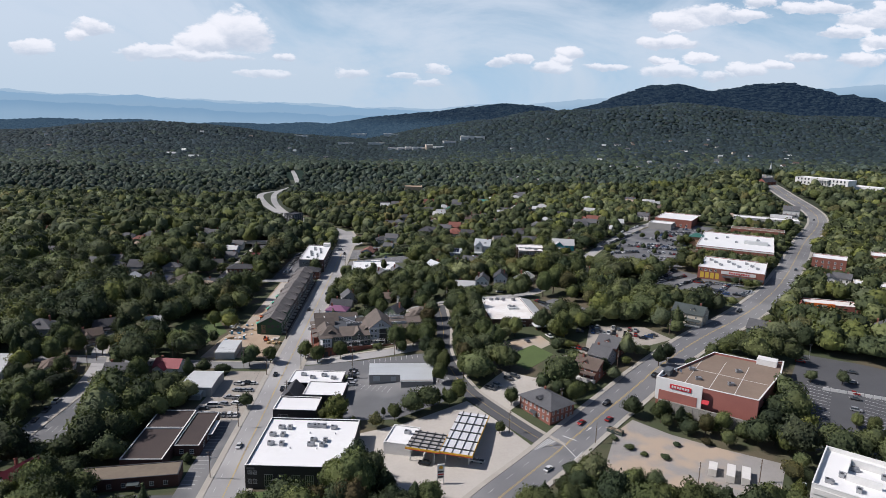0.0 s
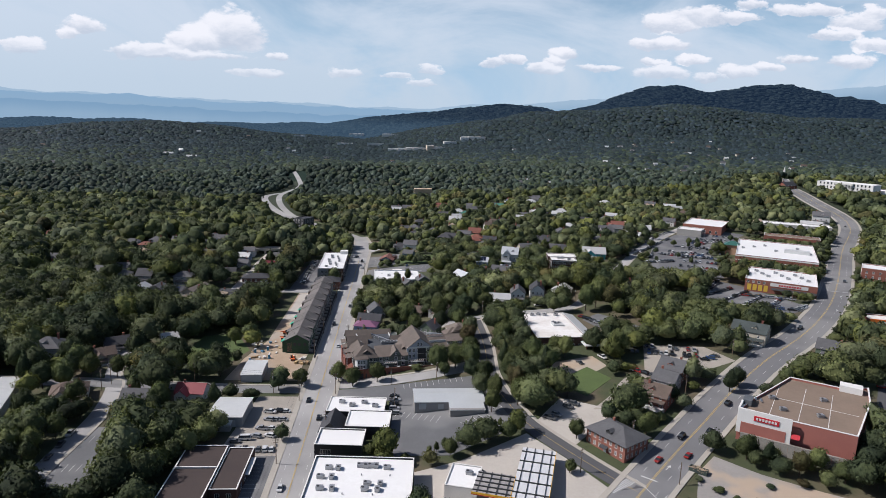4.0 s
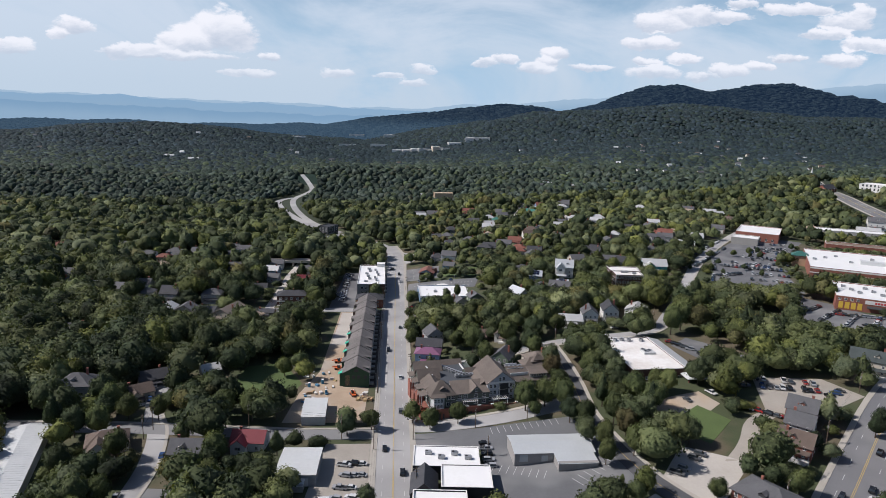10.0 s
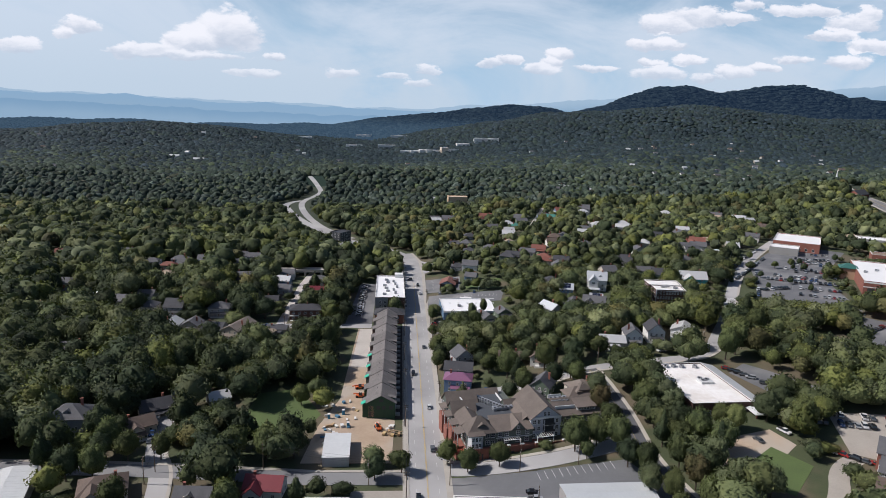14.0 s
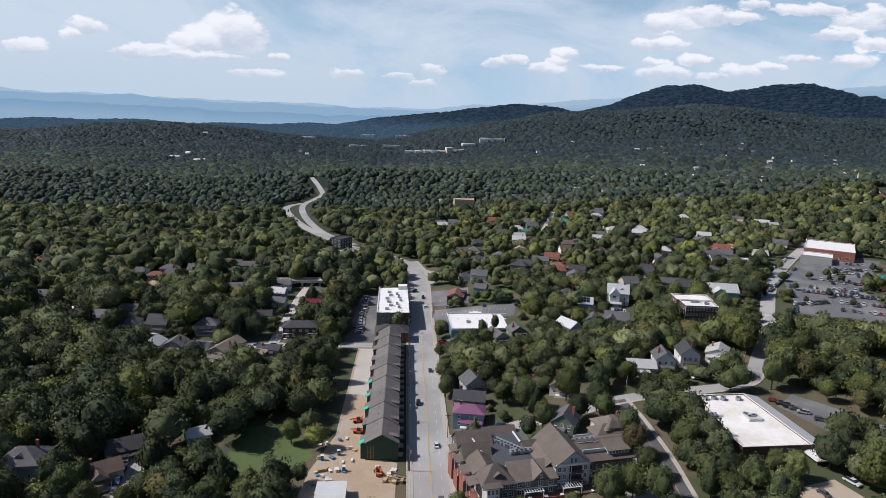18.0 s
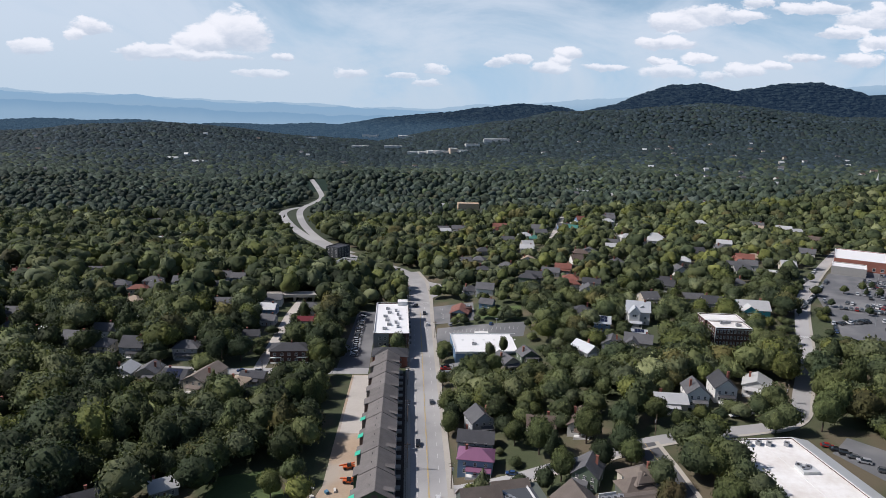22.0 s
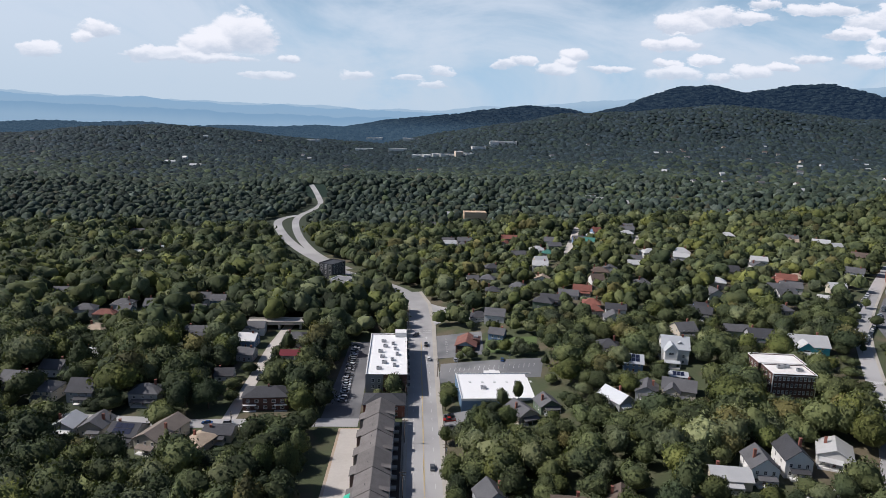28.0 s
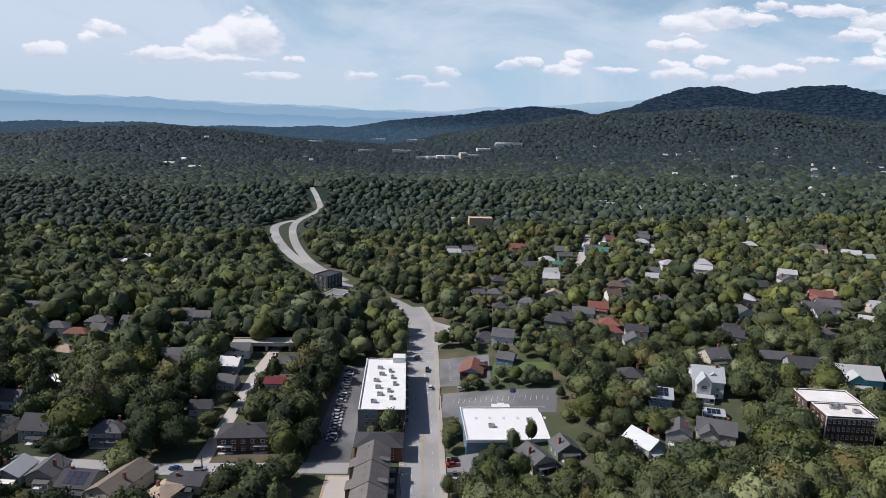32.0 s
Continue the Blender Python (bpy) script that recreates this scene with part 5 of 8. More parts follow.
    # roofs: width, depth, eave, rise, overhang, thickness, ridge axis, centre
    for args, wallm in (((13, 9, 10.2, 4.3, 0.5, 0.22, "x", -24.5, 21.2), grn), ((10, 8, 10.2, 3.8, 0.5, 0.22, "x", -26.0, 12.8), grn), ((9, 10, 10.0, 3.0, 0.4, 0.22, "y", -26.0, 4.0), grn),
                        ((13, 5, 10.2, 2.2, 0.3, 0.2, "x", -12.5, 26.5), grn), ((6, 8, 10.0, 3.0, 0.4, 0.2, "y", -8.8, -4.7), grn), ((13, 20.5, 13.0, 5.0, 0.7, 0.25, "y", 3.9, 3.7), gry),
                        ((22.6, 16.5, 11.0, 4.0, 0.5, 0.22, "x", 21.9, 5.7), grn), ((6, 7, 10.2, 3.2, 0.3, 0.2, "x", -5.0, 12.0), grn)):
        r, g = gable(*args)
        part("roof", r, brown, t)
        for k in (0, 3):
            part("gable_wall", Form().face(*g.v[k:k + 3]), wallm, t)
    part("front_roof", Form().slab([(-19.0, -9.1, 10.0), (-2.4, -9.1, 10.0), (-2.4, 0.4, 12.6), (-19.0, 0.4, 12.6)], 0.2), brown, t)
    part("pent_roof", Form().slab([(-6.4, -4.0, 10.7), (-3.1, -4.0, 13.2), (-3.1, 11.0, 13.2), (-6.4, 11.0, 10.7)], 0.2), brown, t)
    part("turret_roof", hip(11.0, 9.6, 10.0, 5.2, 0.7, 0.2, -24.0, -4.2), brown, t)
    r, g = gable(3.4, 3.4, 12.2, 1.1, 0.3, 0.14, "y", -23.6, -6.0)
    part("dormer_roof", r, brown, t)
    part("dormer_wall", Form().box(-25.2, -22.0, -7.5, -4.4, 10.6, 12.2), grn, t)
    window(t, pose(-23.6, -7.5, 11.0), 2.2, 1.0)
    part("bay_wall", Form().prism([(-29.8, -8.8), (-28.6, -10.6), (-24.6, -10.6), (-23.4, -8.8)], 4.0, 9.9), wht, t, "white corner bay of windows")
    part("bay_roof", Form().slab([(-30.2, -11.0, 9.9), (-23.0, -11.0, 9.9), (-23.6, -8.4, 11.0), (-29.6, -8.4, 11.0)], 0.18), brown, t)
    for u in (-28.0, -26.6, -25.2):
        for zz in (4.8, 7.4):
            window(t, pose(u, -10.6, zz), 1.1, 1.8)
    # roof terrace with plant, shed dormer and corner tower of the east wing
    part("plant_deck", Form().box(10.8, 19.4, 0.6, 9.0, 12.0, 13.4), deck, t)
    part("parapet", Form().box(10.6, 19.6, 0.3, 0.6, 12.0, 13.9), wht, t, "white roof edge")
    part("parapet", Form().box(11.0, 17.0, 9.0, 9.3, 13.0, 15.2), wht, t, "white roof edge")
    for k in range(8):
        unit(on_block(t, 11.9 + 2.0 * (k % 4), 5.0 + 2.4 * (k // 4), 13.4, 10 * k))
    part("dormer_wall", Form().box(20.2, 28.4, -1.0, 4.0, 11.0, 13.6), wht, t)
    part("dormer_roof", Form().slab([(19.7, -1.6, 13.6), (28.9, -1.6, 13.6), (28.9, 5.0, 14.9), (19.7, 5.0, 14.9)], 0.2), brown, t)
    for k in range(6):
        window(t, pose(21.2 + 1.25 * k, -1.0, 12.1), 0.95, 1.1)
    part("tower_wall", Form().box(23, 34, 12.5, 20, 3, 11.6), grn, t)
    part("tower_roof", hip(11, 7.5, 11.6, 3.4, 0.8, 0.2, 28.5, 16.2), brown, t)
    part("tower_top", Form().box(28.4, 33.4, 14.2, 18.6, 11.6, 14.0), grn, t)
    part("tower_cap", hip(5, 4.4, 14.0, 2.6, 0.7, 0.2, 30.9, 16.4), brown, t)
    part("bay_wall", Form().prism([(29.5, -2.5), (30.4, -3.7), (33.2, -3.7), (34.0, -2.5)], 4.0, 10.6), wht, t, "white corner bay of windows")
    # windows and balconies
    for zz in (4.8, 7.7):
        for u in (-21.6, -19.4, -16.4, -13.6, -8.8, -5.0):
            window(t, pose(u, -8.8 if u < -18 else -8.5, zz), 1.7, 1.8)
        for k in range(6):
            window(t, pose(12.6 + 3.0 * k, -2.5, zz), 1.7, 1.8)
        for k in range(8):
            window(t, pose(-31 if k > 3 else -30, -6.0 + 4.2 * k, zz, 0, 0, -90), 1.5, 1.8)
    window(t, pose(-8.8, -8.72, 10.6), 1.0, 1.3)
    for zz in (4.6, 7.5, 10.4):
        for u in (-1.2, 0.8, 8.6):
            window(t, pose(u, -6.5, zz), 1.3, 1.8)
        # dark panel proud of the wall stands in for shade in a recess
        part("balcony_recess", Form().box(2.6, 7.2, -6.62, -6.4, zz - 0.2, zz + 2.2), DARK_TRIM, t)
        part("balcony", Form().box(2.5, 7.3, -7.9, -6.5, zz - 0.35, zz - 0.2), wht, t)
        part("balcony_rail", Form().box(2.5, 7.3, -7.95, -7.85, zz - 0.2, zz + 0.75), DARK_TRIM, t)
        for u in (2.5, 7.15):
            part("balcony_post", Form().box(u, u + 0.16, -7.95, -7.79, zz - 0.2, zz + 2.3), wht, t)
    for u in (3.1, 4.7):
        window(t, pose(u, -6.75, 13.7), 1.1, 1.9)
    part("gable_band", Form().box(-2.6, 10.4, -6.9, -6.5, 13.0, 13.35), wht, t)
    for u0 in (-1.5, -15.5):
        pergola = part("pergola", Form().box(u0, u0 + 7.0, -11.2, -11.0, 7.0, 7.2), wht, t, "white timber pergola")
        for k in range(8):
            part("slat", Form().box(u0 + 0.1 + 0.95 * k, u0 + 0.25 + 0.95 * k, -11.6, -8.0, 7.2, 7.35), wht, pergola)
        for u in (u0, u0 + 6.8):
            part("pergola_post", Form().box(u, u + 0.2, -11.2, -11.0, 4.0, 7.0), wht, pergola)
    for k in range(4):
        v = -7.0 + 7.6 * k
        part("brick_porch", Form().box(-33.6, -30.5, v, v + 5.0, -2, 6.6 if k % 2 else 4.2), BRICK, t, "red brick street porch")
        for u in (v + 0.2, v + 4.6):
            part("porch_post", Form().box(-33.4, -33.2, u, u + 0.2, 4.2, 9.6), wht, t)
        part("porch_roof", Form().slab([(-34.0, v - 0.3, 9.6), (-30.5, v - 0.3, 10.2), (-30.5, v + 5.3, 10.2), (-34.0, v + 5.3, 9.6)], 0.16), brown, t)
    part("awning", Form().slab([(-35.0, -9.6, 2.6), (-31.0, -9.6, 3.4), (-31.0, -5.6, 3.4), (-35.0, -5.6, 2.6)], 0.12), paint((0.42, 0.09, 0.045)), t, "rust-red street awning")
    OPEN_VIEW.append((43.5, 350, 33))
    take_box(43.5, 364.5, 68, 38, rz, 2)


def new_houses():
    """A row of new terraced houses, stepped, with one long ridge each; the first still in green sheathing."""
    sheath = surface("green_sheathing", (0.035, 0.085, 0.045), (0.022, 0.055, 0.03), 0.8, 0, 0.3, 2.0, 0.1, 3)
    shingle = roofing((0.165, 0.150, 0.140))
    wrap = paint((0.03, 0.42, 0.27), 0.6)
    n = 9
    for k in range(n):
        y0, step = 380.0 + 14.4 * k, 14.4
        e = 7.5 + 0.22 * (k % 3)
        t = thing("terraced_house", "new terraced house under construction with a grey shingle roof", "terraced house", -17.2, y0 + step / 2, 1.5, 0, "row of new terraced houses")
        wallm = sheath if k < 2 else (paint((0.13, 0.085, 0.07)) if k % 2 else paint((0.16, 0.16, 0.15)))
        r, g = gable(12.6, step + 0.02, e, 3.4, 0.15 if k else 0.5, 0.22, "y")
        part("roof", r, shingle, t)
        f = Form().box(-6.3, 6.3, -step / 2 + 0.03, step / 2 - 0.03, -1, e)
        f.v, f.f = f.v + g.v, f.f + [tuple(i + len(f.v) for i in q) for q in g.f]
        part("wall", f, wallm, t)
        part("west_wing_roof", Form().slab([(-8.6, -step / 2 + 0.8, e - 0.9), (-3.2, -step / 2 + 0.8, e + 1.75), (-3.2, -0.2, e + 1.75), (-8.6, -0.2, e - 0.9)], 0.2), shingle, t)
        part("west_wing", Form().box(-8.2, -6.25, -step / 2 + 1.0, -0.5, -1, e - 1.1), wallm, t)
        for j in range(2):
            v = -step / 4 + j * step / 2
            if j == 0:
                part("dormer_wall", Form().box(4.2, 6.15, v - 1.0, v + 1.0, e - 0.2, e + 1.3), wallm, t)
                part("dormer_roof", Form().slab([(6.5, v - 1.3, e + 1.25), (6.5, v + 1.3, e + 1.25), (2.6, v + 1.3, e + 2.15), (2.6, v - 1.3, e + 2.15)], 0.15), shingle, t)
            for z in (0.8, 4.0):
                window(t, pose(6.3, v - 1.4, z, 0, 0, 90), 1.2, 1.6)
                window(t, pose(6.3, v + 1.4, z, 0, 0, 90), 1.2, 1.6)
            window(t, pose(-6.3, v + 4.0 - 2 * j, 4.2, 0, 0, -90), 1.2, 1.5)
            part("stoop", Form().box(6.3, 8.4, v - 1.2, v + 1.2, -1, 0.9), CONCRETE, t)
        if k < 6 and k % 2 == 0 or k == 3:
            part("roof_wrap", Form().slab([(-9.0, -step / 2 + 0.1, e - 1.0), (-6.9, -step / 2 + 0.1, e + 0.1), (-6.9, -step / 2 + 3.2, e + 0.1), (-9.0, -step / 2 + 3.2, e - 1.0)], 0.08), wrap, t, "bright green roof membrane")
        for j in range(2):
            part("roof_vent", Form().tube((-2.0, -3 + 6 * j, e + 2.3), (-2.0, -3 + 6 * j, e + 3.2), 0.09, 0.09), DARK_TRIM, t)
        if k == 0:
            # dark panels on the sheathing stand in for shade inside empty openings
            for u in (-4.4, -1.2, 1.2, 4.4):
                part("opening", Form().box(u - 0.8, u + 0.8, -step / 2 - 0.02, -step / 2 + 0.3, 4.4, 6.0), DARK_TRIM, t)
            part("opening", Form().box(-5.5, -3.0, -step / 2 - 0.02, -step / 2 + 0.3, 0.8, 3.4), DARK_TRIM, t)
            part("opening", Form().box(-1.0, 1.0, -step / 2 - 0.02, -step / 2 + 0.3, 7.9, 9.2), DARK_TRIM, t)
            for j in range(5):
                part("stud", Form().box(-5.4 + 0.55 * j, -5.3 + 0.55 * j, -step / 2 - 0.06, -step / 2 - 0.01, 0.8, 6.2), paint((0.45, 0.30, 0.14)), t)
    OPEN_VIEW.append((-17, 380, 8))
    take_shape([(-27, 378), (-8, 378), (-8, 512), (-27, 512)], 1.5)
    t = thing("fence_mesh", "dark silt fence between houses and street", "fence", 0, 0, 0)
    part("fabric", ribbon(Form(), [(-6.9, 372), (-6.9, 505)], -0.05, 0.05, 1.1, 1.0), DARK_TRIM, t)
    # the houses' shade on this earth strip is put into its colour
    g = lot("plot_trench", "bare trench before new houses, coloured dark as in their shade", [(-11, 380), (-7.2, 380), (-7.2, 505), (-11, 505)], surface("shade_dark_earth", (0.075, 0.052, 0.038), (0.045, 0.032, 0.025), 0.95, 0, 0.2, 1.5, 0.4, 3), 0.13, "trench")


gabled_flats()
new_houses()


def street_flats():
    """White-roofed flats beyond the new houses, and the dark-roofed house between."""
    x, y, w, d, h = -16.5, 567.0, 20.0, 60.0, 11.2
    t = flat_block("apartment_block", "four-storey flats with a white flat roof and dark brick", "apartment block", x, y, 1.0, w, d, h, DARK_BRICK, WHITE_ROOF, WHITE_WALL, rim=0.5, z=1.2)
    for z in (0.9, 4.1, 7.3):
        window_rows(t, w, d, (("S", z, 3, 1.6, 1.8, -9, 9), ("E", z, 12, 1.6, 1.9, -28, 28), ("W", z, 12, 1.6, 1.9, -28, 28)))
    part("panel_wall", Form().box(-10.1, -1.5, -30.15, -29.9, -1, 10.9), paint((0.20, 0.21, 0.215)), t, "grey panel facade")
    window_rows(t, w, d + 0.4, (("S", 4.1, 2, 1.5, 1.8, -8, -2), ("S", 7.3, 2, 1.5, 1.8, -8, -2)))
    part("stair_tower", Form().box(3.5, 9.8, 25, 31, 0, 13.4), WHITE_WALL, t)
    for k in range(6):
        part("balcony", Form().box(10.0, 11.5, -26 + 9.5 * k, -22 + 9.5 * k, 3.4, 3.6).box(10.0, 11.5, -26 + 9.5 * k, -22 + 9.5 * k, 6.7, 6.9), DARK_TRIM, t)
    for k in range(11):
        unit(on_block(t, -4 + 6.5 * (k % 2) + 1.2 * (k % 3), -22 + 3.9 * k, 10.7, 90 * (k % 2)))
    house(-16.0, 519.5, 0, 18.5, 12.0, 6.2, 3.0, CHAR, W_CREAM, "hip", porch=False, chimney=False, brick=True, extra=" beside the street")


def white_store():
    t = flat_block("store_building", "long white-roofed store with blue walls", "store", 39.0, 532.5, 2.0, 41.0, 30.0, 9.4 - ground(39, 532.5), paint((0.12, 0.20, 0.30)), WHITE_ROOF, WHITE_WALL, rim=0.4, deep=5)
    h = 9.4 - ground(39, 532.5)
    part("fascia", Form().box(-20.6, 20.6, -15.15, -14.95, h - 1.1, h), WHITE_WALL, t)
    part("annex", Form().box(-6, 2, 14.8, 18.0, -5, h + 0.2), WHITE_WALL, t)
    part("annex", Form().box(-3, 0, 17.9, 19.6, -5, h), WHITE_WALL, t)
    unit(on_block(t, -9, -3, h - 0.4))
    unit(on_block(t, 8, 2, h - 0.4))
    for k in range(6):
        part("skylight", Form().box(-15 + 6 * k, -13.8 + 6 * k, 4, 6, h - 0.4, h - 0.2), PALE_METAL, t)


def diner():
    x, y = 27.5, 597.0
    t = thing("diner_building", "small brick diner with a red-brown gable roof", "restaurant", x, y, ground(x, y), -10)
    r, g = gable(11, 15, 3.2, 2.6, 0.8, 0.2, "y")
    part("roof", r, roofing((0.23, 0.10, 0.075)), t)
    part("wall", Form().box(-5.5, 5.5, -7.5, 7.5, -2.5, 3.2), DARK_BRICK, t)
    gable_paint = paint((0.25, 0.33, 0.42))
    for k in (0, 3):
        part("gable_wall", Form().face(*g.v[k:k + 3]), gable_paint, t)
    part("kitchen", Form().box(2, 7.5, 1, 7, -2, 4.6), DARK_BRICK, t)
    part("window_band", Form().box(-4.5, 4.5, -7.62, -7.48, 1.0, 2.7), GLASS, t)
    part("roof_plant", Form().box(3.5, 6, 3, 5, 4.6, 5.6), STEEL, t)
    OPEN_VIEW.append((x, y - 8, 8))
    take_box(x, y, 12, 16, -10, 2)


def clinic():
    """Low health centre: stained white roof with a grey metal strip along one side and a hip porch."""
    x, y, rz, w, d, h = 124.0, 378.0, 4.0, 27.0, 44.0, 6.0
    z = ground(120, 370) - 1.0
    t = flat_block("clinic_building", "low brick clinic with a stained white flat roof", "clinic", x, y, rz, w, d, h, DARK_BRICK, STAINED_ROOF, WHITE_WALL, z=z, rim=0.4, deep=6, joints=1, rows=(("S", 1.0, 6, 1.8, 1.6, -12, 12),))
    part("metal_strip", Form().slab([(13.6, -22, 6.1), (20, -22, 4.6), (20, 22, 4.6), (13.6, 22, 6.1)], 0.2), METAL_ROOF, t, "grey metal lean-to roof")
    part("strip_wall", Form().box(13.5, 19.6, -21.7, 21.7, -4, 4.5), DARK_BRICK, t)
    part("porch_roof", hip(13, 8, 3.6, 1.6, 0.4, 0.2, 17, -25), PALE_METAL, t)
    for u in (11.5, 22.5):
        part("porch_post", Form().box(u - 0.25, u + 0.25, -28.3, -27.8, -3, 3.6), BRICK, t)
    unit(on_block(t, 3, 0, 5.6))
    for u, v in ((2.4, 2.5), (5.0, 1.0), (-6, 18), (-2, 18.5), (1.5, 17.5), (8, 17)):
        unit(on_block(t, u, v, 5.6, 45))
    part("plinth", Form().box(1, 7, -2.5, 2.5, 5.6, 6.6), PALE_METAL, t)
    lettering(t, "CENTER", "S", w, d, 5, 4.3, 0.9, TRIM)
    take_box(x + 4, y, 40, 48, rz, 2)


def tall_brick():
    """Four-storey brick block with rows of paired windows and a stained white roof, U-shaped behind."""
    x, y, rz, h = 160.0, 501.5, -5.0, 12.2
    z = ground(158, 497) - 0.6
    t = flat_block("brick_block", "four-storey brick block with white window rows", "apartment block", x, y, rz, 18.5, 12.0, h, DARK_BRICK, STAINED_ROOF, WHITE_WALL, z=z, rim=0.4, deep=5)
    for zz in (3.3, 6.4, 9.4):
        window_rows(t, 18.5, 12, (("S", zz, 10, 0.95, 1.6, -8.8, 8.8), ("W", zz, 3, 1.2, 1.6, -5, 5), ("E", zz, 3, 1.2, 1.6, -5, 5)))
    window_rows(t, 18.5, 12, (("S", 0.6, 4, 1.3, 1.3, -1, 8.5),))
    part("garage_door", Form().box(-7, -2.2, -6.1, -5.95, 0, 2.2), paint((0.35, 0.36, 0.36)), t)
    part("string_course", Form().box(-9.35, 9.35, -6.1, -5.98, 11.3, 11.6), WHITE_WALL, t)
    for u in (-9.3, 9.0):
        part("quoin", Form().box(u, u + 0.35, -6.06, -5.7, 0, 12.2), WHITE_WALL, t)
    b = flat_block("brick_block", "rear wing of a brick block with a white roof", "apartment block", x + 1.5, y + 13.0, rz, 21.0, 12.5, h, DARK_BRICK, STAINED_ROOF, WHITE_WALL, z=z, rim=0.4, deep=5)
    for zz in (3.3, 6.4, 9.4):
        window_rows(b, 21, 12.5, (("W", zz, 3, 1.2, 1.6, -5, 5), ("E", zz, 3, 1.2, 1.6, -5, 5)))
    for u, v in ((-3, 2), (4, -1), (0, 3)):
        unit(on_block(t, u, v, 11.8))


def shops_far():
    """Supermarkets and shops along the avenue."""
    z = ground(320, 510)
    t = flat_block("supermarket", "large white-roofed supermarket with red brick walls", "supermarket", 342.0, 534.0, -29.0, 57.0, 76.0, 9.0, BRICK, WHITE_ROOF, WHITE_WALL, z=z, rim=0.5, deep=6)
    for k in range(7):
        unit(on_block(t, -24 + 8 * k, -6 + 10 * (k % 3), 8.5))
    part("penthouse", Form().box(6, 24, -8, -2, 8.5, 11), PALE_METAL, t)
    for u in (-24, -18):
        part("arch_window", Form().box(u - 2, u + 2, -38.15, -37.95, 1.2, 4.2), DARK_TRIM, t)
    part("entrance_roof", hip(12, 10, 8.2, 3.0, 0.5, 0.2, -32.5, 10), paint((0.05, 0.16, 0.13), 0.5, 0.3), t, "green hip roof over the entrance")
    part("entrance_wall", Form().box(-37.5, -28.4, 5.5, 14.5, -2, 8.1), paint((0.42, 0.28, 0.18)), t)
    part("band", Form().box(-28.6, 28.6, -38.1, -37.98, 4.6, 5.2).box(-28.6, 28.6, -38.1, -37.98, 7.6, 8.6), WHITE_WALL, t)
    t = flat_block("grocery", "white-roofed brick grocery with yellow panels and awnings", "grocery", 298.0, 449.5, -31.0, 42.5, 42.0, 8.0, BRICK, WHITE_ROOF, WHITE_WALL, z=ground(295, 445), rim=0.5, deep=6)
    part("fascia", Form().box(-6, 16, -21.2, -20.98, 4.8, 7.0), TRIM, t)
    for k in range(9):
        part("mark", Form().box(-1.0 + 1.5 * k, 0.0 + 1.5 * k, -21.3, -21.2, 5.3, 6.5), paint((0.5, 0.04, 0.04)), t)
    for k in range(4):
        part("yellow_panel", Form().box(-19.5 + 3.3 * k, -17.1 + 3.3 * k, -21.12, -20.98, 0.6, 4.6), paint((0.62, 0.40, 0.05)), t)
    part("awning", Form().slab([(-5, -23, 2.8), (21, -23, 2.8), (21, -21.1, 3.8), (-5, -21.1, 3.8)], 0.15), DARK_TRIM, t)
    window_rows(t, 42.5, 42, (("S", 5.6, 4, 1.6, 1.4, -21, -8), ("E", 2, 6, 1.8, 2.2, -18, 18)))
    for k in range(9):
        unit(on_block(t, -16 + 4 * k, 8 - 7 * (k % 3), 7.5))
    t = flat_block("store_building", "brick shop block with a white flat roof", "store", 344.0, 664.0, -34.0, 36.0, 46.0, 8.0, BRICK, WHITE_ROOF, WHITE_WALL, rows=(("S", 1, 6, 2, 2.4, -16, 16),))
    flat_block("store_building", "lower grey shop with a white roof", "store", 318.0, 640.0, -34.0, 22.0, 18.0, 6.0, paint((0.3, 0.29, 0.27)), WHITE_ROOF, WHITE_WALL)
    flat_block("store_building", "long low red brick shops", "store", 398.0, 605.0, -30.0, 46.0, 16.0, 6.0, BRICK, TAN_ROOF, WHITE_WALL, rows=(("S", 0.8, 10, 2.2, 2.2, -21, 21),))
    flat_block("store_building", "long low shops with a pale roof", "store", 440.0, 668.0, -24.0, 62.0, 18.0, 5.5, paint((0.4, 0.39, 0.37)), WHITE_ROOF, WHITE_WALL, rows=(("S", 0.8, 10, 2.4, 2.2, -28, 28),))
    flat_block("brick_block", "three-storey red brick flats on the avenue", "apartment block", 377.0, 462.0, -35.0, 22.0, 18.0, 11.0, BRICK, WHITE_ROOF, WHITE_WALL, rows=tuple(("S", zz, 5, 1.3, 1.6, -10, 10) for zz in (1, 4.2, 7.4)) + tuple(("W", zz, 4, 1.3, 1.6, -8, 8) for zz in (1, 4.2, 7.4)))
    flat_block("brick_block", "three-storey red brick flats beside trees", "apartment block", 425.0, 470.0, -35.0, 18.0, 18.0, 11.0, BRICK, WHITE_ROOF, WHITE_WALL, rows=tuple(("S", zz, 4, 1.3, 1.6, -8, 8) for zz in (1, 4.2, 7.4)))
    t = flat_block("store_building", "low brick shop with an orange front", "store", 317.0, 367.0, -17.0, 30.0, 13.0, 4.8, PINK_BRICK, STAINED_ROOF, WHITE_WALL)
    part("orange_front", Form().box(-15.2, 1, -6.8, -6.48, 0.6, 5.4), paint((0.85, 0.20, 0.03)), t, "bright orange fascia")
    part("mark", Form().box(-9, -3, -6.9, -6.81, 3.4, 4.4), TRIM, t)
    p = thing("pole_sign", "two yellow oval signs on a pole beside the avenue", "sign", 297.5, 371.5, ground(297, 371), -37)
    part("pole", Form().tube((0, 0, -0.5), (0, 0, 8.5), 0.16, 0.14, 8), STEEL, p)
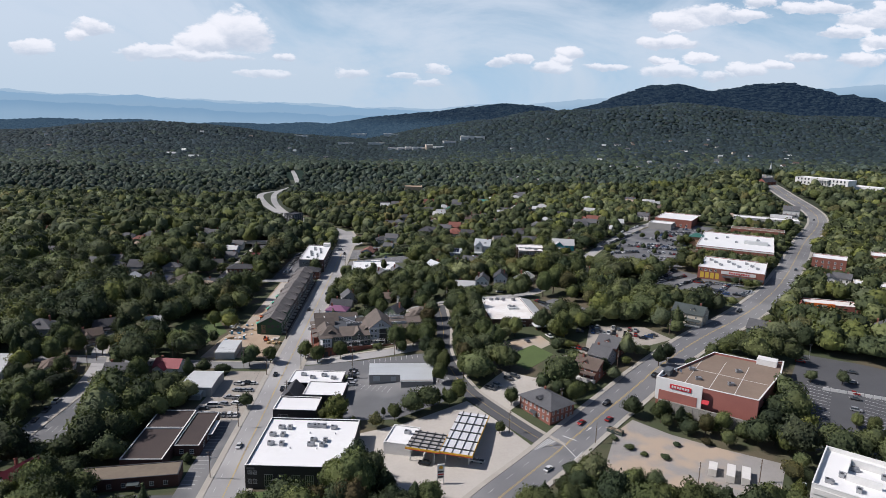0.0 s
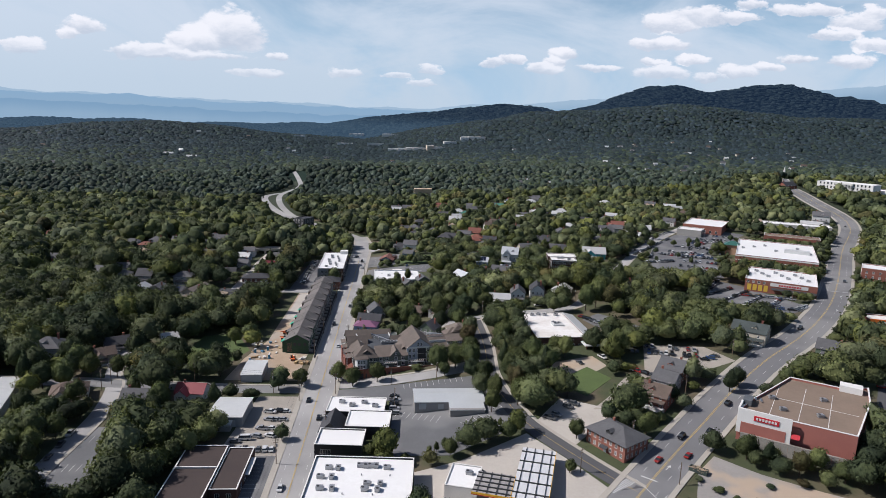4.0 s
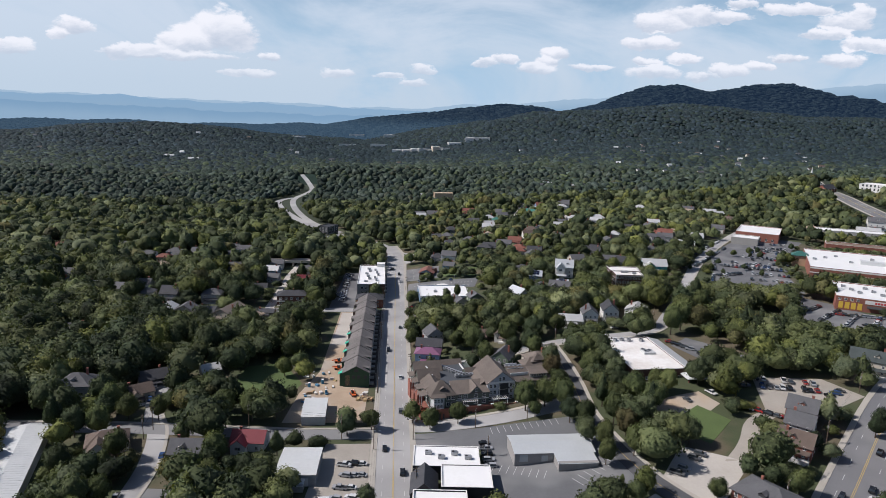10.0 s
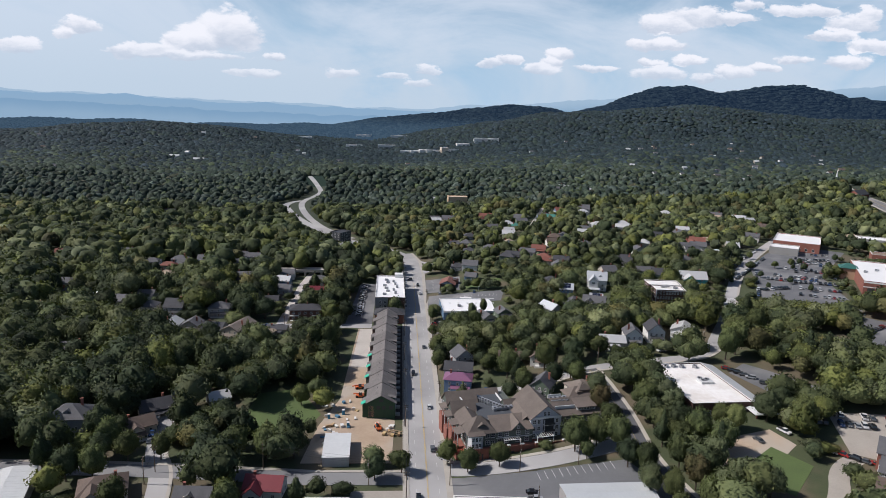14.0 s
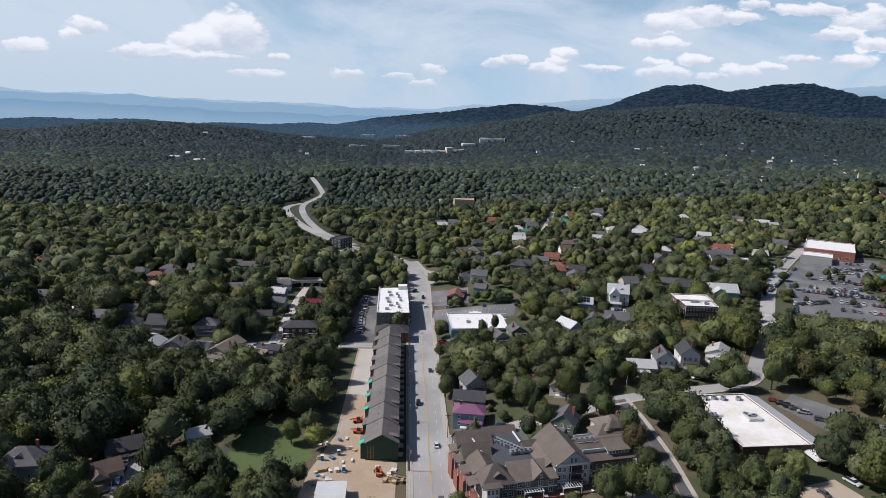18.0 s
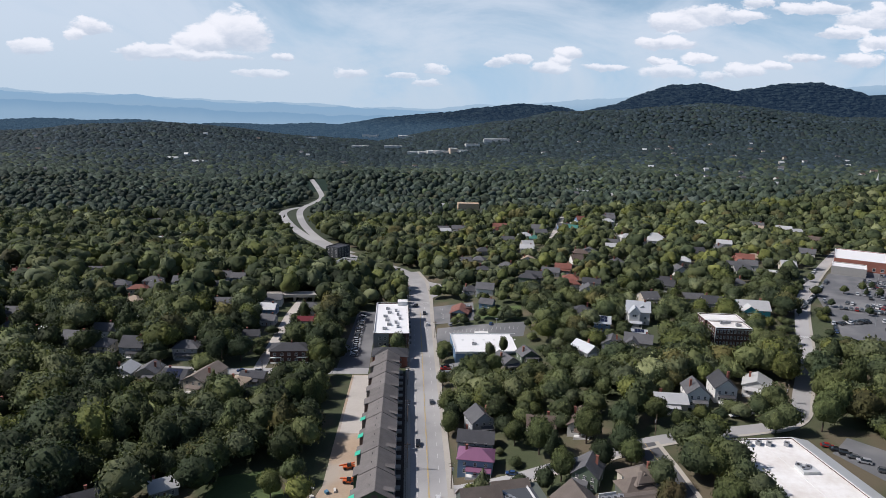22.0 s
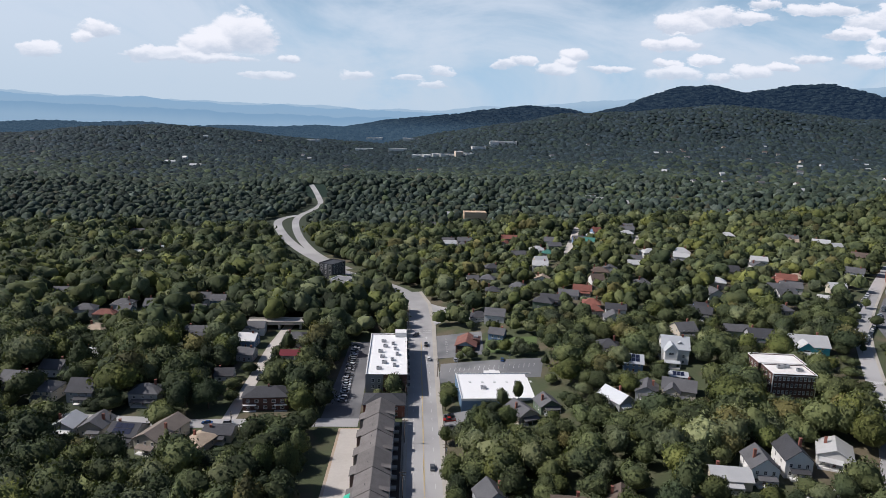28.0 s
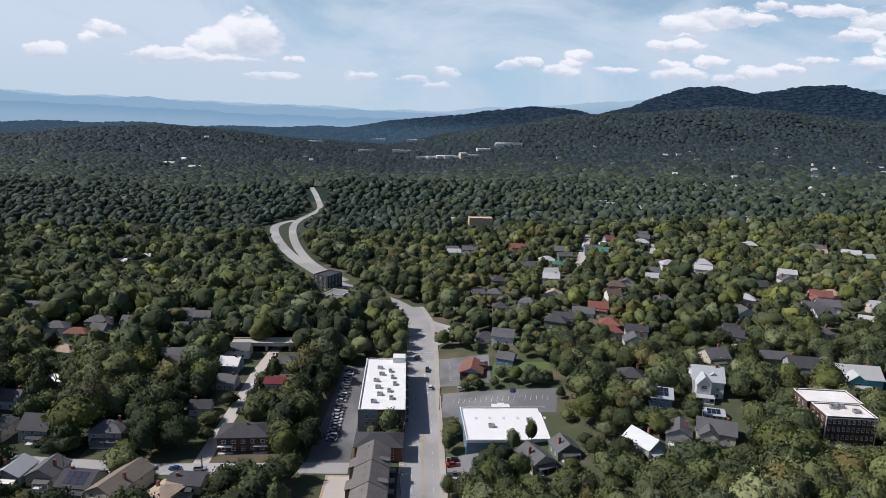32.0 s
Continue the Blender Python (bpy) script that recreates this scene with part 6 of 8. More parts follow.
    for zz, r in ((7.6, 1.7), (4.9, 1.3)):
        part("board", Form().prism([(r * math.cos(0.5236 * i), r * 0.62 * math.sin(0.5236 * i)) for i in range(12)], -0.15, 0.15), paint((0.75, 0.50, 0.03)), p, at=pose(0, -0.2, zz, 90, 0, 0))
    house(358.5, 419.0, -37, 11, 10, 6.4, 2.6, GREY, W_WHITE, "gable", porch=False)
    flat_block("store_building", "cream shop with a flat pale roof", "store", 372.0, 400.0, -30.0, 30.0, 16.0, 6.0, paint((0.5, 0.42, 0.3)), WHITE_ROOF, WHITE_WALL)
    t = flat_block("school_building", "grand white school with columns and tall windows", "school", 614.5, 846.5, -55.0, 66.0, 26.0, 14.0, WHITE_WALL, WHITE_ROOF, TRIM)
    for zz in (2, 6.5, 11):
        window_rows(t, 66, 26, (("S", zz, 14, 1.8, 2.6, -31, 31), ("W", zz, 5, 1.8, 2.6, -11, 11)), DARK_TRIM)
    for k in range(6):
        part("column", Form().tube((-8 + 3.2 * k, -15, 0), (-8 + 3.2 * k, -15, 12), 0.8, 0.7, 10), TRIM, t)
    part("portico", Form().box(-10.5, 10.5, -16.2, -13, 12, 14.4), TRIM, t)
    flat_block("school_building", "low white school wing", "school", 659.0, 823.0, -55.0, 36.0, 24.0, 7.0, WHITE_WALL, WHITE_ROOF, TRIM)
    t = thing("church", "white church with a slender steeple", "church", 712.0, 1180.0, ground(712, 1180), 20)
    r, g = gable(14, 26, 8, 6, axis="y")
    part("roof", r, roofing(CHAR), t)
    part("wall", Form().box(-7, 7, -13, 13, -2, 8), WHITE_WALL, t)
    for k in (0, 3):
        part("gable_wall", Form().face(*g.v[k:k + 3]), WHITE_WALL, t)
    part("tower", Form().box(-2.5, 2.5, -17, -12, -2, 15), WHITE_WALL, t)
    part("spire", Form().tube((0, -14.5, 15), (0, -14.5, 27), 2.0, 0.1, 8), TRIM, t)
    house(560, 892, 30, 26, 13, 4.6, 5, CHAR, W_CREAM, porch=False, brick=True, extra=" like a chapel")


street_flats()
white_store()
diner()
clinic()
tall_brick()
shops_far()


def overpass():
    """Concrete bridge deck crossing between the trees."""
    t = thing("road_bridge", "pale concrete road bridge on piers among trees", "bridge", -80.0, 634.5, ground(-80, 634), 3.0)
    part("deck", Form().box(-26, 30, -4.5, 4.5, 3.0, 4.2), SLAB, t)
    for s in (-1, 1):
        part("parapet", Form().box(-26, 30, 4.5 * s - 0.2, 4.5 * s + 0.2, 4.2, 5.1), CONCRETE, t)
    for k in range(4):
        part("pier", Form().box(-20 + 13 * k, -18.6 + 13 * k, -4.0, 4.0, -2, 3.0), CONCRETE, t)
    take_box(-80, 634.5, 58, 10, 3, 1)
    take_box(-87, 622, 36, 14, 3, 0)


def dark_modern():
    t = flat_block("apartment_block", "dark modern flats with balconies beside the parkway", "apartment block", -70.0, 765.0, -30.0, 13.0, 18.0, 12.5, paint((0.05, 0.055, 0.06)), DARK_TRIM, DARK_TRIM)
    for z in (1, 4.2, 7.4, 10):
        window_rows(t, 13, 18, (("S", z, 3, 1.6, 1.8, -6, 6), ("E", z, 4, 1.6, 1.8, -8, 8)))
    t = flat_block("apartment_block", "low white modern flats below the parkway", "apartment block", -58.0, 728.0, -20.0, 14.0, 14.0, 8.0, WHITE_WALL, paint((0.2, 0.2, 0.2)), TRIM)
    for z in (1, 4.2):
        window_rows(t, 14, 14, (("S", z, 4, 1.6, 1.8, -6, 6),), DARK_TRIM)


overpass()
dark_modern()


# ---------------------------------------------------------------- houses
MOSS = (0.05, 0.19, 0.15)
HUES[MOSS] = "sea-green metal"
house(-144.0, 368.0, 4, 15, 13, 8.4, 4.2, GREY, W_GREY, "hip", dormer=True, wing=True, extra=" and porches")
house(-111.0, 321.0, 20, 15, 11, 4.4, 3.6, BROWN, W_WHITE, "hip", dormer=True, wing=True)
house(-78.0, 314.0, -2, 12, 10, 4.0, 3.8, GREY, W_CREAM, dormer=True)
house(-56.0, 322.0, -6, 13, 9, 4.0, 3.2, CRIMSON, W_WHITE, wing=True, porch=False)
house(-117.0, 368.0, 35, 12, 9, 3.8, 3.0, BROWN, W_CREAM, wing=True)
house(-116.0, 384.0, 30, 13, 9, 4.0, 3.4, CHAR, W_GREY)
house(-92.0, 396.0, 30, 9, 8, 3.4, 2.4, PALE, W_GREY, porch=False)
house(-92.0, 243.0, 8, 14, 8, 3.2, 2.0, CRIMSON, W_WHITE, porch=False, chimney=False)
house(-72.0, 219.0, -24, 10, 14, 4.0, 3.4, CRIMSON, W_WHITE, axis="y", wing=True)
house(-92.0, 221.0, -10, 12, 13, 4.6, 3.6, CHAR, W_GREY, dormer=True)
house(19.5, 409.0, -10, 13, 9, 6.4, 2.4, PURPLE, W_BLUE, "hip", extra=" beside the street")
house(21.0, 424.0, -10, 14, 9, 5.0, 3.0, CHAR, W_GREY)
house(24.0, 440.0, 15, 10, 10, 5.4, 3.8, GREY, W_GREY, axis="y")
house(48.0, 430.0, -8, 11, 10, 4.0, 2.8, BROWN, W_CREAM, porch=False)
house(64.0, 427.0, -18, 10, 13, 4.2, 3.2, BROWN, W_WHITE, axis="y")
house(72.4, 382.0, 20, 11, 10, 5.4, 3.2, (0.20, 0.165, 0.135), W_CREAM, "hip", dormer=True, porch=False) if HUES.setdefault((0.20, 0.165, 0.135), "beige shingle") else None
house(57.0, 390.0, -28, 9, 12, 5.2, 3.8, GREY, W_GREEN, axis="y", dormer=True)
house(104.0, 437.0, -8, 13, 9, 4.0, 2.6, PALE, W_CREAM)
house(116.0, 440.0, -8, 9, 11, 6.0, 3.6, GREY, W_WHITE, axis="y", porch=True)
house(129.0, 443.0, -8, 9, 12, 6.4, 3.8, CHAR, W_WHITE, axis="y")
house(146.5, 446.5, -30, 11, 12, 4.0, 2.6, PALE, W_WHITE, axis="y", metal=True)
house(44.0, 502.0, 24, 10, 12, 3.6, 3.0, GREY, W_CREAM, axis="y", solar=False, extra=" and solar panels")
house(56.0, 507.0, 12, 9, 9, 3.4, 2.8, GREY, W_GREEN, axis="y")
house(85.5, 503.0, 28, 9, 13, 4.2, 3.0, SILVER, W_GREY, axis="y")
house(115.0, 508.0, -22, 14, 11, 4.2, 3.2, GREY, W_CREAM, wing=True)
house(101.0, 509.0, -22, 9, 11, 4.0, 2.6, GREY, W_GREY, axis="y")
house(128.0, 548.0, -14, 13, 13, 8.0, 4.6, SILVER, W_WHITE, wing=True, dormer=True, extra=" and roof deck")
house(104.5, 539.0, -14, 9, 9, 5.2, 3.0, SILVER, W_BLUE, solar=True, porch=False, chimney=False, extra=" with solar panels")
house(121.0, 524.0, -14, 8, 7, 2.6, 1.2, SILVER, W_WHITE, solar=True, porch=False, chimney=False, extra=" with solar panels")
house(197.0, 549.0, -10, 18, 12, 5.0, 4.2, PALE, W_TEAL, wing=True, extra=" and white trim")
house(180.0, 563.0, -10, 13, 10, 5.0, 3.6, CHAR, W_GREY)
for x, y, rz, w, d, e, rise, rf, wl, shape in (
        (100, 566, -12, 11, 10, 3.8, 3.4, CHAR, W_WHITE, "hip"), (88, 656, -14, 14, 9, 3.6, 2.6, CHAR, W_CREAM, "gable"), (101, 663, -14, 13, 9, 3.6, 2.6, GREY, W_WHITE, "gable"),
        (112, 670, -14, 12, 9, 3.8, 3.0, RUST, W_CREAM, "gable"), (110, 638, -14, 11, 9, 3.8, 3.0, RUST, W_WHITE, "hip"), (121, 623, -14, 12, 8, 4.4, 2.6, CHAR, W_WHITE, "gable"),
        (168, 609, -30, 13, 9, 4.0, 3.0, CHAR, W_GREY, "gable"), (146, 580, 10, 11, 11, 4.6, 3.6, GREY, W_CREAM, "gable"), (249, 655, -20, 13, 10, 4.2, 3.0, GREY, W_WHITE, "gable")):
    house(x, y, rz, w, d, e, rise, rf, wl, shape, porch=(int(x) % 2 == 0))
for x, y, rz, w, d, e, rise, rf, wl, shape in (
        (258, 677, -20, 13, 10, 4.0, 3.0, RUST, W_WHITE, "gable"), (256, 624, -30, 13, 10, 3.8, 2.6, PALE, W_CREAM, "gable"), (98, 750, -10, 12, 10, 4.8, 3.0, PALE, W_WHITE, "gable"),
        (127, 850, -10, 13, 10, 4.4, 3.4, GREY, W_TEAL, "gable"), (91, 878, -10, 15, 10, 4.4, 3.0, RUST, W_CREAM, "gable"), (214, 893, -10, 13, 10, 5.2, 3.0, GREY, W_WHITE, "gable"),
        (137, 718, -10, 13, 10, 4.0, 3.0, BROWN, W_CREAM, "hip"), (174, 754, -10, 13, 10, 4.2, 3.0, GREY, W_WHITE, "gable"), (223, 777, -10, 14, 10, 4.2, 3.4, PALE, W_CREAM, "hip")):
    house(x, y, rz, w, d, e, rise, rf, wl, shape, porch=False)
for x, y, rz, w, d, e, rise, rf, wl, shape in (
        (349, 831, -24, 13, 10, 4.6, 3.4, GREY, W_CREAM, "gable"), (365, 809, -24, 14, 10, 4.6, 3.0, PALE, W_WHITE, "gable"), (271, 739, -20, 12, 9, 4.0, 2.6, PALE, W_WHITE, "gable"),
        (317, 691, -34, 12, 9, 5.0, 3.0, GREY, W_WHITE, "gable"), (361, 749, -34, 13, 10, 4.4, 3.0, BROWN, W_CREAM, "gable"),
        (53, 690, -6, 10, 9, 4.0, 2.6, CHAR, W_YELLOW, "hip"), (88, 800, 5, 12, 9, 4.0, 3.0, GREY, W_WHITE, "gable"), (60, 760, 5, 12, 9, 4.0, 3.0, CHAR, W_GREY, "hip")):
    house(x, y, rz, w, d, e, rise, rf, wl, shape, porch=False)
# west of the street
for x, y, rz, w, d, e, rise, rf, wl, shape in (
        (-190, 540, -8, 14, 11, 6.4, 3.2, GREY, W_WHITE, "gable"), (-172, 531, -6, 10, 11, 5.6, 3.2, GREY, W_CREAM, "hip"), (-155, 531, -4, 12, 12, 5.6, 4.4, CHAR, W_GREY, "gable"),
        (-126, 528, 0, 13, 10, 6.0, 3.2, GREY, W_GREY, "hip"), (-105, 490, -18, 11, 20, 5.6, 2.8, (0.20, 0.165, 0.135), W_CREAM, "gable"), (-120, 493, -8, 12, 12, 3.8, 3.0, CHAR, W_GREY, "gable"),
        (-135, 499, -4, 10, 11, 4.0, 2.8, GREY, W_CREAM, "gable"), (-147, 499, -4, 10, 11, 4.0, 2.6, PALE, W_GREY, "gable"), (-83, 494, -4, 12, 9, 3.6, 1.4, CHAR, W_CREAM, "gable")):
    house(x, y, rz, w, d, e, rise, rf, wl, shape, axis="y" if d > w else "x", solar=(x == -120))
for x, y, rz, w, d, e, rise, rf, wl, shape in (
        (-89, 486, -22, 9, 12, 3.4, 2.0, TAN, W_CREAM, "hip"), (-176, 581, 0, 9, 7, 4.2, 2.2, PALE, W_WHITE, "hip"), (-101, 623, 2, 16, 10, 5.0, 2.6, GREY, W_WHITE, "gable"),
        (-98, 603, -6, 10, 10, 4.6, 3.0, PALE, W_BLUE, "gable"), (-94, 583, -6, 9, 9, 4.0, 2.6, GREY, W_GREY, "gable"), (-71, 606, 0, 14, 11, 4.6, 3.0, GREY, W_WHITE, "hip"),
        (-69, 583, 0, 13, 8, 3.6, 1.8, CRIMSON, W_WHITE, "gable"), (-131, 616, 0, 14, 10, 4.0, 3.0, GREY, W_GREY, "gable"), (-302, 687, 8, 12, 10, 4.6, 3.6, RUST, W_CREAM, "gable")):
    house(x, y, rz, w, d, e, rise, rf, wl, shape, porch=False)
for x, y, rz, w, d, e, rise, rf, wl, shape in (
        (-197, 670, 0, 13, 10, 4.6, 3.0, GREY, W_GREY, "hip"), (-175, 667, 0, 12, 10, 4.8, 3.6, GREY, W_WHITE, "gable"), (-149, 684, 0, 11, 10, 5.0, 3.4, GREY, W_WHITE, "gable"),
        (-137, 681, 0, 10, 9, 4.6, 3.0, GREY, W_BLUE, "gable"), (-239, 566, 0, 12, 10, 4.4, 3.0, GREY, W_CREAM, "hip"), (-214, 552, 0, 13, 10, 4.6, 3.4, PALE, W_WHITE, "hip"),
        (-252, 700, 0, 12, 9, 4.4, 3.0, GREY, W_WHITE, "gable"), (-200, 650, 0, 13, 8, 3.6, 2.6, RUST, W_CREAM, "hip"), (-240, 523, 0, 13, 12, 5.0, 3.6, BROWN, W_CREAM, "hip")):
    house(x, y, rz, w, d, e, rise, rf, wl, shape, porch=False)
for x, y, w, rf, wl in ((-251, 590, 13, GREY, W_GREY), (-184, 454, 11, GREY, W_WHITE), (-184, 560, 11, GREY, W_WHITE), (-299, 944, 14, GREY, W_CREAM), (-247, 858, 13, PALE, W_GREY), (-254, 836, 13, PALE, W_GREY),
                        (-102, 1002, 14, RUST, W_CREAM), (14, 1014, 18, GREY, W_CREAM), (196, 777, 13, PALE, W_WHITE), (154, 850, 12, GREY, W_BLUE), (31, 894, 12, GREY, W_WHITE), (47, 886, 14, GREY, W_CREAM), (107, 813, 13, PALE, W_WHITE)):
    house(x, y, 6 - (int(x) % 13), w, 10, 4.4, 3.2, rf, wl, "hip" if int(y) % 2 else "gable", porch=False, simple=True)
for x, y, w, rf, wl in ((259, 1148, 16, PALE, W_WHITE), (277, 1109, 14, PALE, W_GREY), (251, 1176, 15, PALE, W_WHITE), (300, 1130, 15, GREY, W_WHITE), (380, 1169, 16, RUST, W_CREAM), (372, 996, 16, PALE, W_WHITE), (552, 1158, 18, PALE, W_CREAM),
                        (590, 1120, 18, PALE, W_WHITE), (-605, 1890, 24, PALE, W_WHITE), (-526, 1835, 26, PALE, W_WHITE), (233, 1130, 14, GREY, W_CREAM)):
    house(x, y, 4, w, 11, 4.6, 3.2, rf, wl, "gable", porch=False, simple=True, lift=2.5)
for k, (x, y, rf) in enumerate(((42, 732, GREY), (53, 723, GREY), (83, 854, RUST), (32, 879, PALE), (44, 870, GREY), (101, 766, PALE), (92, 710, TAN), (81, 647, CHAR), (129, 696, BROWN), (169, 734, PALE), (38, 639, CHAR), (48, 633, GREY), (46, 604, GREY), (107, 623, RUST), (116, 610, GREY), (124, 823, GREY), (114, 800, MOSS), (160, 836, MOSS), (173, 873, PALE), (206, 870, PALE), (184, 900, RUST), (222, 916, GREY), (72, 695, GREY), (41, 1073, PALE), (229, 1029, PALE), (167, 950, PALE), (201, 751, CHAR), (214, 753, PALE), (157, 680, GREY), (230, 701, CHAR), (262, 724, GREY), (297, 848, PALE), (343, 816, TAN), (368, 793, PALE), (268, 682, TAN), (234, 636, GREY), (173, 619, CHAR), (206, 670, PALE), (193, 646, GREY), (172, 574, GREY), (218, 609, GREY), (276, 648, PALE), (147, 726, GREY), (-215, 656, GREY), (-190, 656, GREY), (-144, 658, GREY), (-192, 622, TAN), (-127, 602, CHAR), (-98, 555, CHAR), (415, 693, TAN), (248, 668, RUST), (237, 650, GREY), (192, 454, CHAR), (-360, 851, GREY))):
    wl = (W_WHITE, W_CREAM, W_GREY, W_WHITE, W_BLUE, W_CREAM, W_WHITE, W_GREEN)[k % 8]
    house(x, y, (8, -14, -22, 3, -9)[k % 5], 9.0 + 1.1 * (k % 4), 7.6 + 0.8 * (k % 3), (3.4, 4.6, 3.2, 5.0)[k % 4], 2.6 + 0.4 * (k % 3), rf, wl, "hip" if k % 3 == 1 else "gable", "y" if k % 4 == 2 else "x", porch=False, chimney=k % 2 == 0, simple=True)
t_tan = flat_block("hall_building", "tan gabled hall standing above the trees", "hall", 70.0, 1030.0, 2.0, 27.0, 15.0, 7.5, paint((0.55, 0.40, 0.26)), paint((0.62, 0.47, 0.33)), paint((0.6, 0.45, 0.3)), z=ground(70, 1030) + 5, deep=10)
# dark brick flats west of the street
t = thing("apartment_house", "two-storey dark brick flats with a charcoal hip roof", "house", -70.5, 525.5, ground(-70, 525), 4.0)
part("wall", Form().box(-10, 10, -6, 6, -2, 6.6), DARK_BRICK, t)
part("roof", hip(20, 12, 6.6, 2.6, 0.7), roofing(CHAR), t)
for z in (0.9, 3.9):
    window_rows(t, 20, 12, (("S", z, 5, 1.7, 1.5, -9.5, 9.5), ("W", z, 2, 1.2, 1.5, -5, 5)), TRIM, 2)
    part("balcony", Form().box(-9.8, -4, -7.4, -6.0, z - 1.0, z - 0.8).box(4, 9.8, -7.4, -6.0, z - 1.0, z - 0.8), TRIM, t)
part("chimney", Form().box(0.5, 1.2, -0.4, 0.4, 8.6, 10.2), BRICK, t)
OPEN_VIEW.append((-70.5, 518, 11))
take_box(-70.5, 525.5, 20, 12, 4, 3)
take_box(-70.5, 510, 20, 18, 4, 0)

# houses beside the avenue
house(168.0, 283.0 + 30, -40, 11, 12, 6.0, 3.8, GREY, W_CREAM, dormer=True, brick=True)
house(152.0, 291.0, -42, 12, 11, 5.0, 3.6, BROWN, W_CREAM, dormer=True, brick=True)
house(161.0, 303.0, -42, 10, 10, 5.0, 3.6, GREY, W_GREY)
house(226.0, 353.0, -40, 17, 12, 6.4, 3.6, (0.06, 0.075, 0.072), W_CREAM, "gable", dormer=True) if HUES.setdefault((0.06, 0.075, 0.072), "dark green shingle") else None
house(256.0, 330.0, -40, 13, 12, 4.6, 3.6, GREY, W_GREEN)
house(262.0, 340.0 - 6, -40, 9, 9, 3.6, 1.4, CRIMSON, W_CREAM, porch=False)
house(318.0, 322.0, -40, 12, 12, 5.0, 4.0, GREY, W_WHITE, axis="y")
house(345.0, 412.0, -30, 12, 11, 6.0, 3.6, GREY, W_WHITE, axis="y")
house(481.0, 692.0, -30, 16, 14, 8.0, 4.0, GREY, W_WHITE, dormer=True)
house(461.0, 676.0, -30, 20, 10, 4.0, 2.4, PALE, W_WHITE, porch=False, simple=True)


# ---------------------------------------------------------------- far white buildings in the valley
def far_sheds():
    rnd = random.Random(5)
    for x, y, w, d, h in ((-9, 2900, 90, 30, 10), (77, 2230, 60, 26, 9), (40, 2240, 40, 20, 8), (125, 2200, 22, 22, 24), (110, 2215, 80, 16, 8), (205, 2430, 46, 20, 10), (300, 2520, 90, 22, 11), (265, 2500, 30, 20, 16),
                          (-179, 2516, 60, 14, 8), (-62, 2440, 60, 14, 8), (-390, 2780, 50, 20, 9), (-184, 3200, 70, 20, 10), (150, 2250, 50, 18, 8), (10, 2260, 46, 16, 7)):
        flat_block("warehouse", "pale flat-roofed building far in the valley", "warehouse", x, y, rnd.uniform(-8, 8), w, d * 1.4, h * 0.62, paint((0.62, 0.60, 0.56)) if h < 20 else paint((0.56, 0.46, 0.36)), WHITE_ROOF, TRIM, z=ground(x, y) + 8, deep=14)
    for k in range(46):
        dist = rnd.uniform(1250, 2300)
        u = rnd.uniform(0.15, 0.72) if k < 36 else rnd.uniform(-0.55, 0.1)
        x, y = EYE_MID[0] + u * dist, EYE_MID[1] + dist
        house(x, y, rnd.uniform(-30, 30), rnd.uniform(9, 14), 8, rnd.uniform(4, 6), 3, rnd.choice((GREY, GREY, PALE, BROWN)), rnd.choice((W_WHITE, W_CREAM, W_WHITE)), "gable", porch=False, chimney=False, simple=True, lift=5.5)


far_sheds()


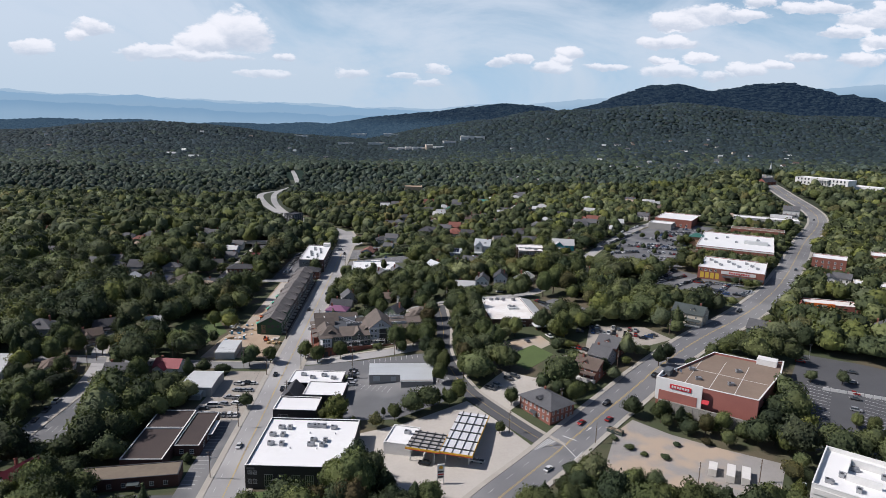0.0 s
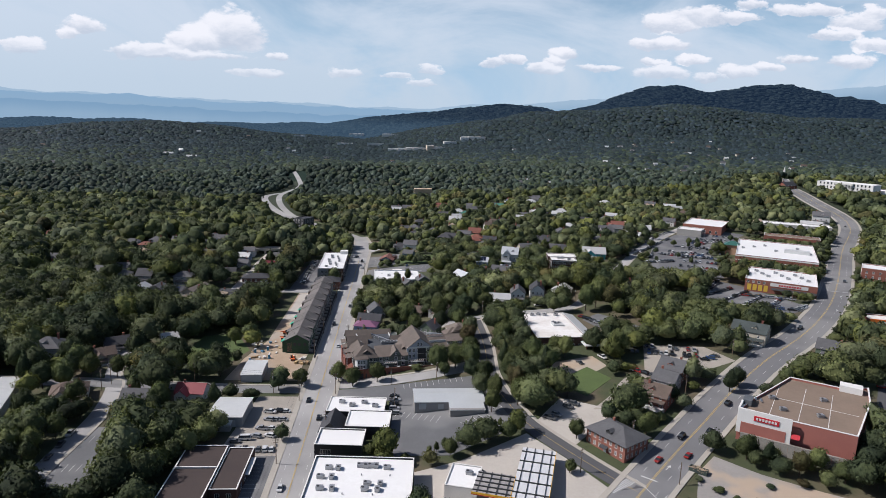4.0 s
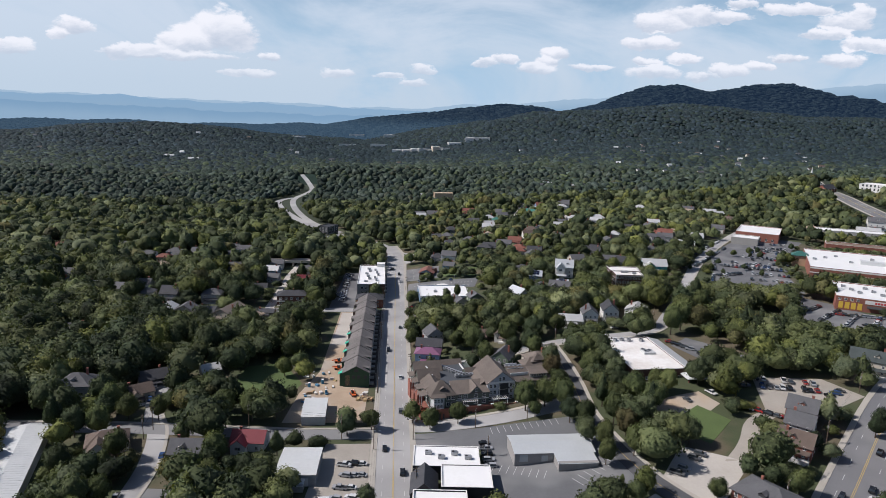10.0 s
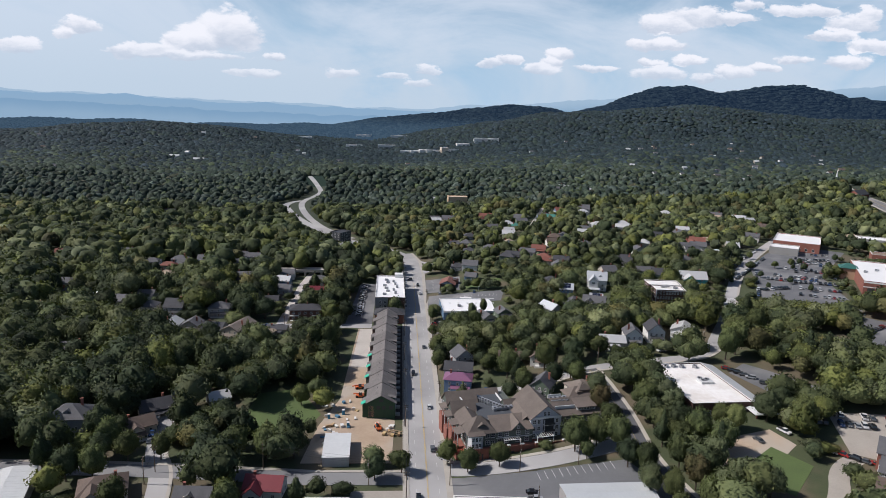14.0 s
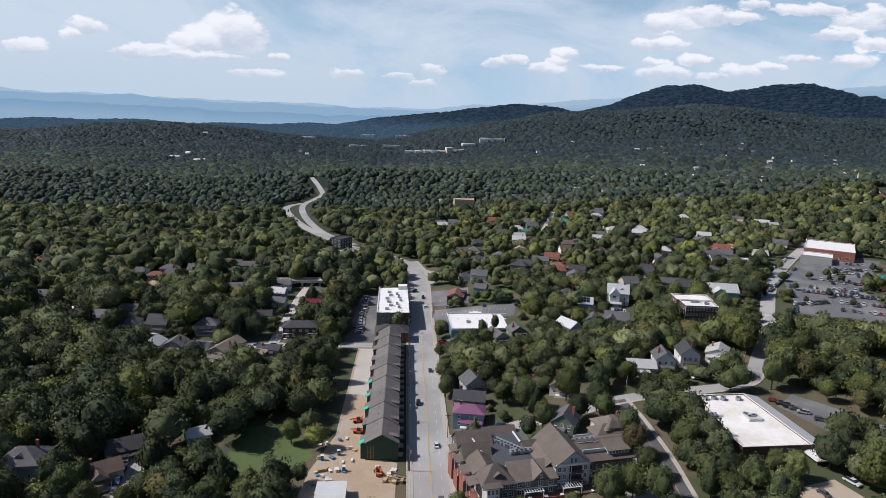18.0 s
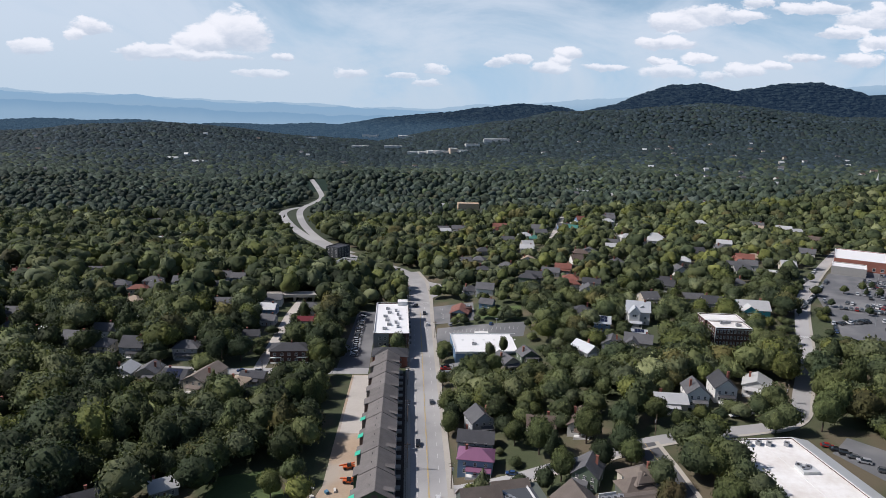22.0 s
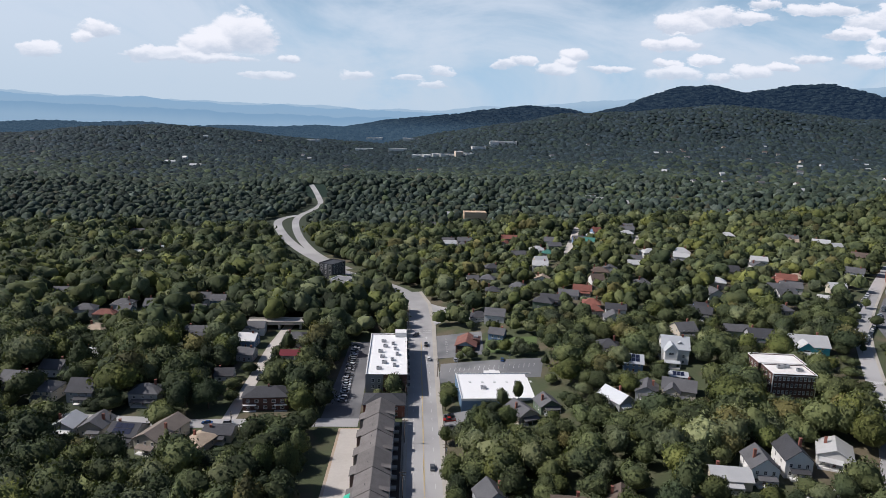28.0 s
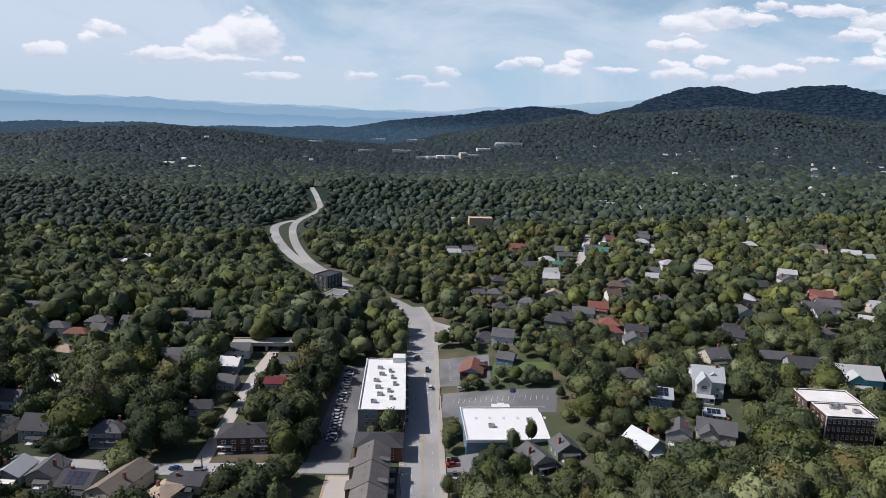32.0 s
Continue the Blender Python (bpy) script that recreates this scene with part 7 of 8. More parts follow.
# ---------------------------------------------------------------- vehicles
def car_template(colour, style, word):
    """A parked car: body with sloped ends, glazing, roof, four wheels, lights."""
    L, W, H = {"sedan": (4.6, 1.82, 1.45), "suv": (4.7, 1.92, 1.75), "pickup": (5.6, 2.0, 1.85), "van": (5.4, 2.0, 2.3)}[style]
    t = thing("car", f"{word} {style} standing on asphalt", "car", 0, 0, 0, 0, "cars")
    m = paint(colour, 0.25, 0.2)
    a, b, belt = L / 2, W / 2, H * 0.56
    f = Form()
    prof = [(-a, 0.35), (a, 0.35), (a, belt * 0.85), (a - 0.25, belt), (-a + 0.15, belt), (-a, belt * 0.9)]
    k = len(f.v)
    n = len(prof)
    f.v += [(-b * s, p, z) for s, (p, z) in [(1.0, q) for q in prof]] + [(b, p, z) for p, z in prof]
    f.f.append(tuple(range(k, k + n)))
    f.f.append(tuple(k + 2 * n - 1 - i for i in range(n)))
    for i in range(n):
        j = (i + 1) % n
        f.f.append((k + j, k + i, k + n + i, k + n + j))
    part("body", f, m, t)
    y0, y1, y2, y3 = {"sedan": (-1.75, -1.0, 0.55, 1.25), "suv": (-2.2, -1.9, 0.5, 1.2), "pickup": (-0.6, -0.4, 0.9, 1.6), "van": (-2.6, -2.5, 1.3, 2.2)}[style]
    g = Form()
    w0, w1 = b - 0.08, b - 0.24
    g.v = [(-w0, y0, belt), (w0, y0, belt), (w0, y3, belt), (-w0, y3, belt), (-w1, y1, H - 0.06), (w1, y1, H - 0.06), (w1, y2, H - 0.06), (-w1, y2, H - 0.06)]
    g.f = [(0, 1, 5, 4), (1, 2, 6, 5), (2, 3, 7, 6), (3, 0, 4, 7), (4, 5, 6, 7)]
    part("glazing", g, GLASS, t)
    part("roof", Form().box(-w1 - 0.03, w1 + 0.03, y1 - 0.05, y2 + 0.05, H - 0.06, H), m, t)
    if style == "pickup":
        part("load_bed", Form().box(-b + 0.15, b - 0.15, -a + 0.15, -0.7, belt - 0.02, belt + 0.012), RUBBER, t)
    for s in (-1, 1):
        for v in (-a * 0.62, a * 0.62):
            part("wheel", Form().tube((s * (b - 0.2), v, 0.34), (s * (b + 0.02), v, 0.34), 0.34, 0.34, 12), RUBBER, t)
        part("headlight", Form().box(s * b * 0.62 - 0.2, s * b * 0.62 + 0.2, a - 0.02, a + 0.03, belt * 0.68, belt * 0.84), TRIM, t)
    return t


CARS = {}
PALETTE = (("white", (0.72, 0.72, 0.71)), ("black", (0.02, 0.02, 0.022)), ("silver", (0.40, 0.41, 0.42)), ("grey", (0.12, 0.125, 0.13)), ("red", (0.36, 0.03, 0.025)), ("blue", (0.04, 0.09, 0.22)))
car_rnd = random.Random(11)


def far_car(t):
    """The same car as a single mesh, for the distant car parks."""
    v, f, mats, idx = [], [], [], []
    for o in t.children:
        k = len(v)
        m = o.data.materials[0]
        if m not in mats:
            mats.append(m)
        v += [tuple(q.co) for q in o.data.vertices]
        for q in o.data.polygons:
            f.append(tuple(k + i for i in q.vertices))
            idx.append(mats.index(m))
    me = bpy.data.meshes.new("car")
    me.from_pydata(v, [], f)
    for m in mats:
        me.materials.append(m)
    me.polygons.foreach_set("material_index", idx)
    return me


FAR_CARS = {}
CAR_COUNT, REST = [], []


def car(x, y, rz, colour=None, style=None, z=0.2):
    word, tone = PALETTE[colour] if colour is not None else car_rnd.choice(PALETTE[:4] * 3 + PALETTE)
    style = style or car_rnd.choice(("sedan", "suv", "suv", "sedan", "pickup"))
    at = pose(x, y, ground(x, y) + z, 0, 0, rz)
    if (word, style) not in CARS:
        CARS[word, style] = car_template(tone, style, word)
        CARS[word, style].matrix_basis = at
        return CARS[word, style]
    CAR_COUNT.append(1)
    if len(CAR_COUNT) > 270 and (x > 215 or y > 480):
        if (word, style) not in FAR_CARS:
            FAR_CARS[word, style] = far_car(CARS[word, style])
        REST.append((FAR_CARS[word, style], at))
        return None
    if x > 215 or y > 480:
        if (word, style) not in FAR_CARS:
            FAR_CARS[word, style] = far_car(CARS[word, style])
        ob = new("car", FAR_CARS[word, style])
        ob.matrix_basis = at
        return tagged(ob, f"{word} {style} standing on asphalt", "car", "cars")
    return copy_thing(CARS[word, style], at)


def car_row(ax, ay, bx, by, n, rz, fill_share=0.85, z=0.15):
    for k in range(n):
        if car_rnd.random() < fill_share:
            s = (k + 0.5) / n
            car(ax + (bx - ax) * s + car_rnd.uniform(-0.2, 0.2), ay + (by - ay) * s + car_rnd.uniform(-0.3, 0.3), rz + car_rnd.uniform(-3, 3) + 180 * car_rnd.choice((0, 1)), z=z)


# on the street and the avenue
for x, y, rz, c, s in ((-1.8, 245, 180, 0, "sedan"), (4.6, 391, 0, 0, "sedan"), (-2.0, 430, 180, 1, "suv"), (4.6, 352, 0, 3, "suv"), (5.6, 584, 0, 0, "suv"), (4.4, 606, 0, 1, "pickup"), (-1.5, 622, 150, 3, "suv"), (4.8, 470, 0, 3, "sedan"),
                       (5.0, 300, 0, 1, "suv"), (-2.0, 318, 180, 1, "sedan")):
    car(x, y, rz, c, s, 0.2)
for s, off, c, st in ((0.13, 4, 1, "suv"), (0.16, 4, 0, "sedan"), (0.12, 1, 1, "sedan"), (0.105, -4, 0, "pickup"), (0.22, 4.5, 4, "sedan"), (0.235, -2.5, 1, "suv"), (0.245, 4.5, 1, "suv"), (0.21, -3, 4, "sedan"), (0.27, 2.5, 1, "suv"), (0.36, -4, 1, "suv"), (0.45, 4, 3, "suv"), (0.62, -4, 3, "sedan")):
    i = int(s * len(AVENUE))
    p, q = Vector(AVENUE[i]), Vector(AVENUE[min(i + 1, len(AVENUE) - 1)])
    u = (q - p).normalized()
    c0 = p + Vector((u.y, -u.x)) * off
    car(c0.x, c0.y, math.degrees(math.atan2(-u.x, u.y)) + (180 if off < 0 else 0), c, st, 0.17)
# yards and car parks
car_row(-27, 272, -9, 273, 7, 4)
car_row(-20, 283, -9, 284, 4, 70)
car_row(-19, 290, -9, 291, 3, 80)
car_row(-18, 298, -9, 299, 3, 75)
car_row(-19, 306, -9, 307, 3, 80)
car_row(-28, 279, -24, 279, 1, 90, 1.0)
car(-23, 281, 95, 0, "van")
car_row(38, 296, 38, 318, 5, 90, 0.8)
car_row(38.5, 520, 39, 606, 1, 90, 0)
car_row(-36.5, 528, -36.5, 604, 24, 80, 0.9)
car_row(13.5, 497, 13.5, 515, 5, 90, 0.9)
car_row(34, 571, 58, 567, 8, -12, 0.35)
car_row(150, 325, 166, 310, 6, 35)
car_row(158, 345, 190, 334, 12, -20)
car_row(162, 352, 192, 341, 11, -20)
car_row(160, 372, 172, 366, 4, -30)
car_row(146, 398, 160, 372, 9, 65)
car_row(172, 322, 200, 334, 8, 65, 0.6)
car_row(128, 334, 144, 340, 5, 20, 0.6)
car_row(102, 282, 118, 294, 5, 50, 0.7)
for k in range(4):
    car_row(238 + 7 * k, 432 - 12 * k, 262 + 6 * k, 446 - 9 * k, 10, -60, 0.9)
car_row(235, 430, 262, 466, 14, -60, 0.9)
for k in range(5):
    car_row(252 + 9 * k, 516 + 15 * k, 278 + 12 * k, 500 + 17 * k, 11, -30, 0.8)
for k in range(4):
    car_row(286 + 12 * k, 586 + 16 * k, 318 + 10 * k, 572 + 18 * k, 10, -30, 0.8)
car_row(226, 512, 258, 574, 14, -30, 0.5)
car_row(256, 250, 276, 285, 8, 60, 0.4)
car_row(244, 280, 262, 300, 5, 60, 0.3)
car_row(-109, 356, -113, 380, 4, 10, 0.9)
car(-88, 314, 8, 5, "sedan")
car_row(-93, 262, -94, 300, 4, 2, 0.8)
car(126, 424, 97, 0, "sedan"), car(134, 425, 95, 0, "van")
car_row(-170, 508, -60, 505, 12, 90, 0.5)
car_row(-81, 540, -81, 600, 6, 0, 0.6)
car_row(140, 487, 172, 484, 8, 85, 0.7)
car_row(106, 556, 122, 552, 4, 80, 0.8)
car_row(44, 400, 56, 403, 2, 80, 1.0)
car(32, 401, 80, 5, "sedan"), car(58, 400, 10, 3, "suv"), car(73, 438, 90, 3, "van")
car(20.0, 579, 8, 2, "suv"), car(9.4, 344, 60, 0, "sedan")
car(72, 226, 70, 1, "suv"), car(92, 226, 70, 0, "pickup"), car(70, 249, 70, 1, "sedan")
car_row(246, 590, 300, 650, 14, -38, 0.5)
for ax, ay, bx, by, n, rz in ((262, 430, 289, 418, 10, 62), (264, 410, 272, 404, 4, 60), (276, 394, 289, 405, 6, 40), (268, 399, 276, 396, 4, 60)):
    car_row(ax, ay, bx, by, n, rz, 0.9)
for ax, ay, bx, by, n, rz in ((265, 569, 289, 547, 12, -45), (256, 557, 285, 541, 12, -30), (236, 527, 257, 530, 7, 10), (234, 557, 272, 601, 20, -40), (247, 572, 288, 618, 20, -40), (300, 608, 337, 612, 13, 5), (302, 602, 326, 601, 9, 5), (222, 552, 244, 578, 11, -40)):
    car_row(ax, ay, bx, by, n, rz, 0.8)


def rest_of_cars():
    """The remaining distant cars, joined."""
    v, f, mats, idx = [], [], [], []
    for me, at in REST:
        k = len(v)
        v += [tuple(at @ q.co) for q in me.vertices]
        for q in me.polygons:
            m = me.materials[q.material_index]
            if m not in mats:
                mats.append(m)
            f.append(tuple(k + i for i in q.vertices))
            idx.append(mats.index(m))
    me = bpy.data.meshes.new("parked_cars")
    me.from_pydata(v, [], f)
    for m in mats:
        me.materials.append(m)
    me.polygons.foreach_set("material_index", idx)
    tagged(new("parked_cars", me), "rows of parked cars in distant car parks", "cars", kind="stuff")


rest_of_cars()


# ---------------------------------------------------------------- site clutter
def containers():
    rnd = random.Random(3)
    for k, (x, y) in enumerate(((176.5, 212.5), (181.5, 209.0), (186.0, 207.0))):
        t = thing("storage_container", "white steel storage container on bare ground", "container", x, y, ground(x, y) + 0.05, -28, "storage containers")
        L = 6.0 if k == 0 else 9.0
        part("body", Form().box(-1.4, 1.4, -L / 2, L / 2, 0.15, 2.75), paint((0.62, 0.60, 0.55)), t)
        for j in range(int(L / 0.5)):
            v = -L / 2 + 0.25 + 0.5 * j
            part("rib", Form().box(-1.44, -1.4, v - 0.08, v + 0.08, 0.2, 2.65).box(1.4, 1.44, v - 0.08, v + 0.08, 0.2, 2.65), paint((0.55, 0.53, 0.48)), t)
        part("roof", Form().box(-1.42, 1.42, -L / 2 - 0.02, L / 2 + 0.02, 2.75, 2.85), paint((0.66, 0.64, 0.6)), t)
        part("door", Form().box(-1.3, -0.03, -L / 2 - 0.05, -L / 2, 0.25, 2.6).box(0.03, 1.3, -L / 2 - 0.05, -L / 2, 0.25, 2.6), paint((0.6, 0.58, 0.53)), t)
    t = thing("skip", "open steel skip heaped with timber", "skip", 150.0, 243.0, ground(150, 243) + 0.05, -40)
    part("box", Form().box(-3.2, 3.2, -1.3, -1.2, 0, 1.6).box(-3.2, 3.2, 1.2, 1.3, 0, 1.6).box(-3.2, -3.1, -1.2, 1.2, 0, 1.6).box(3.1, 3.2, -1.2, 1.2, 0, 1.6).box(-3.1, 3.1, -1.2, 1.2, 0, 0.1), paint((0.05, 0.07, 0.06)), t)
    for k in range(26):
        a, b = Vector((rnd.uniform(-2.8, 2.8), rnd.uniform(-1, 1), rnd.uniform(0.8, 1.9))), rnd.uniform(0, 3.1)
        d = Vector((math.cos(b), math.sin(b), rnd.uniform(-0.2, 0.2))) * rnd.uniform(0.7, 1.6)
        part("timber", Form().tube(a - d, a + d, 0.12, 0.12, 4), paint((0.42, 0.32, 0.22)), t)


def site_stuff():
    """Stacks, bins and machines on the building site west of the new houses."""
    rnd = random.Random(8)
    tones = ((0.62, 0.61, 0.58), (0.5, 0.36, 0.18), (0.08, 0.2, 0.3), (0.55, 0.53, 0.5), (0.45, 0.3, 0.16), (0.62, 0.60, 0.55))
    for k in range(46):
        x, y = rnd.uniform(-44, -28), rnd.uniform(356, 400)
        if k > 34:
            x, y = rnd.uniform(-22, -9), rnd.uniform(362, 377)
        w, d, h = rnd.uniform(0.8, 2.4), rnd.uniform(0.6, 1.6), rnd.uniform(0.4, 1.3)
        t = thing("material_stack", "stack of building materials on bare earth", "materials", x, y, ground(x, y) + 0.1, rnd.uniform(0, 180), "stacks on the building site")
        f = Form()
        layers = rnd.randint(2, 4)
        for j in range(layers):
            o = rnd.uniform(-0.08, 0.08)
            f.box(-w / 2 + o, w / 2 + o, -d / 2, d / 2, h * j / layers + 0.02, h * (j + 1) / layers)
        part("pack", f, paint(rnd.choice(tones)), t)
        part("pallet", Form().box(-w / 2, w / 2, -d / 2, -d / 2 + 0.12, -0.1, 0.02).box(-w / 2, w / 2, d / 2 - 0.12, d / 2, -0.1, 0.02), WOOD, t)
    for x, y, rz in ((-27.5, 402, 80), (-28.5, 412, 100), (190.5, 196, 30), (-18, 370, 20)):
        orange = paint((0.62, 0.13, 0.03)) if x < 0 else paint((0.7, 0.42, 0.03))
        t = thing("telehandler", "orange and black telescopic site loader" if x < 0 else "yellow telescopic site loader", "construction machine", x, y, ground(x, y) + 0.1, rz)
        part("chassis", Form().box(-1.0, 1.0, -2.2, 2.2, 0.6, 1.3), orange, t)
        part("cab", Form().box(-1.0, 0.0, -0.8, 0.7, 1.3, 2.5), GLASS, t)
        part("boom", Form().slab([(0.3, -2.2, 2.3), (0.7, -2.2, 2.3), (0.7, 3.6, 1.5), (0.3, 3.6, 1.5)], 0.4), orange, t)
        for s in (-1, 1):
            for v in (-1.5, 1.5):
                part("wheel", Form().tube((s * 0.75, v, 0.6), (s * 1.15, v, 0.6), 0.6, 0.6, 12), RUBBER, t)
    for x, y in ((-31, 372), (-34, 384), (-40, 380), (203, 200)):
        t = thing("portable_toilet", "blue portable toilet cabin", "toilet", x, y, ground(x, y) + 0.1, 10)
        part("cabin", Form().box(-0.55, 0.55, -0.55, 0.55, 0, 2.1), paint((0.05, 0.22, 0.35)), t)
        part("roof", Form().slab([(-0.6, -0.6, 2.2), (0.6, -0.6, 2.2), (0.6, 0.6, 2.3), (-0.6, 0.6, 2.3)], 0.1), TRIM, t)
    t = thing("lumber_pile", "untidy pile of timber and pipes", "timber", -12.0, 366.0, ground(-12, 366) + 0.1, 0)
    for k in range(24):
        a, b = Vector((rnd.uniform(-3, 3), rnd.uniform(-2, 2), rnd.uniform(0.1, 0.7))), rnd.uniform(-0.5, 0.5)
        d = Vector((math.cos(b), math.sin(b), 0)) * 2.0
        part("timber", Form().tube(a - d, a + d, 0.13, 0.13, 4), paint((0.36, 0.26, 0.15)), t)


containers()
site_stuff()


# ---------------------------------------------------------------- poles and wires
def utility_pole(x, y, rz, h=11.0, lamp=False):
    t = thing("utility_pole", "weathered timber utility pole with crossarm", "utility pole", x, y, ground(x, y), rz, "utility poles")
    part("pole", Form().tube((0, 0, -0.5), (0, 0, h), 0.17, 0.12), WOOD, t)
    part("crossarm", Form().box(-1.2, 1.2, -0.08, 0.08, h - 0.9, h - 0.72), WOOD, t)
    part("crossarm", Form().box(-0.9, 0.9, -0.08, 0.08, h - 2.0, h - 1.84), WOOD, t)
    for u in (-1.0, 0.0, 1.0):
        part("insulator", Form().tube((u, 0, h - 0.72), (u, 0, h - 0.45), 0.06, 0.04, 6), TRIM, t)
    part("transformer", Form().tube((0.35, 0.15, h - 3.6), (0.35, 0.15, h - 2.5), 0.28, 0.28, 10), STEEL, t)
    if lamp:
        part("lamp_arm", Form().tube((0, 0, h - 3.0), (2.2, 0, h - 2.5), 0.05, 0.04, 6), STEEL, t)
        part("lamp_head", Form().box(2.0, 2.8, -0.15, 0.15, h - 2.55, h - 2.4), STEEL, t)
    return x, y


def wires(poles, h=10.7):
    for (ax, ay), (bx, by) in zip(poles, poles[1:]):
        d = Vector((bx - ax, by - ay, 0)).normalized()
        side = Vector((-d.y, d.x, 0))
        t = thing("power_line", "thin dark cables strung between poles", "cable", ax, ay, ground(ax, ay), 0, "cables")
        za, zb = 0.0, ground(bx, by) - ground(ax, ay)
        for u in (-1.0, 1.0, 0.0):
            f = Form()
            for k in range(9):
                s = k / 8
                p = Vector(((bx - ax) * s, (by - ay) * s, h + (zb - za) * s - 1.1 * (1 - (2 * s - 1) ** 2) - (1.6 if u == 0 else 0))) + side * u
                f.v += [tuple(p + side * 0.024), tuple(p - side * 0.024), tuple(p + Vector((0, 0, 0.04)))]
                if k:
                    q = 3 * k
                    f.f += [(q - 3, q - 2, q + 1, q), (q - 2, q - 1, q + 2, q + 1), (q - 1, q - 3, q, q + 2)]
            part("cable", f, DARK_TRIM, t)


ROW = [utility_pole(-6.4, y, 0, lamp=(i % 2 == 0)) for i, y in enumerate((222, 262, 318, 372, 412, 450, 490, 530, 585, 640))]
wires(ROW)
ROW2 = [utility_pole(9.6, y, 0) for y in (286, 326, 398, 470, 560)]
ROW3 = [utility_pole(x, y, 90) for x, y in ((-100, 328), (-60, 338), (-20, 327))]
wires(ROW3)
ROW4 = [utility_pole(x, y, 10) for x, y in ((-98, 250), (-96, 300), (-99, 336), (-104, 370), (-107, 410))]
wires(ROW4)
ROW5 = [utility_pole(x, y, 40, 10) for x, y in ((107, 246), (132, 263), (166, 294), (206, 332), (250, 372), (284, 412), (330, 470))]
wires(ROW5)
for x, y in ((36, 330), (58, 330), (38, 306), (140, 236), (168, 205), (190, 205), (90, 415), (152, 432), (-80, 500), (-130, 500), (-104, 514), (70, 268)):
    utility_pole(x, y, 70, 9)


def lamp_post(x, y):
    t = thing("street_lamp", "slender grey car park lamp post", "street lamp", x, y, ground(x, y), 0, "lamp posts")
    part("pole", Form().tube((0, 0, -0.3), (0, 0, 8), 0.09, 0.06), STEEL, t)
    part("head", Form().box(-0.7, 0.7, -0.12, 0.12, 8.0, 8.12), STEEL, t)


for x, y in ((236, 262), (262, 296), (256, 524), (286, 566), (316, 606), (250, 446), (20, 562), (46, 556)):
    lamp_post(x, y)


# ---------------------------------------------------------------- trees
tree_rng = np.random.default_rng(4)
PHI = (1 + 5 ** 0.5) / 2
ICO_V = np.array([(-1, PHI, 0), (1, PHI, 0), (-1, -PHI, 0), (1, -PHI, 0), (0, -1, PHI), (0, 1, PHI), (0, -1, -PHI), (0, 1, -PHI), (PHI, 0, -1), (PHI, 0, 1), (-PHI, 0, -1), (-PHI, 0, 1)]) / math.hypot(1, PHI)
ICO_F = np.array([(0, 11, 5), (0, 5, 1), (0, 1, 7), (0, 7, 10), (0, 10, 11), (1, 5, 9), (5, 11, 4), (11, 10, 2), (10, 7, 6), (7, 1, 8), (3, 9, 4), (3, 4, 2), (3, 2, 6), (3, 6, 8), (3, 8, 9), (4, 9, 5), (2, 4, 11), (6, 2, 10), (8, 6, 7), (9, 8, 1)])


def ball(level):
    v, f = [tuple(p) for p in ICO_V], [tuple(q) for q in ICO_F]
    for _ in range(level):
        seen, out = {}, []

        def mid(i, j):
            k = (min(i, j), max(i, j))
            if k not in seen:
                m = np.add(v[i], v[j])
                seen[k] = len(v)
                v.append(tuple(m / np.linalg.norm(m)))
            return seen[k]

        for p, q, r in f:
            x, y, z = mid(p, q), mid(q, r), mid(r, p)
            out += [(p, x, z), (q, y, x), (r, z, y), (x, y, z)]
        f = out
    return np.array(v), np.array(f)


BALLS = [ball(0), ball(1), ball(2)]


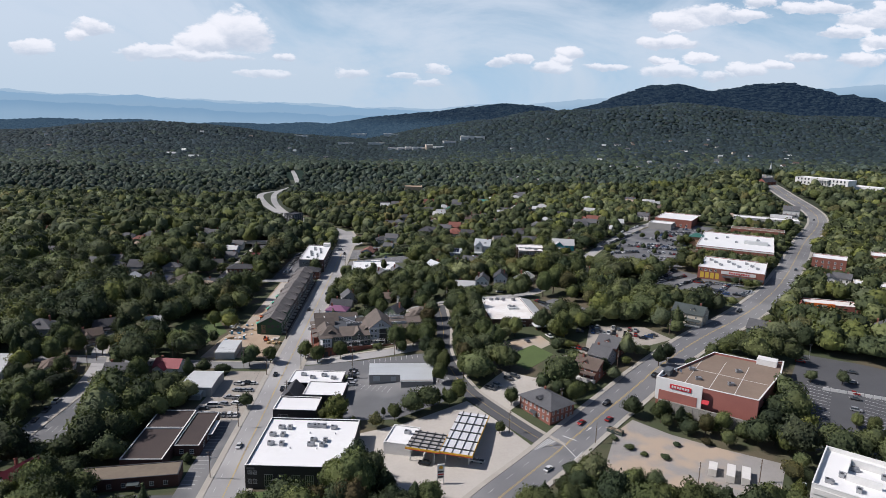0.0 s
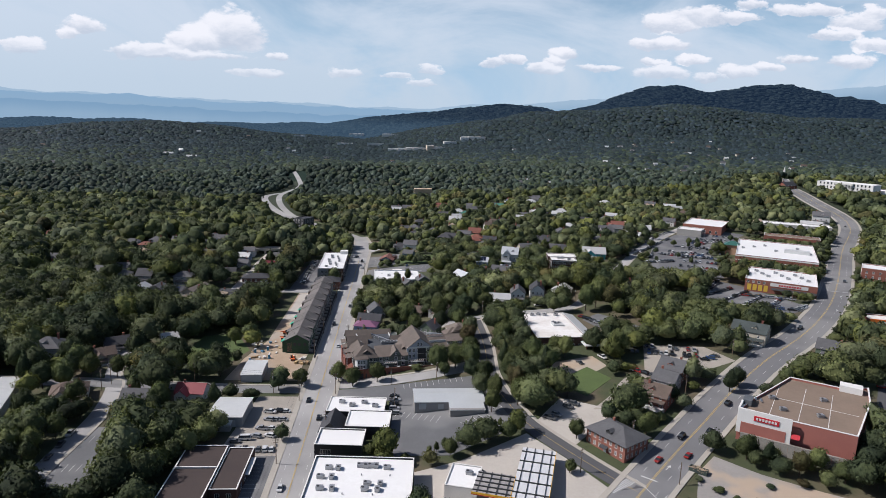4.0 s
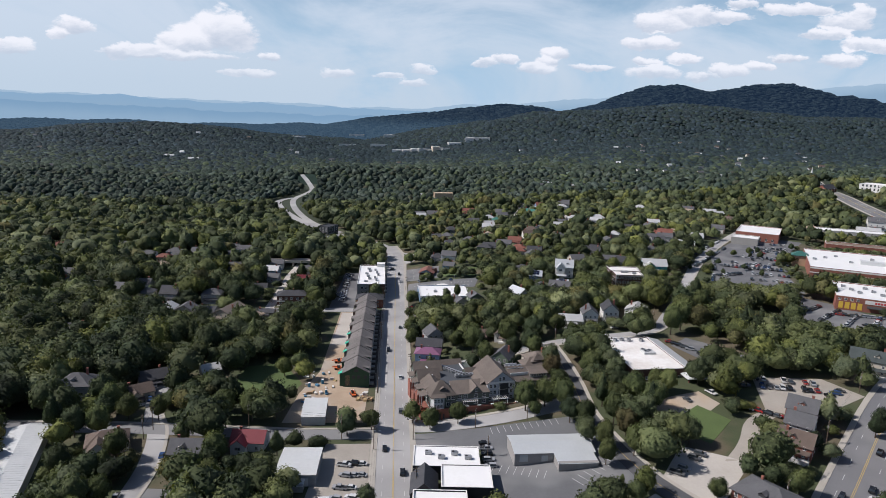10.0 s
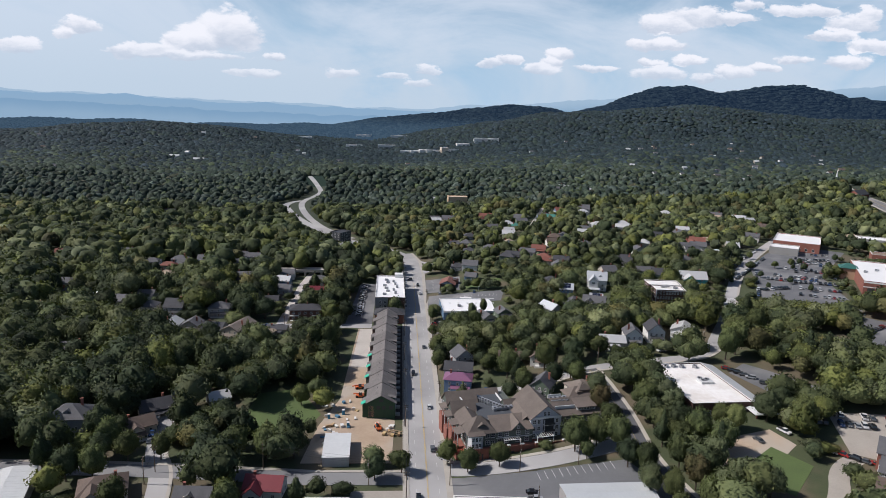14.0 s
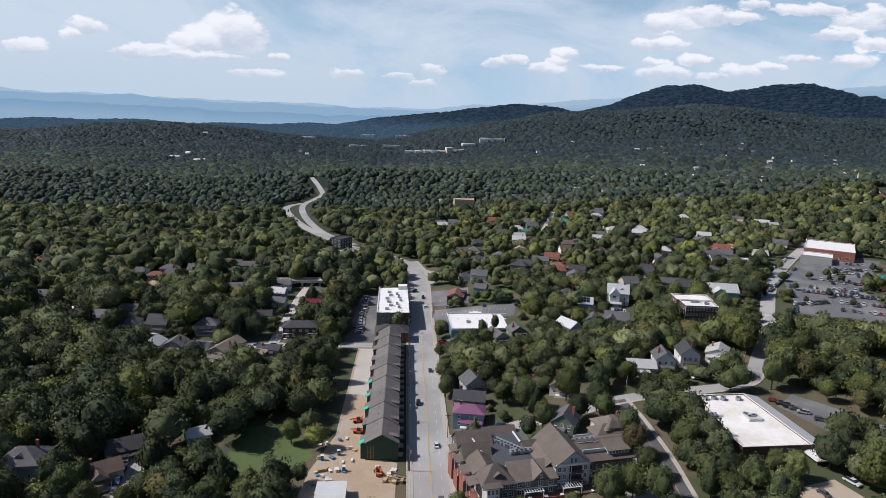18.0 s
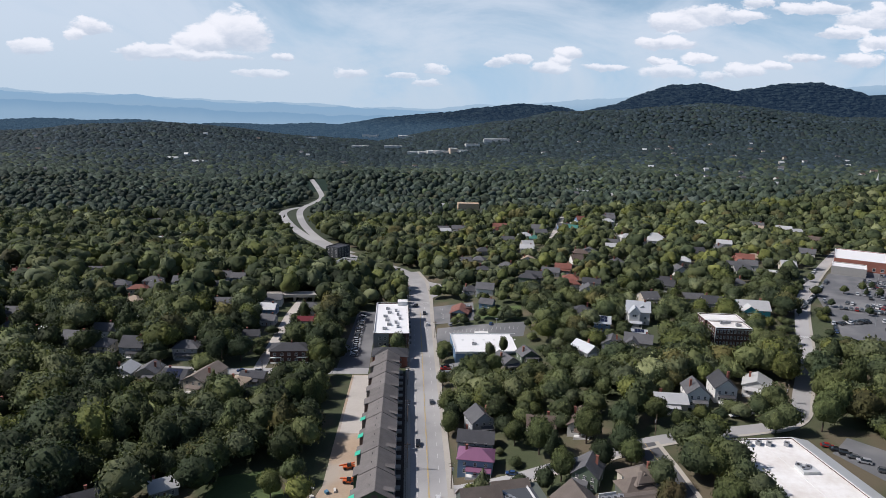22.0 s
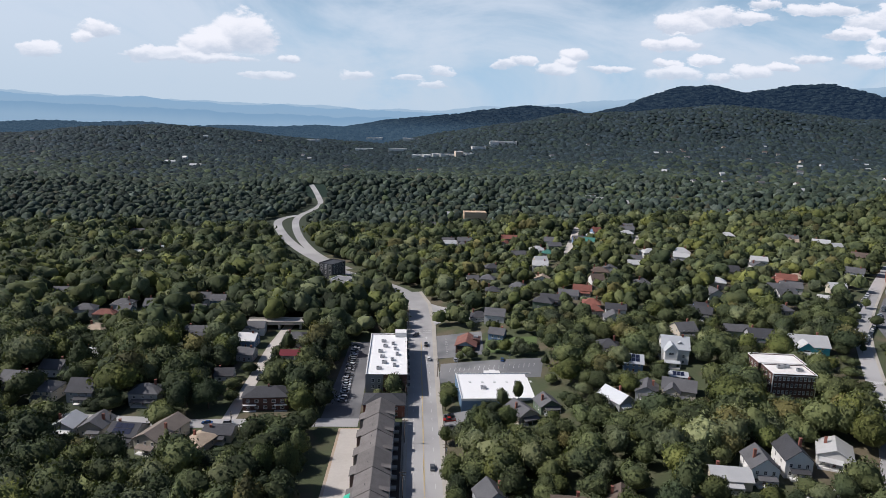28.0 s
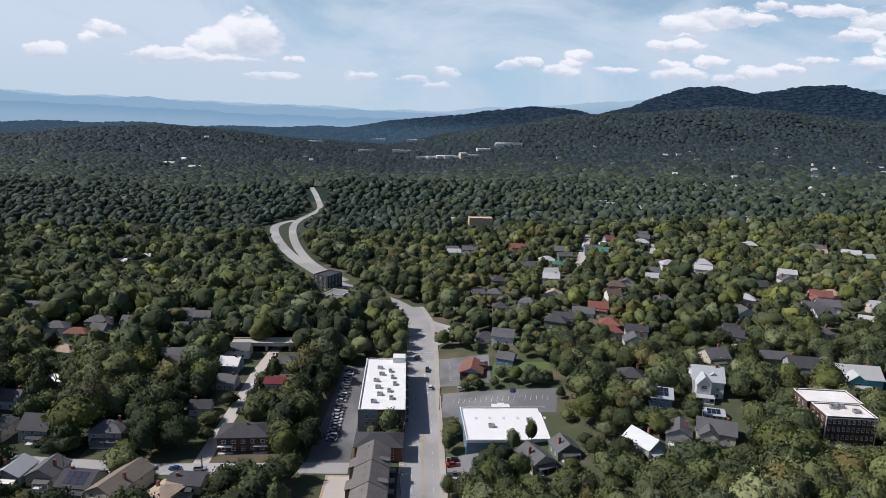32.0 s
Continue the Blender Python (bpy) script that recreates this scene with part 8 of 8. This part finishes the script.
def crown(rng, level, leaves, leaf_size, cone=False, shrink=0.92, lobes=15):
    """A crown about 1 wide and 1 high: many rounded boughs round a core, clad in small leaf sprays. Corners, triangles, and the way each corner faces."""
    d, f = BALLS[level]
    n = int(rng.integers(lobes - 3, lobes + 4))
    way = rng.normal(size=(n, 3))
    way[:, 2] = np.abs(way[:, 2]) * 0.95 - 0.28
    way /= np.linalg.norm(way, axis=1, keepdims=True)
    stretch = np.array([rng.uniform(0.9, 1.12), rng.uniform(0.9, 1.12), rng.uniform(0.85, 1.1)])
    heart = np.vstack([[[0, 0, 0]], way * rng.uniform(0.19, 0.33, (n, 1))])
    reach = np.append(0.31, rng.uniform(0.10, 0.20, n))

    def shape(u):
        along = u @ heart.T
        under = along ** 2 - (heart ** 2).sum(1) + reach ** 2
        r = np.where(under > 0, along + np.sqrt(np.maximum(under, 0)), 0)
        best = r.argmax(1)
        p = u * r.max(1)[:, None]
        out = p - heart[best]
        p = p * stretch
        if cone:
            top = np.clip((p[:, 2] + 0.35) / 0.8, 0, 1)
            p[:, :2] *= (1.15 - 0.95 * top)[:, None]
            p[:, 2] *= 1.15
        low = p[:, 2] < -0.2
        p[low, 2] = -0.2 + (p[low, 2] + 0.2) * 0.4
        out = out / (np.linalg.norm(out, axis=1, keepdims=True) + 1e-9) * 0.8 + u * 0.35
        return p, out / np.linalg.norm(out, axis=1, keepdims=True)

    middle = np.array([0, 0, 0.56])
    p, out = shape(d * 1.0)
    v = p * shrink * rng.uniform(0.95, 1.05, (len(d), 1)) + middle
    f = f[v[f, 2].mean(1) > 0.40 - 0.1 * (level > 1)]
    vs, fs, ns = [v], [f], [out]
    if leaves:
        u = rng.normal(size=(leaves, 3))
        u[:, 2] = np.abs(u[:, 2]) * 1.05 - 0.35
        u /= np.linalg.norm(u, axis=1, keepdims=True)
        p, out = shape(u)
        p = p * rng.uniform(0.80, 1.07, (leaves, 1)) + middle
        face = out + rng.normal(size=(leaves, 3)) * 0.55
        face /= np.linalg.norm(face, axis=1, keepdims=True)
        t = np.cross(face, rng.normal(size=(leaves, 3)))
        t /= np.linalg.norm(t, axis=1, keepdims=True) + 1e-9
        w = np.cross(face, t)
        s = leaf_size * rng.uniform(0.55, 1.45, (leaves, 1))
        vs.append(np.stack([p - t * s, p + t * s * 0.9 - w * s * 0.4, p + w * s * 1.1], 1).reshape(-1, 3))
        fs.append(len(v) + 3 * np.arange(leaves)[:, None] + np.array([[0, 1, 2]]))
        soft = out * 0.65 + face * 0.75
        ns.append(np.repeat(soft / np.linalg.norm(soft, axis=1, keepdims=True), 3, 0))
    v = np.concatenate(vs)
    v[:, 2] = v[:, 2] * 1.2 - 0.18
    return v, np.concatenate(fs), np.concatenate(ns)


def face_way(me, normals):
    """Lets a leafy mesh shade as the rounded boughs that its leaves lie on."""
    me.attributes.new("custom_normal", "FLOAT_VECTOR", "POINT").data.foreach_set("vector", np.asarray(normals, np.float32).ravel())


def trunk_mesh(rng):
    f = Form()
    f.tube((0, 0, -0.08), (0.01, 0.01, 0.34), 0.028, 0.018, 7)
    for k in range(5):
        a = 1.257 * k + rng.uniform(-0.4, 0.4)
        f.tube((0.005, 0.005, 0.22 + 0.03 * k), (0.22 * math.cos(a), 0.22 * math.sin(a), 0.5 + 0.05 * k), 0.012, 0.004, 5)
    return f.mesh("trunk", BARK)


NEAR = []
for k in range(10):
    v, f, way = crown(tree_rng, 2, 1750, 0.0235, cone=(k >= 8), shrink=0.86, lobes=20)
    leaf = (LEAF, LEAF, LEAF_DARK, LEAF, LEAF_PALE, LEAF_DARK, LEAF, LEAF_BROWN, LEAF_DARK, LEAF_DARK)[k]
    me = bpy.data.meshes.new("crown")
    fill(me, v, f)
    face_way(me, way)
    me.materials.append(leaf)
    me.polygons.foreach_set("use_smooth", np.ones(len(me.polygons), bool))
    NEAR.append((me, trunk_mesh(tree_rng), k))
WORDS = ("broad green", "rounded green", "dark green", "tall green", "grey-green", "dense dark green", "spreading green", "brown-tinged", "dark conical", "dark conical")
MID = [crown(tree_rng, 1, 480, 0.032, cone=(k == 13), shrink=0.86, lobes=17) for k in range(14)]
MID_SIDE = [crown(tree_rng, 1, 130, 0.055, shrink=0.86, lobes=14) for k in range(10)]
MID_FAR = [crown(tree_rng, 1, 48, 0.062, shrink=0.90, lobes=13) for _ in range(14)]
DISTANT = [crown(tree_rng, 1, 6, 0.09, shrink=1.0, lobes=9) for _ in range(12)]


def far_crown(rng):
    """A distant crown: a rough rounded dome of five sides and two rings."""
    a = 1.2566 * np.arange(5) + rng.uniform(-0.3, 0.3, 5)
    low, high = rng.uniform(0.42, 0.60, 5), rng.uniform(0.28, 0.46, 5)
    v = np.vstack([np.stack([np.cos(a) * low, np.sin(a) * low, rng.uniform(0.05, 0.3, 5)], 1),
                   np.stack([np.cos(a + 0.6) * high, np.sin(a + 0.6) * high, rng.uniform(0.62, 0.86, 5)], 1),
                   [[rng.uniform(-0.15, 0.15), rng.uniform(-0.15, 0.15), 1.0]]])
    f = []
    for i in range(5):
        j = (i + 1) % 5
        f += [(i, j, 5 + i), (j, 5 + j, 5 + i), (5 + i, 5 + j, 10)]
    way = v - np.array([0, 0, -0.05])
    return v, np.array(f), way / np.linalg.norm(way, axis=1, keepdims=True)


REMOTE = [far_crown(tree_rng) for _ in range(12)]
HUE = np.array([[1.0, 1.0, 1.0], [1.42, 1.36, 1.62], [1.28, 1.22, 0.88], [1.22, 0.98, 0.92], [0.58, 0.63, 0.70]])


def near_tree(x, y, h, w, kind):
    me, tr, k = NEAR[kind % len(NEAR)]
    t = thing("tree", f"{WORDS[k]} {'conifer' if k >= 8 else 'broadleaf tree'} in full leaf", "tree", x, y, ground(x, y), float(tree_rng.uniform(0, 360)), "trees")
    m = Matrix.Diagonal((w, w, h, 1))
    part("crown", me, None, t, at=m)
    part("trunk", tr, None, t, at=m)


def wood(name, label, places, templates, material, far=False):
    """Many trees joined into one mesh. Rows of places: x, y, z, width, height."""
    vs, fs, ns, tints, base = [], [], [], [], 0
    # western woods' shade is put into their tint: dark hue far more often
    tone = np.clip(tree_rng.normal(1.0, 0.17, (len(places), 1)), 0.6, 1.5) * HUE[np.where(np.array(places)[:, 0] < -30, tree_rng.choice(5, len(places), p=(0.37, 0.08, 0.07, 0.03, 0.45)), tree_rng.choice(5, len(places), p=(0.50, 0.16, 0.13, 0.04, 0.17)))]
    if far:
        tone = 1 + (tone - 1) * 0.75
    pick = tree_rng.integers(0, len(templates), len(places))
    turn = tree_rng.uniform(0, 6.283, len(places))
    for (x, y, z, w, h), k, a, hue in zip(places, pick, turn, tone):
        v, f, way = templates[k]
        c, s = math.cos(a) * w, math.sin(a) * w
        ns.append(np.stack([way[:, 0] * math.cos(a) - way[:, 1] * math.sin(a), way[:, 0] * math.sin(a) + way[:, 1] * math.cos(a), way[:, 2]], 1))
        vs.append(np.stack([v[:, 0] * c - v[:, 1] * s + x, v[:, 0] * s + v[:, 1] * c + y, v[:, 2] * h + z], 1))
        fs.append(f + base)
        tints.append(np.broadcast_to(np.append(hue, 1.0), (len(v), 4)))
        base += len(v)
    me = bpy.data.meshes.new(name)
    fill(me, np.concatenate(vs), np.concatenate(fs))
    face_way(me, np.concatenate(ns))
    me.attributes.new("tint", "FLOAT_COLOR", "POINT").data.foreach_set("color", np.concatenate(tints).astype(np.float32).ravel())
    me.materials.append(material)
    me.polygons.foreach_set("use_smooth", np.ones(len(me.polygons), bool))
    return tagged(new(name, me), label, "woodland", kind="stuff")


def seen_wedge(x, y, extra=30.0):
    return -40 - 0.74 * max(y - 70, 0) - extra < x < 62 + 0.76 * max(y, 0) + extra


SPOTS = ((40, 210, 15, 13), (53, 211, 17, 13), (47, 218, 16, 12), (171, 249, 11, 10), (178, 246, 9, 9), (185, 238, 11, 9), (193, 241, 10, 9), (199, 233, 9, 9), (209, 230, 10, 10), (217, 225, 12, 10),
         (120, 201, 9, 10), (128, 200, 9, 9), (143, 200, 11, 11), (150, 199, 10, 10), (-8, 335, 11, 9), (-18, 330, 11, 10), (9.6, 341, 11, 9), (17, 334, 11, 10), (29, 335, 11, 9.5))
SPOTS_2 = ((59, 339, 15, 13), (68, 341, 14, 12), (75, 337, 15, 12), (75, 325, 13, 11), (80, 320, 14, 10), (83, 303, 13, 10), (80, 292, 12, 9), (62, 333, 9, 7), (84, 270, 9, 9), (77, 271, 10, 9), (60, 261, 8, 7), (99, 300, 14, 11),
           (107, 306, 14, 12), (98, 333, 14, 12), (139, 267, 11, 10), (111, 268, 9, 8), (187, 296, 11, 10), (234, 309, 13, 12), (-7.7, 281, 8, 7), (158, 290, 9, 8), (193, 301, 10, 9), (131, 215, 7, 8), (103, 246, 6, 6))
SPOTS_5 = ((77, 352, 14, 11), (76, 365, 15, 12), (79, 379, 14, 11), (94, 350, 15, 12), (95, 365, 16, 13), (98, 381, 15, 12), (92, 336, 14, 11), (101, 344, 16, 13), (105, 359, 14, 12), (110, 327, 14, 12), (119, 346, 12, 10), (-60, 344, 15, 13), (-72, 345, 17, 14), (-50, 346, 14, 12), (-84, 350, 15, 12), (-122, 345, 13, 11), (-44, 314, 11, 9), (-66, 300, 12, 10), (-120, 300, 14, 12), (-104, 300, 11, 9), (226, 246, 7, 6), (230, 243, 7, 6), (249, 240, 7, 6), (253, 235, 9, 8), (251, 276, 7, 7), (264, 273, 8, 7), (270, 246, 6, 5), (152, 231, 2.2, 5), (156, 226, 1.6, 4), (163, 223, 2.0, 5), (148, 238, 2.0, 4), (171, 232, 1.8, 4), (183, 232, 3.0, 6), (240, 544, 6, 5), (280, 588, 7, 6), (254, 561, 6, 5), (296, 593, 7, 6), (298, 579, 7, 6), (267, 521, 6, 5), (320, 583, 7, 6), (342, 608, 7, 6), (254, 594, 6, 5), (265, 542, 6, 5), (243, 531, 5, 4), (224, 545, 6, 5), (275, 617, 7, 6), (297, 552, 6, 5), (291, 582, 6, 5), (306, 598, 6, 5), (262, 606, 6, 5), (231, 536, 6, 5))
SPOTS_4 = tuple((52 + 3.0 * k, 263.5 + 1.6 * k, 4.2 + 0.6 * (k % 3), 2.6) for k in range(11))
SPOTS_3 = ((12, 521, 10, 9), (11, 489, 9, 8), (23, 494, 14, 10), (29, 488, 15, 11), (37, 512, 12, 7), (45, 517, 12, 6), (12, 456, 13, 11), (26, 487, 14, 11), (36, 491, 13, 11), (11, 438, 11, 9), (48, 405, 13, 12), (73, 402, 14, 12),
           (-48, 455, 20, 12), (-57, 456, 21, 13), (-54, 393, 12, 10), (-106, 522, 15, 16), (-96, 521, 16, 17), (115, 300, 13, 11), (140, 348, 15, 13), (150, 340, 15, 13), (160, 358, 14, 12))


SPOTS_6 = ((92, 296, 14, 11), (93, 308, 15, 12), (92, 320, 16, 12), (77, 308, 13, 10), (74, 395, 12, 10), (48, 392, 14, 12), (63, 396, 13, 11), (44, 412, 17, 14), (63, 415, 17, 15), (79, 421, 15, 13), (36, 421, 13, 11), (93, 424, 14, 12), (100, 418.5, 9, 8),
           (152, 408, 19, 14), (160, 414, 20, 15), (166, 428, 20, 15), (172, 440, 18, 14), (181, 436, 19, 15), (176, 452, 17, 13), (190, 462, 17, 14), (118, 420, 7, 7), (112, 328, 14, 12), (106, 336, 16, 13), (124, 343, 13, 11), (150, 356, 12, 10), (104, 318, 15, 12),
           (-128, 330, 15, 13), (-119, 331, 14, 12), (-139, 336, 16, 14), (-122, 352, 15, 13), (-130, 362, 16, 13), (-104, 312, 13, 11), (-100, 345, 12, 10), (-112, 344, 13, 11), (-66, 308, 14, 12), (-64, 292, 13, 11), (-60, 280, 13, 11), (-58, 268, 12, 10), (-56, 256, 13, 11), (-98, 282, 12, 10), (-100, 268, 12, 10))


def sight_lines():
    rows = []
    for line, half, spans, eye in ((PARKWAY, 9, ((778, 1200),), (-6.0, 190.0)), (PARKWAY_EAST, 8, ((790, 1175), (1290, 1460)), (-6.0, 190.0)), (AVENUE, 10, ((560, 860),), (35.0, 40.0))):
        for p in resample(line, 12.0):
            way = p - Vector(eye)
            if any(lo < p.y < hi for lo, hi in spans):
                rows.append((p.x, p.y, way.x / way.length, way.y / way.length, way.length, half))
    return np.array(rows)


SIGHT = sight_lines()


def sight_cap(px, py):
    """The tallest that trees may be where the parkway and the far avenue show behind them."""
    most = np.full(np.shape(px), 99.0)
    for x, y, wx, wy, far, half in SIGHT:
        rx, ry = x - px, y - py
        gap = rx * wx + ry * wy
        hit = (gap > -3) & (gap < 95) & (np.abs(rx * wy - ry * wx) < half)
        most = np.where(hit, np.minimum(most, 1.0 + np.maximum(gap - half, 0) * 126 / far), most)
    return most


def sight_cap_one(px, py):
    rx, ry = SIGHT[:, 0] - px, SIGHT[:, 1] - py
    gap = rx * SIGHT[:, 2] + ry * SIGHT[:, 3]
    hit = (gap > -3) & (gap < 95) & (np.abs(rx * SIGHT[:, 3] - ry * SIGHT[:, 2]) < SIGHT[:, 5])
    return float((1.0 + np.maximum(gap - SIGHT[:, 5], 0) * 126 / SIGHT[:, 4])[hit].min()) if hit.any() else 99.0


take_line([(-41, 396), (-41, 505)], 5.0)


def plant():
    """Trees on a jittered lattice wherever nothing is built; the nearest are things of their own."""
    rng = np.random.default_rng(9)
    near, mid, far = [], [], []
    for line, half in ((AVENUE, 9), (NW_LANE, 4), ([(225, 505), (300, 560)], 40), ([(300, 600), (350, 650)], 40), ([(235, 430), (265, 392)], 22), ([(160, 322), (195, 332)], 14), ([(10, 552), (60, 545)], 8)):
        OPEN_VIEW.extend((p.x, p.y - 2, half) for p in resample(line, 14.0))
    open_view = np.array(OPEN_VIEW)
    sight = open_view[:, :2] - np.where(open_view[:, :1] > 160, [[50.0, 60.0]], [[5.0, 230.0]])
    sight /= np.linalg.norm(sight, axis=1, keepdims=True)
    y = 172.0
    for spots in (SPOTS, SPOTS_2, SPOTS_3, SPOTS_4, SPOTS_5, SPOTS_6):
        for px, py, h, w in spots:
            near.append((px, py, h, w, -1000.0))
            TAKEN[(_gx - px) ** 2 + (_gy - py) ** 2 < (w * 0.42) ** 2] = True
    while y < 960:
        step = 7.5 if y < 610 else 8.7
        x = -700.0
        while x < 800:
            px, py = x + rng.uniform(-3.4, 3.4), y + rng.uniform(-3.4, 3.4)
            x += step
            if not seen_wedge(px, py) or is_taken(px, py):
                continue
            wooded = px < -40 or py > 900 or px < 30 and py > 700
            homes = 25 < px < 420 and 555 < py < 905 
            town = 0.95 if homes else 0.96 if not wooded else 0.98
            clump = noise.noise((px * 0.022, py * 0.022, 3.0))
            if rng.random() > town + 0.35 * clump:
                continue
            h = rng.uniform(8, 19) + 5.0 * max(clump, -0.3) + (3.5 if wooded and px < -40 else 2.0 if wooded else -0.5)
            if 84 < px < 330 and 255 < py < 500:
                h = rng.uniform(12, 19.5) + 3.0 * max(clump, -0.3)
            if homes:
                h = rng.uniform(8.0, 14.5) + (3.0 if rng.random() < 0.15 else 0.0)
            w = max(h, 10.0) * rng.uniform(0.78, 1.12)
            if is_taken(px, py - 4) or is_taken(px + 4, py) or is_taken(px - 4, py) or is_taken(px, py + 4):
                k = 0.92 if px > 84 and py > 280 or px < -60 else 0.8
                h, w = h * k, w * k
            rx, ry = open_view[:, 0] - px, open_view[:, 1] - py
            gap = rx * sight[:, 0] + ry * sight[:, 1]
            ahead = (gap > -2) & (gap < 44) & (np.abs(rx * sight[:, 1] - ry * sight[:, 0]) < open_view[:, 2] + 0.30 * w)
            if ahead.any():
                most = 2.5 + (0.27 if py > 400 and px > 180 else 0.36) * float(gap[ahead].min())
                if h > most and rng.random() < (0.97 if open_view[ahead, 2].max() > 9.5 else 0.8):
                    if most < 4.0:
                        continue
                    w, h = w * (0.35 + 0.65 * most / h), most
            if py > 520:
                most = sight_cap_one(px, py)
                if most < 3.0:
                    continue
                if h > most:
                    w, h = w * (0.4 + 0.6 * most / h), most
            near.append((px, py, h, w, py + 0.35 * abs(px - 30))) if (abs(px - 40) < 170 and py < 470) else mid.append((px, py, ground(px, py) - 0.4, w * 1.08, h))
        y += step * 0.95
    rear = []
    for px, py in zip(rng.uniform(-190, 250, 520), rng.uniform(-170, 172, 520)):
        if not is_taken(px, py) and abs(px - 1.5) > 16 and not (py > 70 and abs(px - 1.5 - (py - 85) * 0.8) < 22):
            rear.append((px, py, ground(px, py) - 0.4, rng.uniform(8, 13), rng.uniform(9, 15)))
    wood("woodland", "broadleaf trees standing on open grass", rear, MID_FAR, LEAF_WOOD)
    near.sort(key=lambda p: p[4])
    for p in near[:300]:
        k = int(rng.choice(10, p=(0.17, 0.15, 0.13, 0.13, 0.08, 0.1, 0.12, 0.04, 0.05, 0.03)))
        near_tree(p[0], p[1], p[2], p[3], k)
    mid += [(px, py, ground(px, py) - 0.4, w * 1.05, h) for px, py, h, w, _ in near[300:]]
    y = 960.0
    while y < 3060:
        step = 11.5 + (y - 960) * 0.0064 if y < 1480 else 11.5 + (y - 1480) * 0.0022
        for px in np.arange(-0.72 * y - 40, 85 + 0.78 * y, step):
            qx, qy = px + rng.uniform(-0.45, 0.45) * step, y + rng.uniform(-0.45, 0.45) * step
            patch = noise.noise((qx * 0.006, qy * 0.006, 8.0))
            if qy > 1480 and rng.random() < 0.16 - 0.25 * patch:
                continue
            far.append((qx, qy, 0.0, step * (rng.uniform(0.95, 1.5) if y < 1480 else rng.uniform(1.2, 1.9)), (rng.uniform(9, 17) if y < 1480 else rng.uniform(8, 14.5)) + 5 * max(patch, -0.4)))
        y += step * 0.92
    far = np.array(far)
    far[:, 2] = land(far[:, 0], far[:, 1]) - 1.0
    ok = np.ones(len(far), bool)
    for line in (PARKWAY, PARKWAY_EAST):
        for a, b in zip(line, line[1:]):
            mx, my = (a[0] + b[0]) / 2, (a[1] + b[1]) / 2
            ok &= (far[:, 0] - mx) ** 2 + (far[:, 1] - my + 5) ** 2 > (math.dist(a, b) * 0.5 + 9) ** 2
    for a, b in zip(AVENUE, AVENUE[1:]):
        ok &= (far[:, 0] - (a[0] + b[0]) / 2) ** 2 + (far[:, 1] - (a[1] + b[1]) / 2) ** 2 > 30 ** 2
    ok &= ((far[:, 0] - 66) / 20) ** 2 + ((far[:, 1] - 1022) / 18) ** 2 > 1
    most = sight_cap(far[:, 0], far[:, 1])
    ok &= most > 3.0
    far[:, 3] *= np.where(far[:, 4] > most, 0.4 + 0.6 * most / far[:, 4], 1.0)
    far[:, 4] = np.minimum(far[:, 4], most)
    far = far[ok]
    close = [p for p in mid if p[1] < 610 and -240 < p[0] < 270]
    wood("woodland", "dense summer broadleaf woodland between houses", close, MID, LEAF_WOOD)
    wood("woodland", "dense broadleaf woodland on the town's edges", [p for p in mid if p[1] < 610 and not -240 < p[0] < 270], MID_SIDE, LEAF_WOOD)
    wood("woodland", "dense broadleaf woodland round distant houses", [p for p in mid if p[1] >= 610], MID_FAR, LEAF_WOOD)
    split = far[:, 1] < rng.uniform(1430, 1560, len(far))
    wood("woodland", "broad wooded plain of green trees", far[split], DISTANT, LEAF_PLAIN_HAZE)
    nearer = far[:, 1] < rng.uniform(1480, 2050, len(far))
    wood("far_woods", "wooded plain of small distant trees", far[~split & nearer], REMOTE, LEAF_PLAIN_HAZE, True)
    wood("far_woods", "distant wooded hills, haze-tinted dark blue-green", far[~split & ~nearer], REMOTE, LEAF_FAR_HAZE, True)
    remote = []
    y = 3060.0
    while y < 4560:
        step = 17.0 + (y - 3060) * 0.008
        row = np.arange(-0.66 * y - 60, 110 + 0.75 * y, step)
        remote.append(np.stack([row + rng.uniform(-0.5, 0.5, len(row)) * step, y + rng.uniform(-0.5, 0.5, len(row)) * step, row * 0, step * rng.uniform(1.4, 2.1, len(row)), rng.uniform(7, 14, len(row))], 1))
        y += step * 1.2
    remote = np.concatenate(remote)
    remote = remote[remote[:, 0] ** 2 + (remote[:, 1] - 140) ** 2 < 4600 ** 2]
    remote[:, 2] = land(remote[:, 0], remote[:, 1]) - 1.5
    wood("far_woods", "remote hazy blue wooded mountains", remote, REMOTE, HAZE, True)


plant()
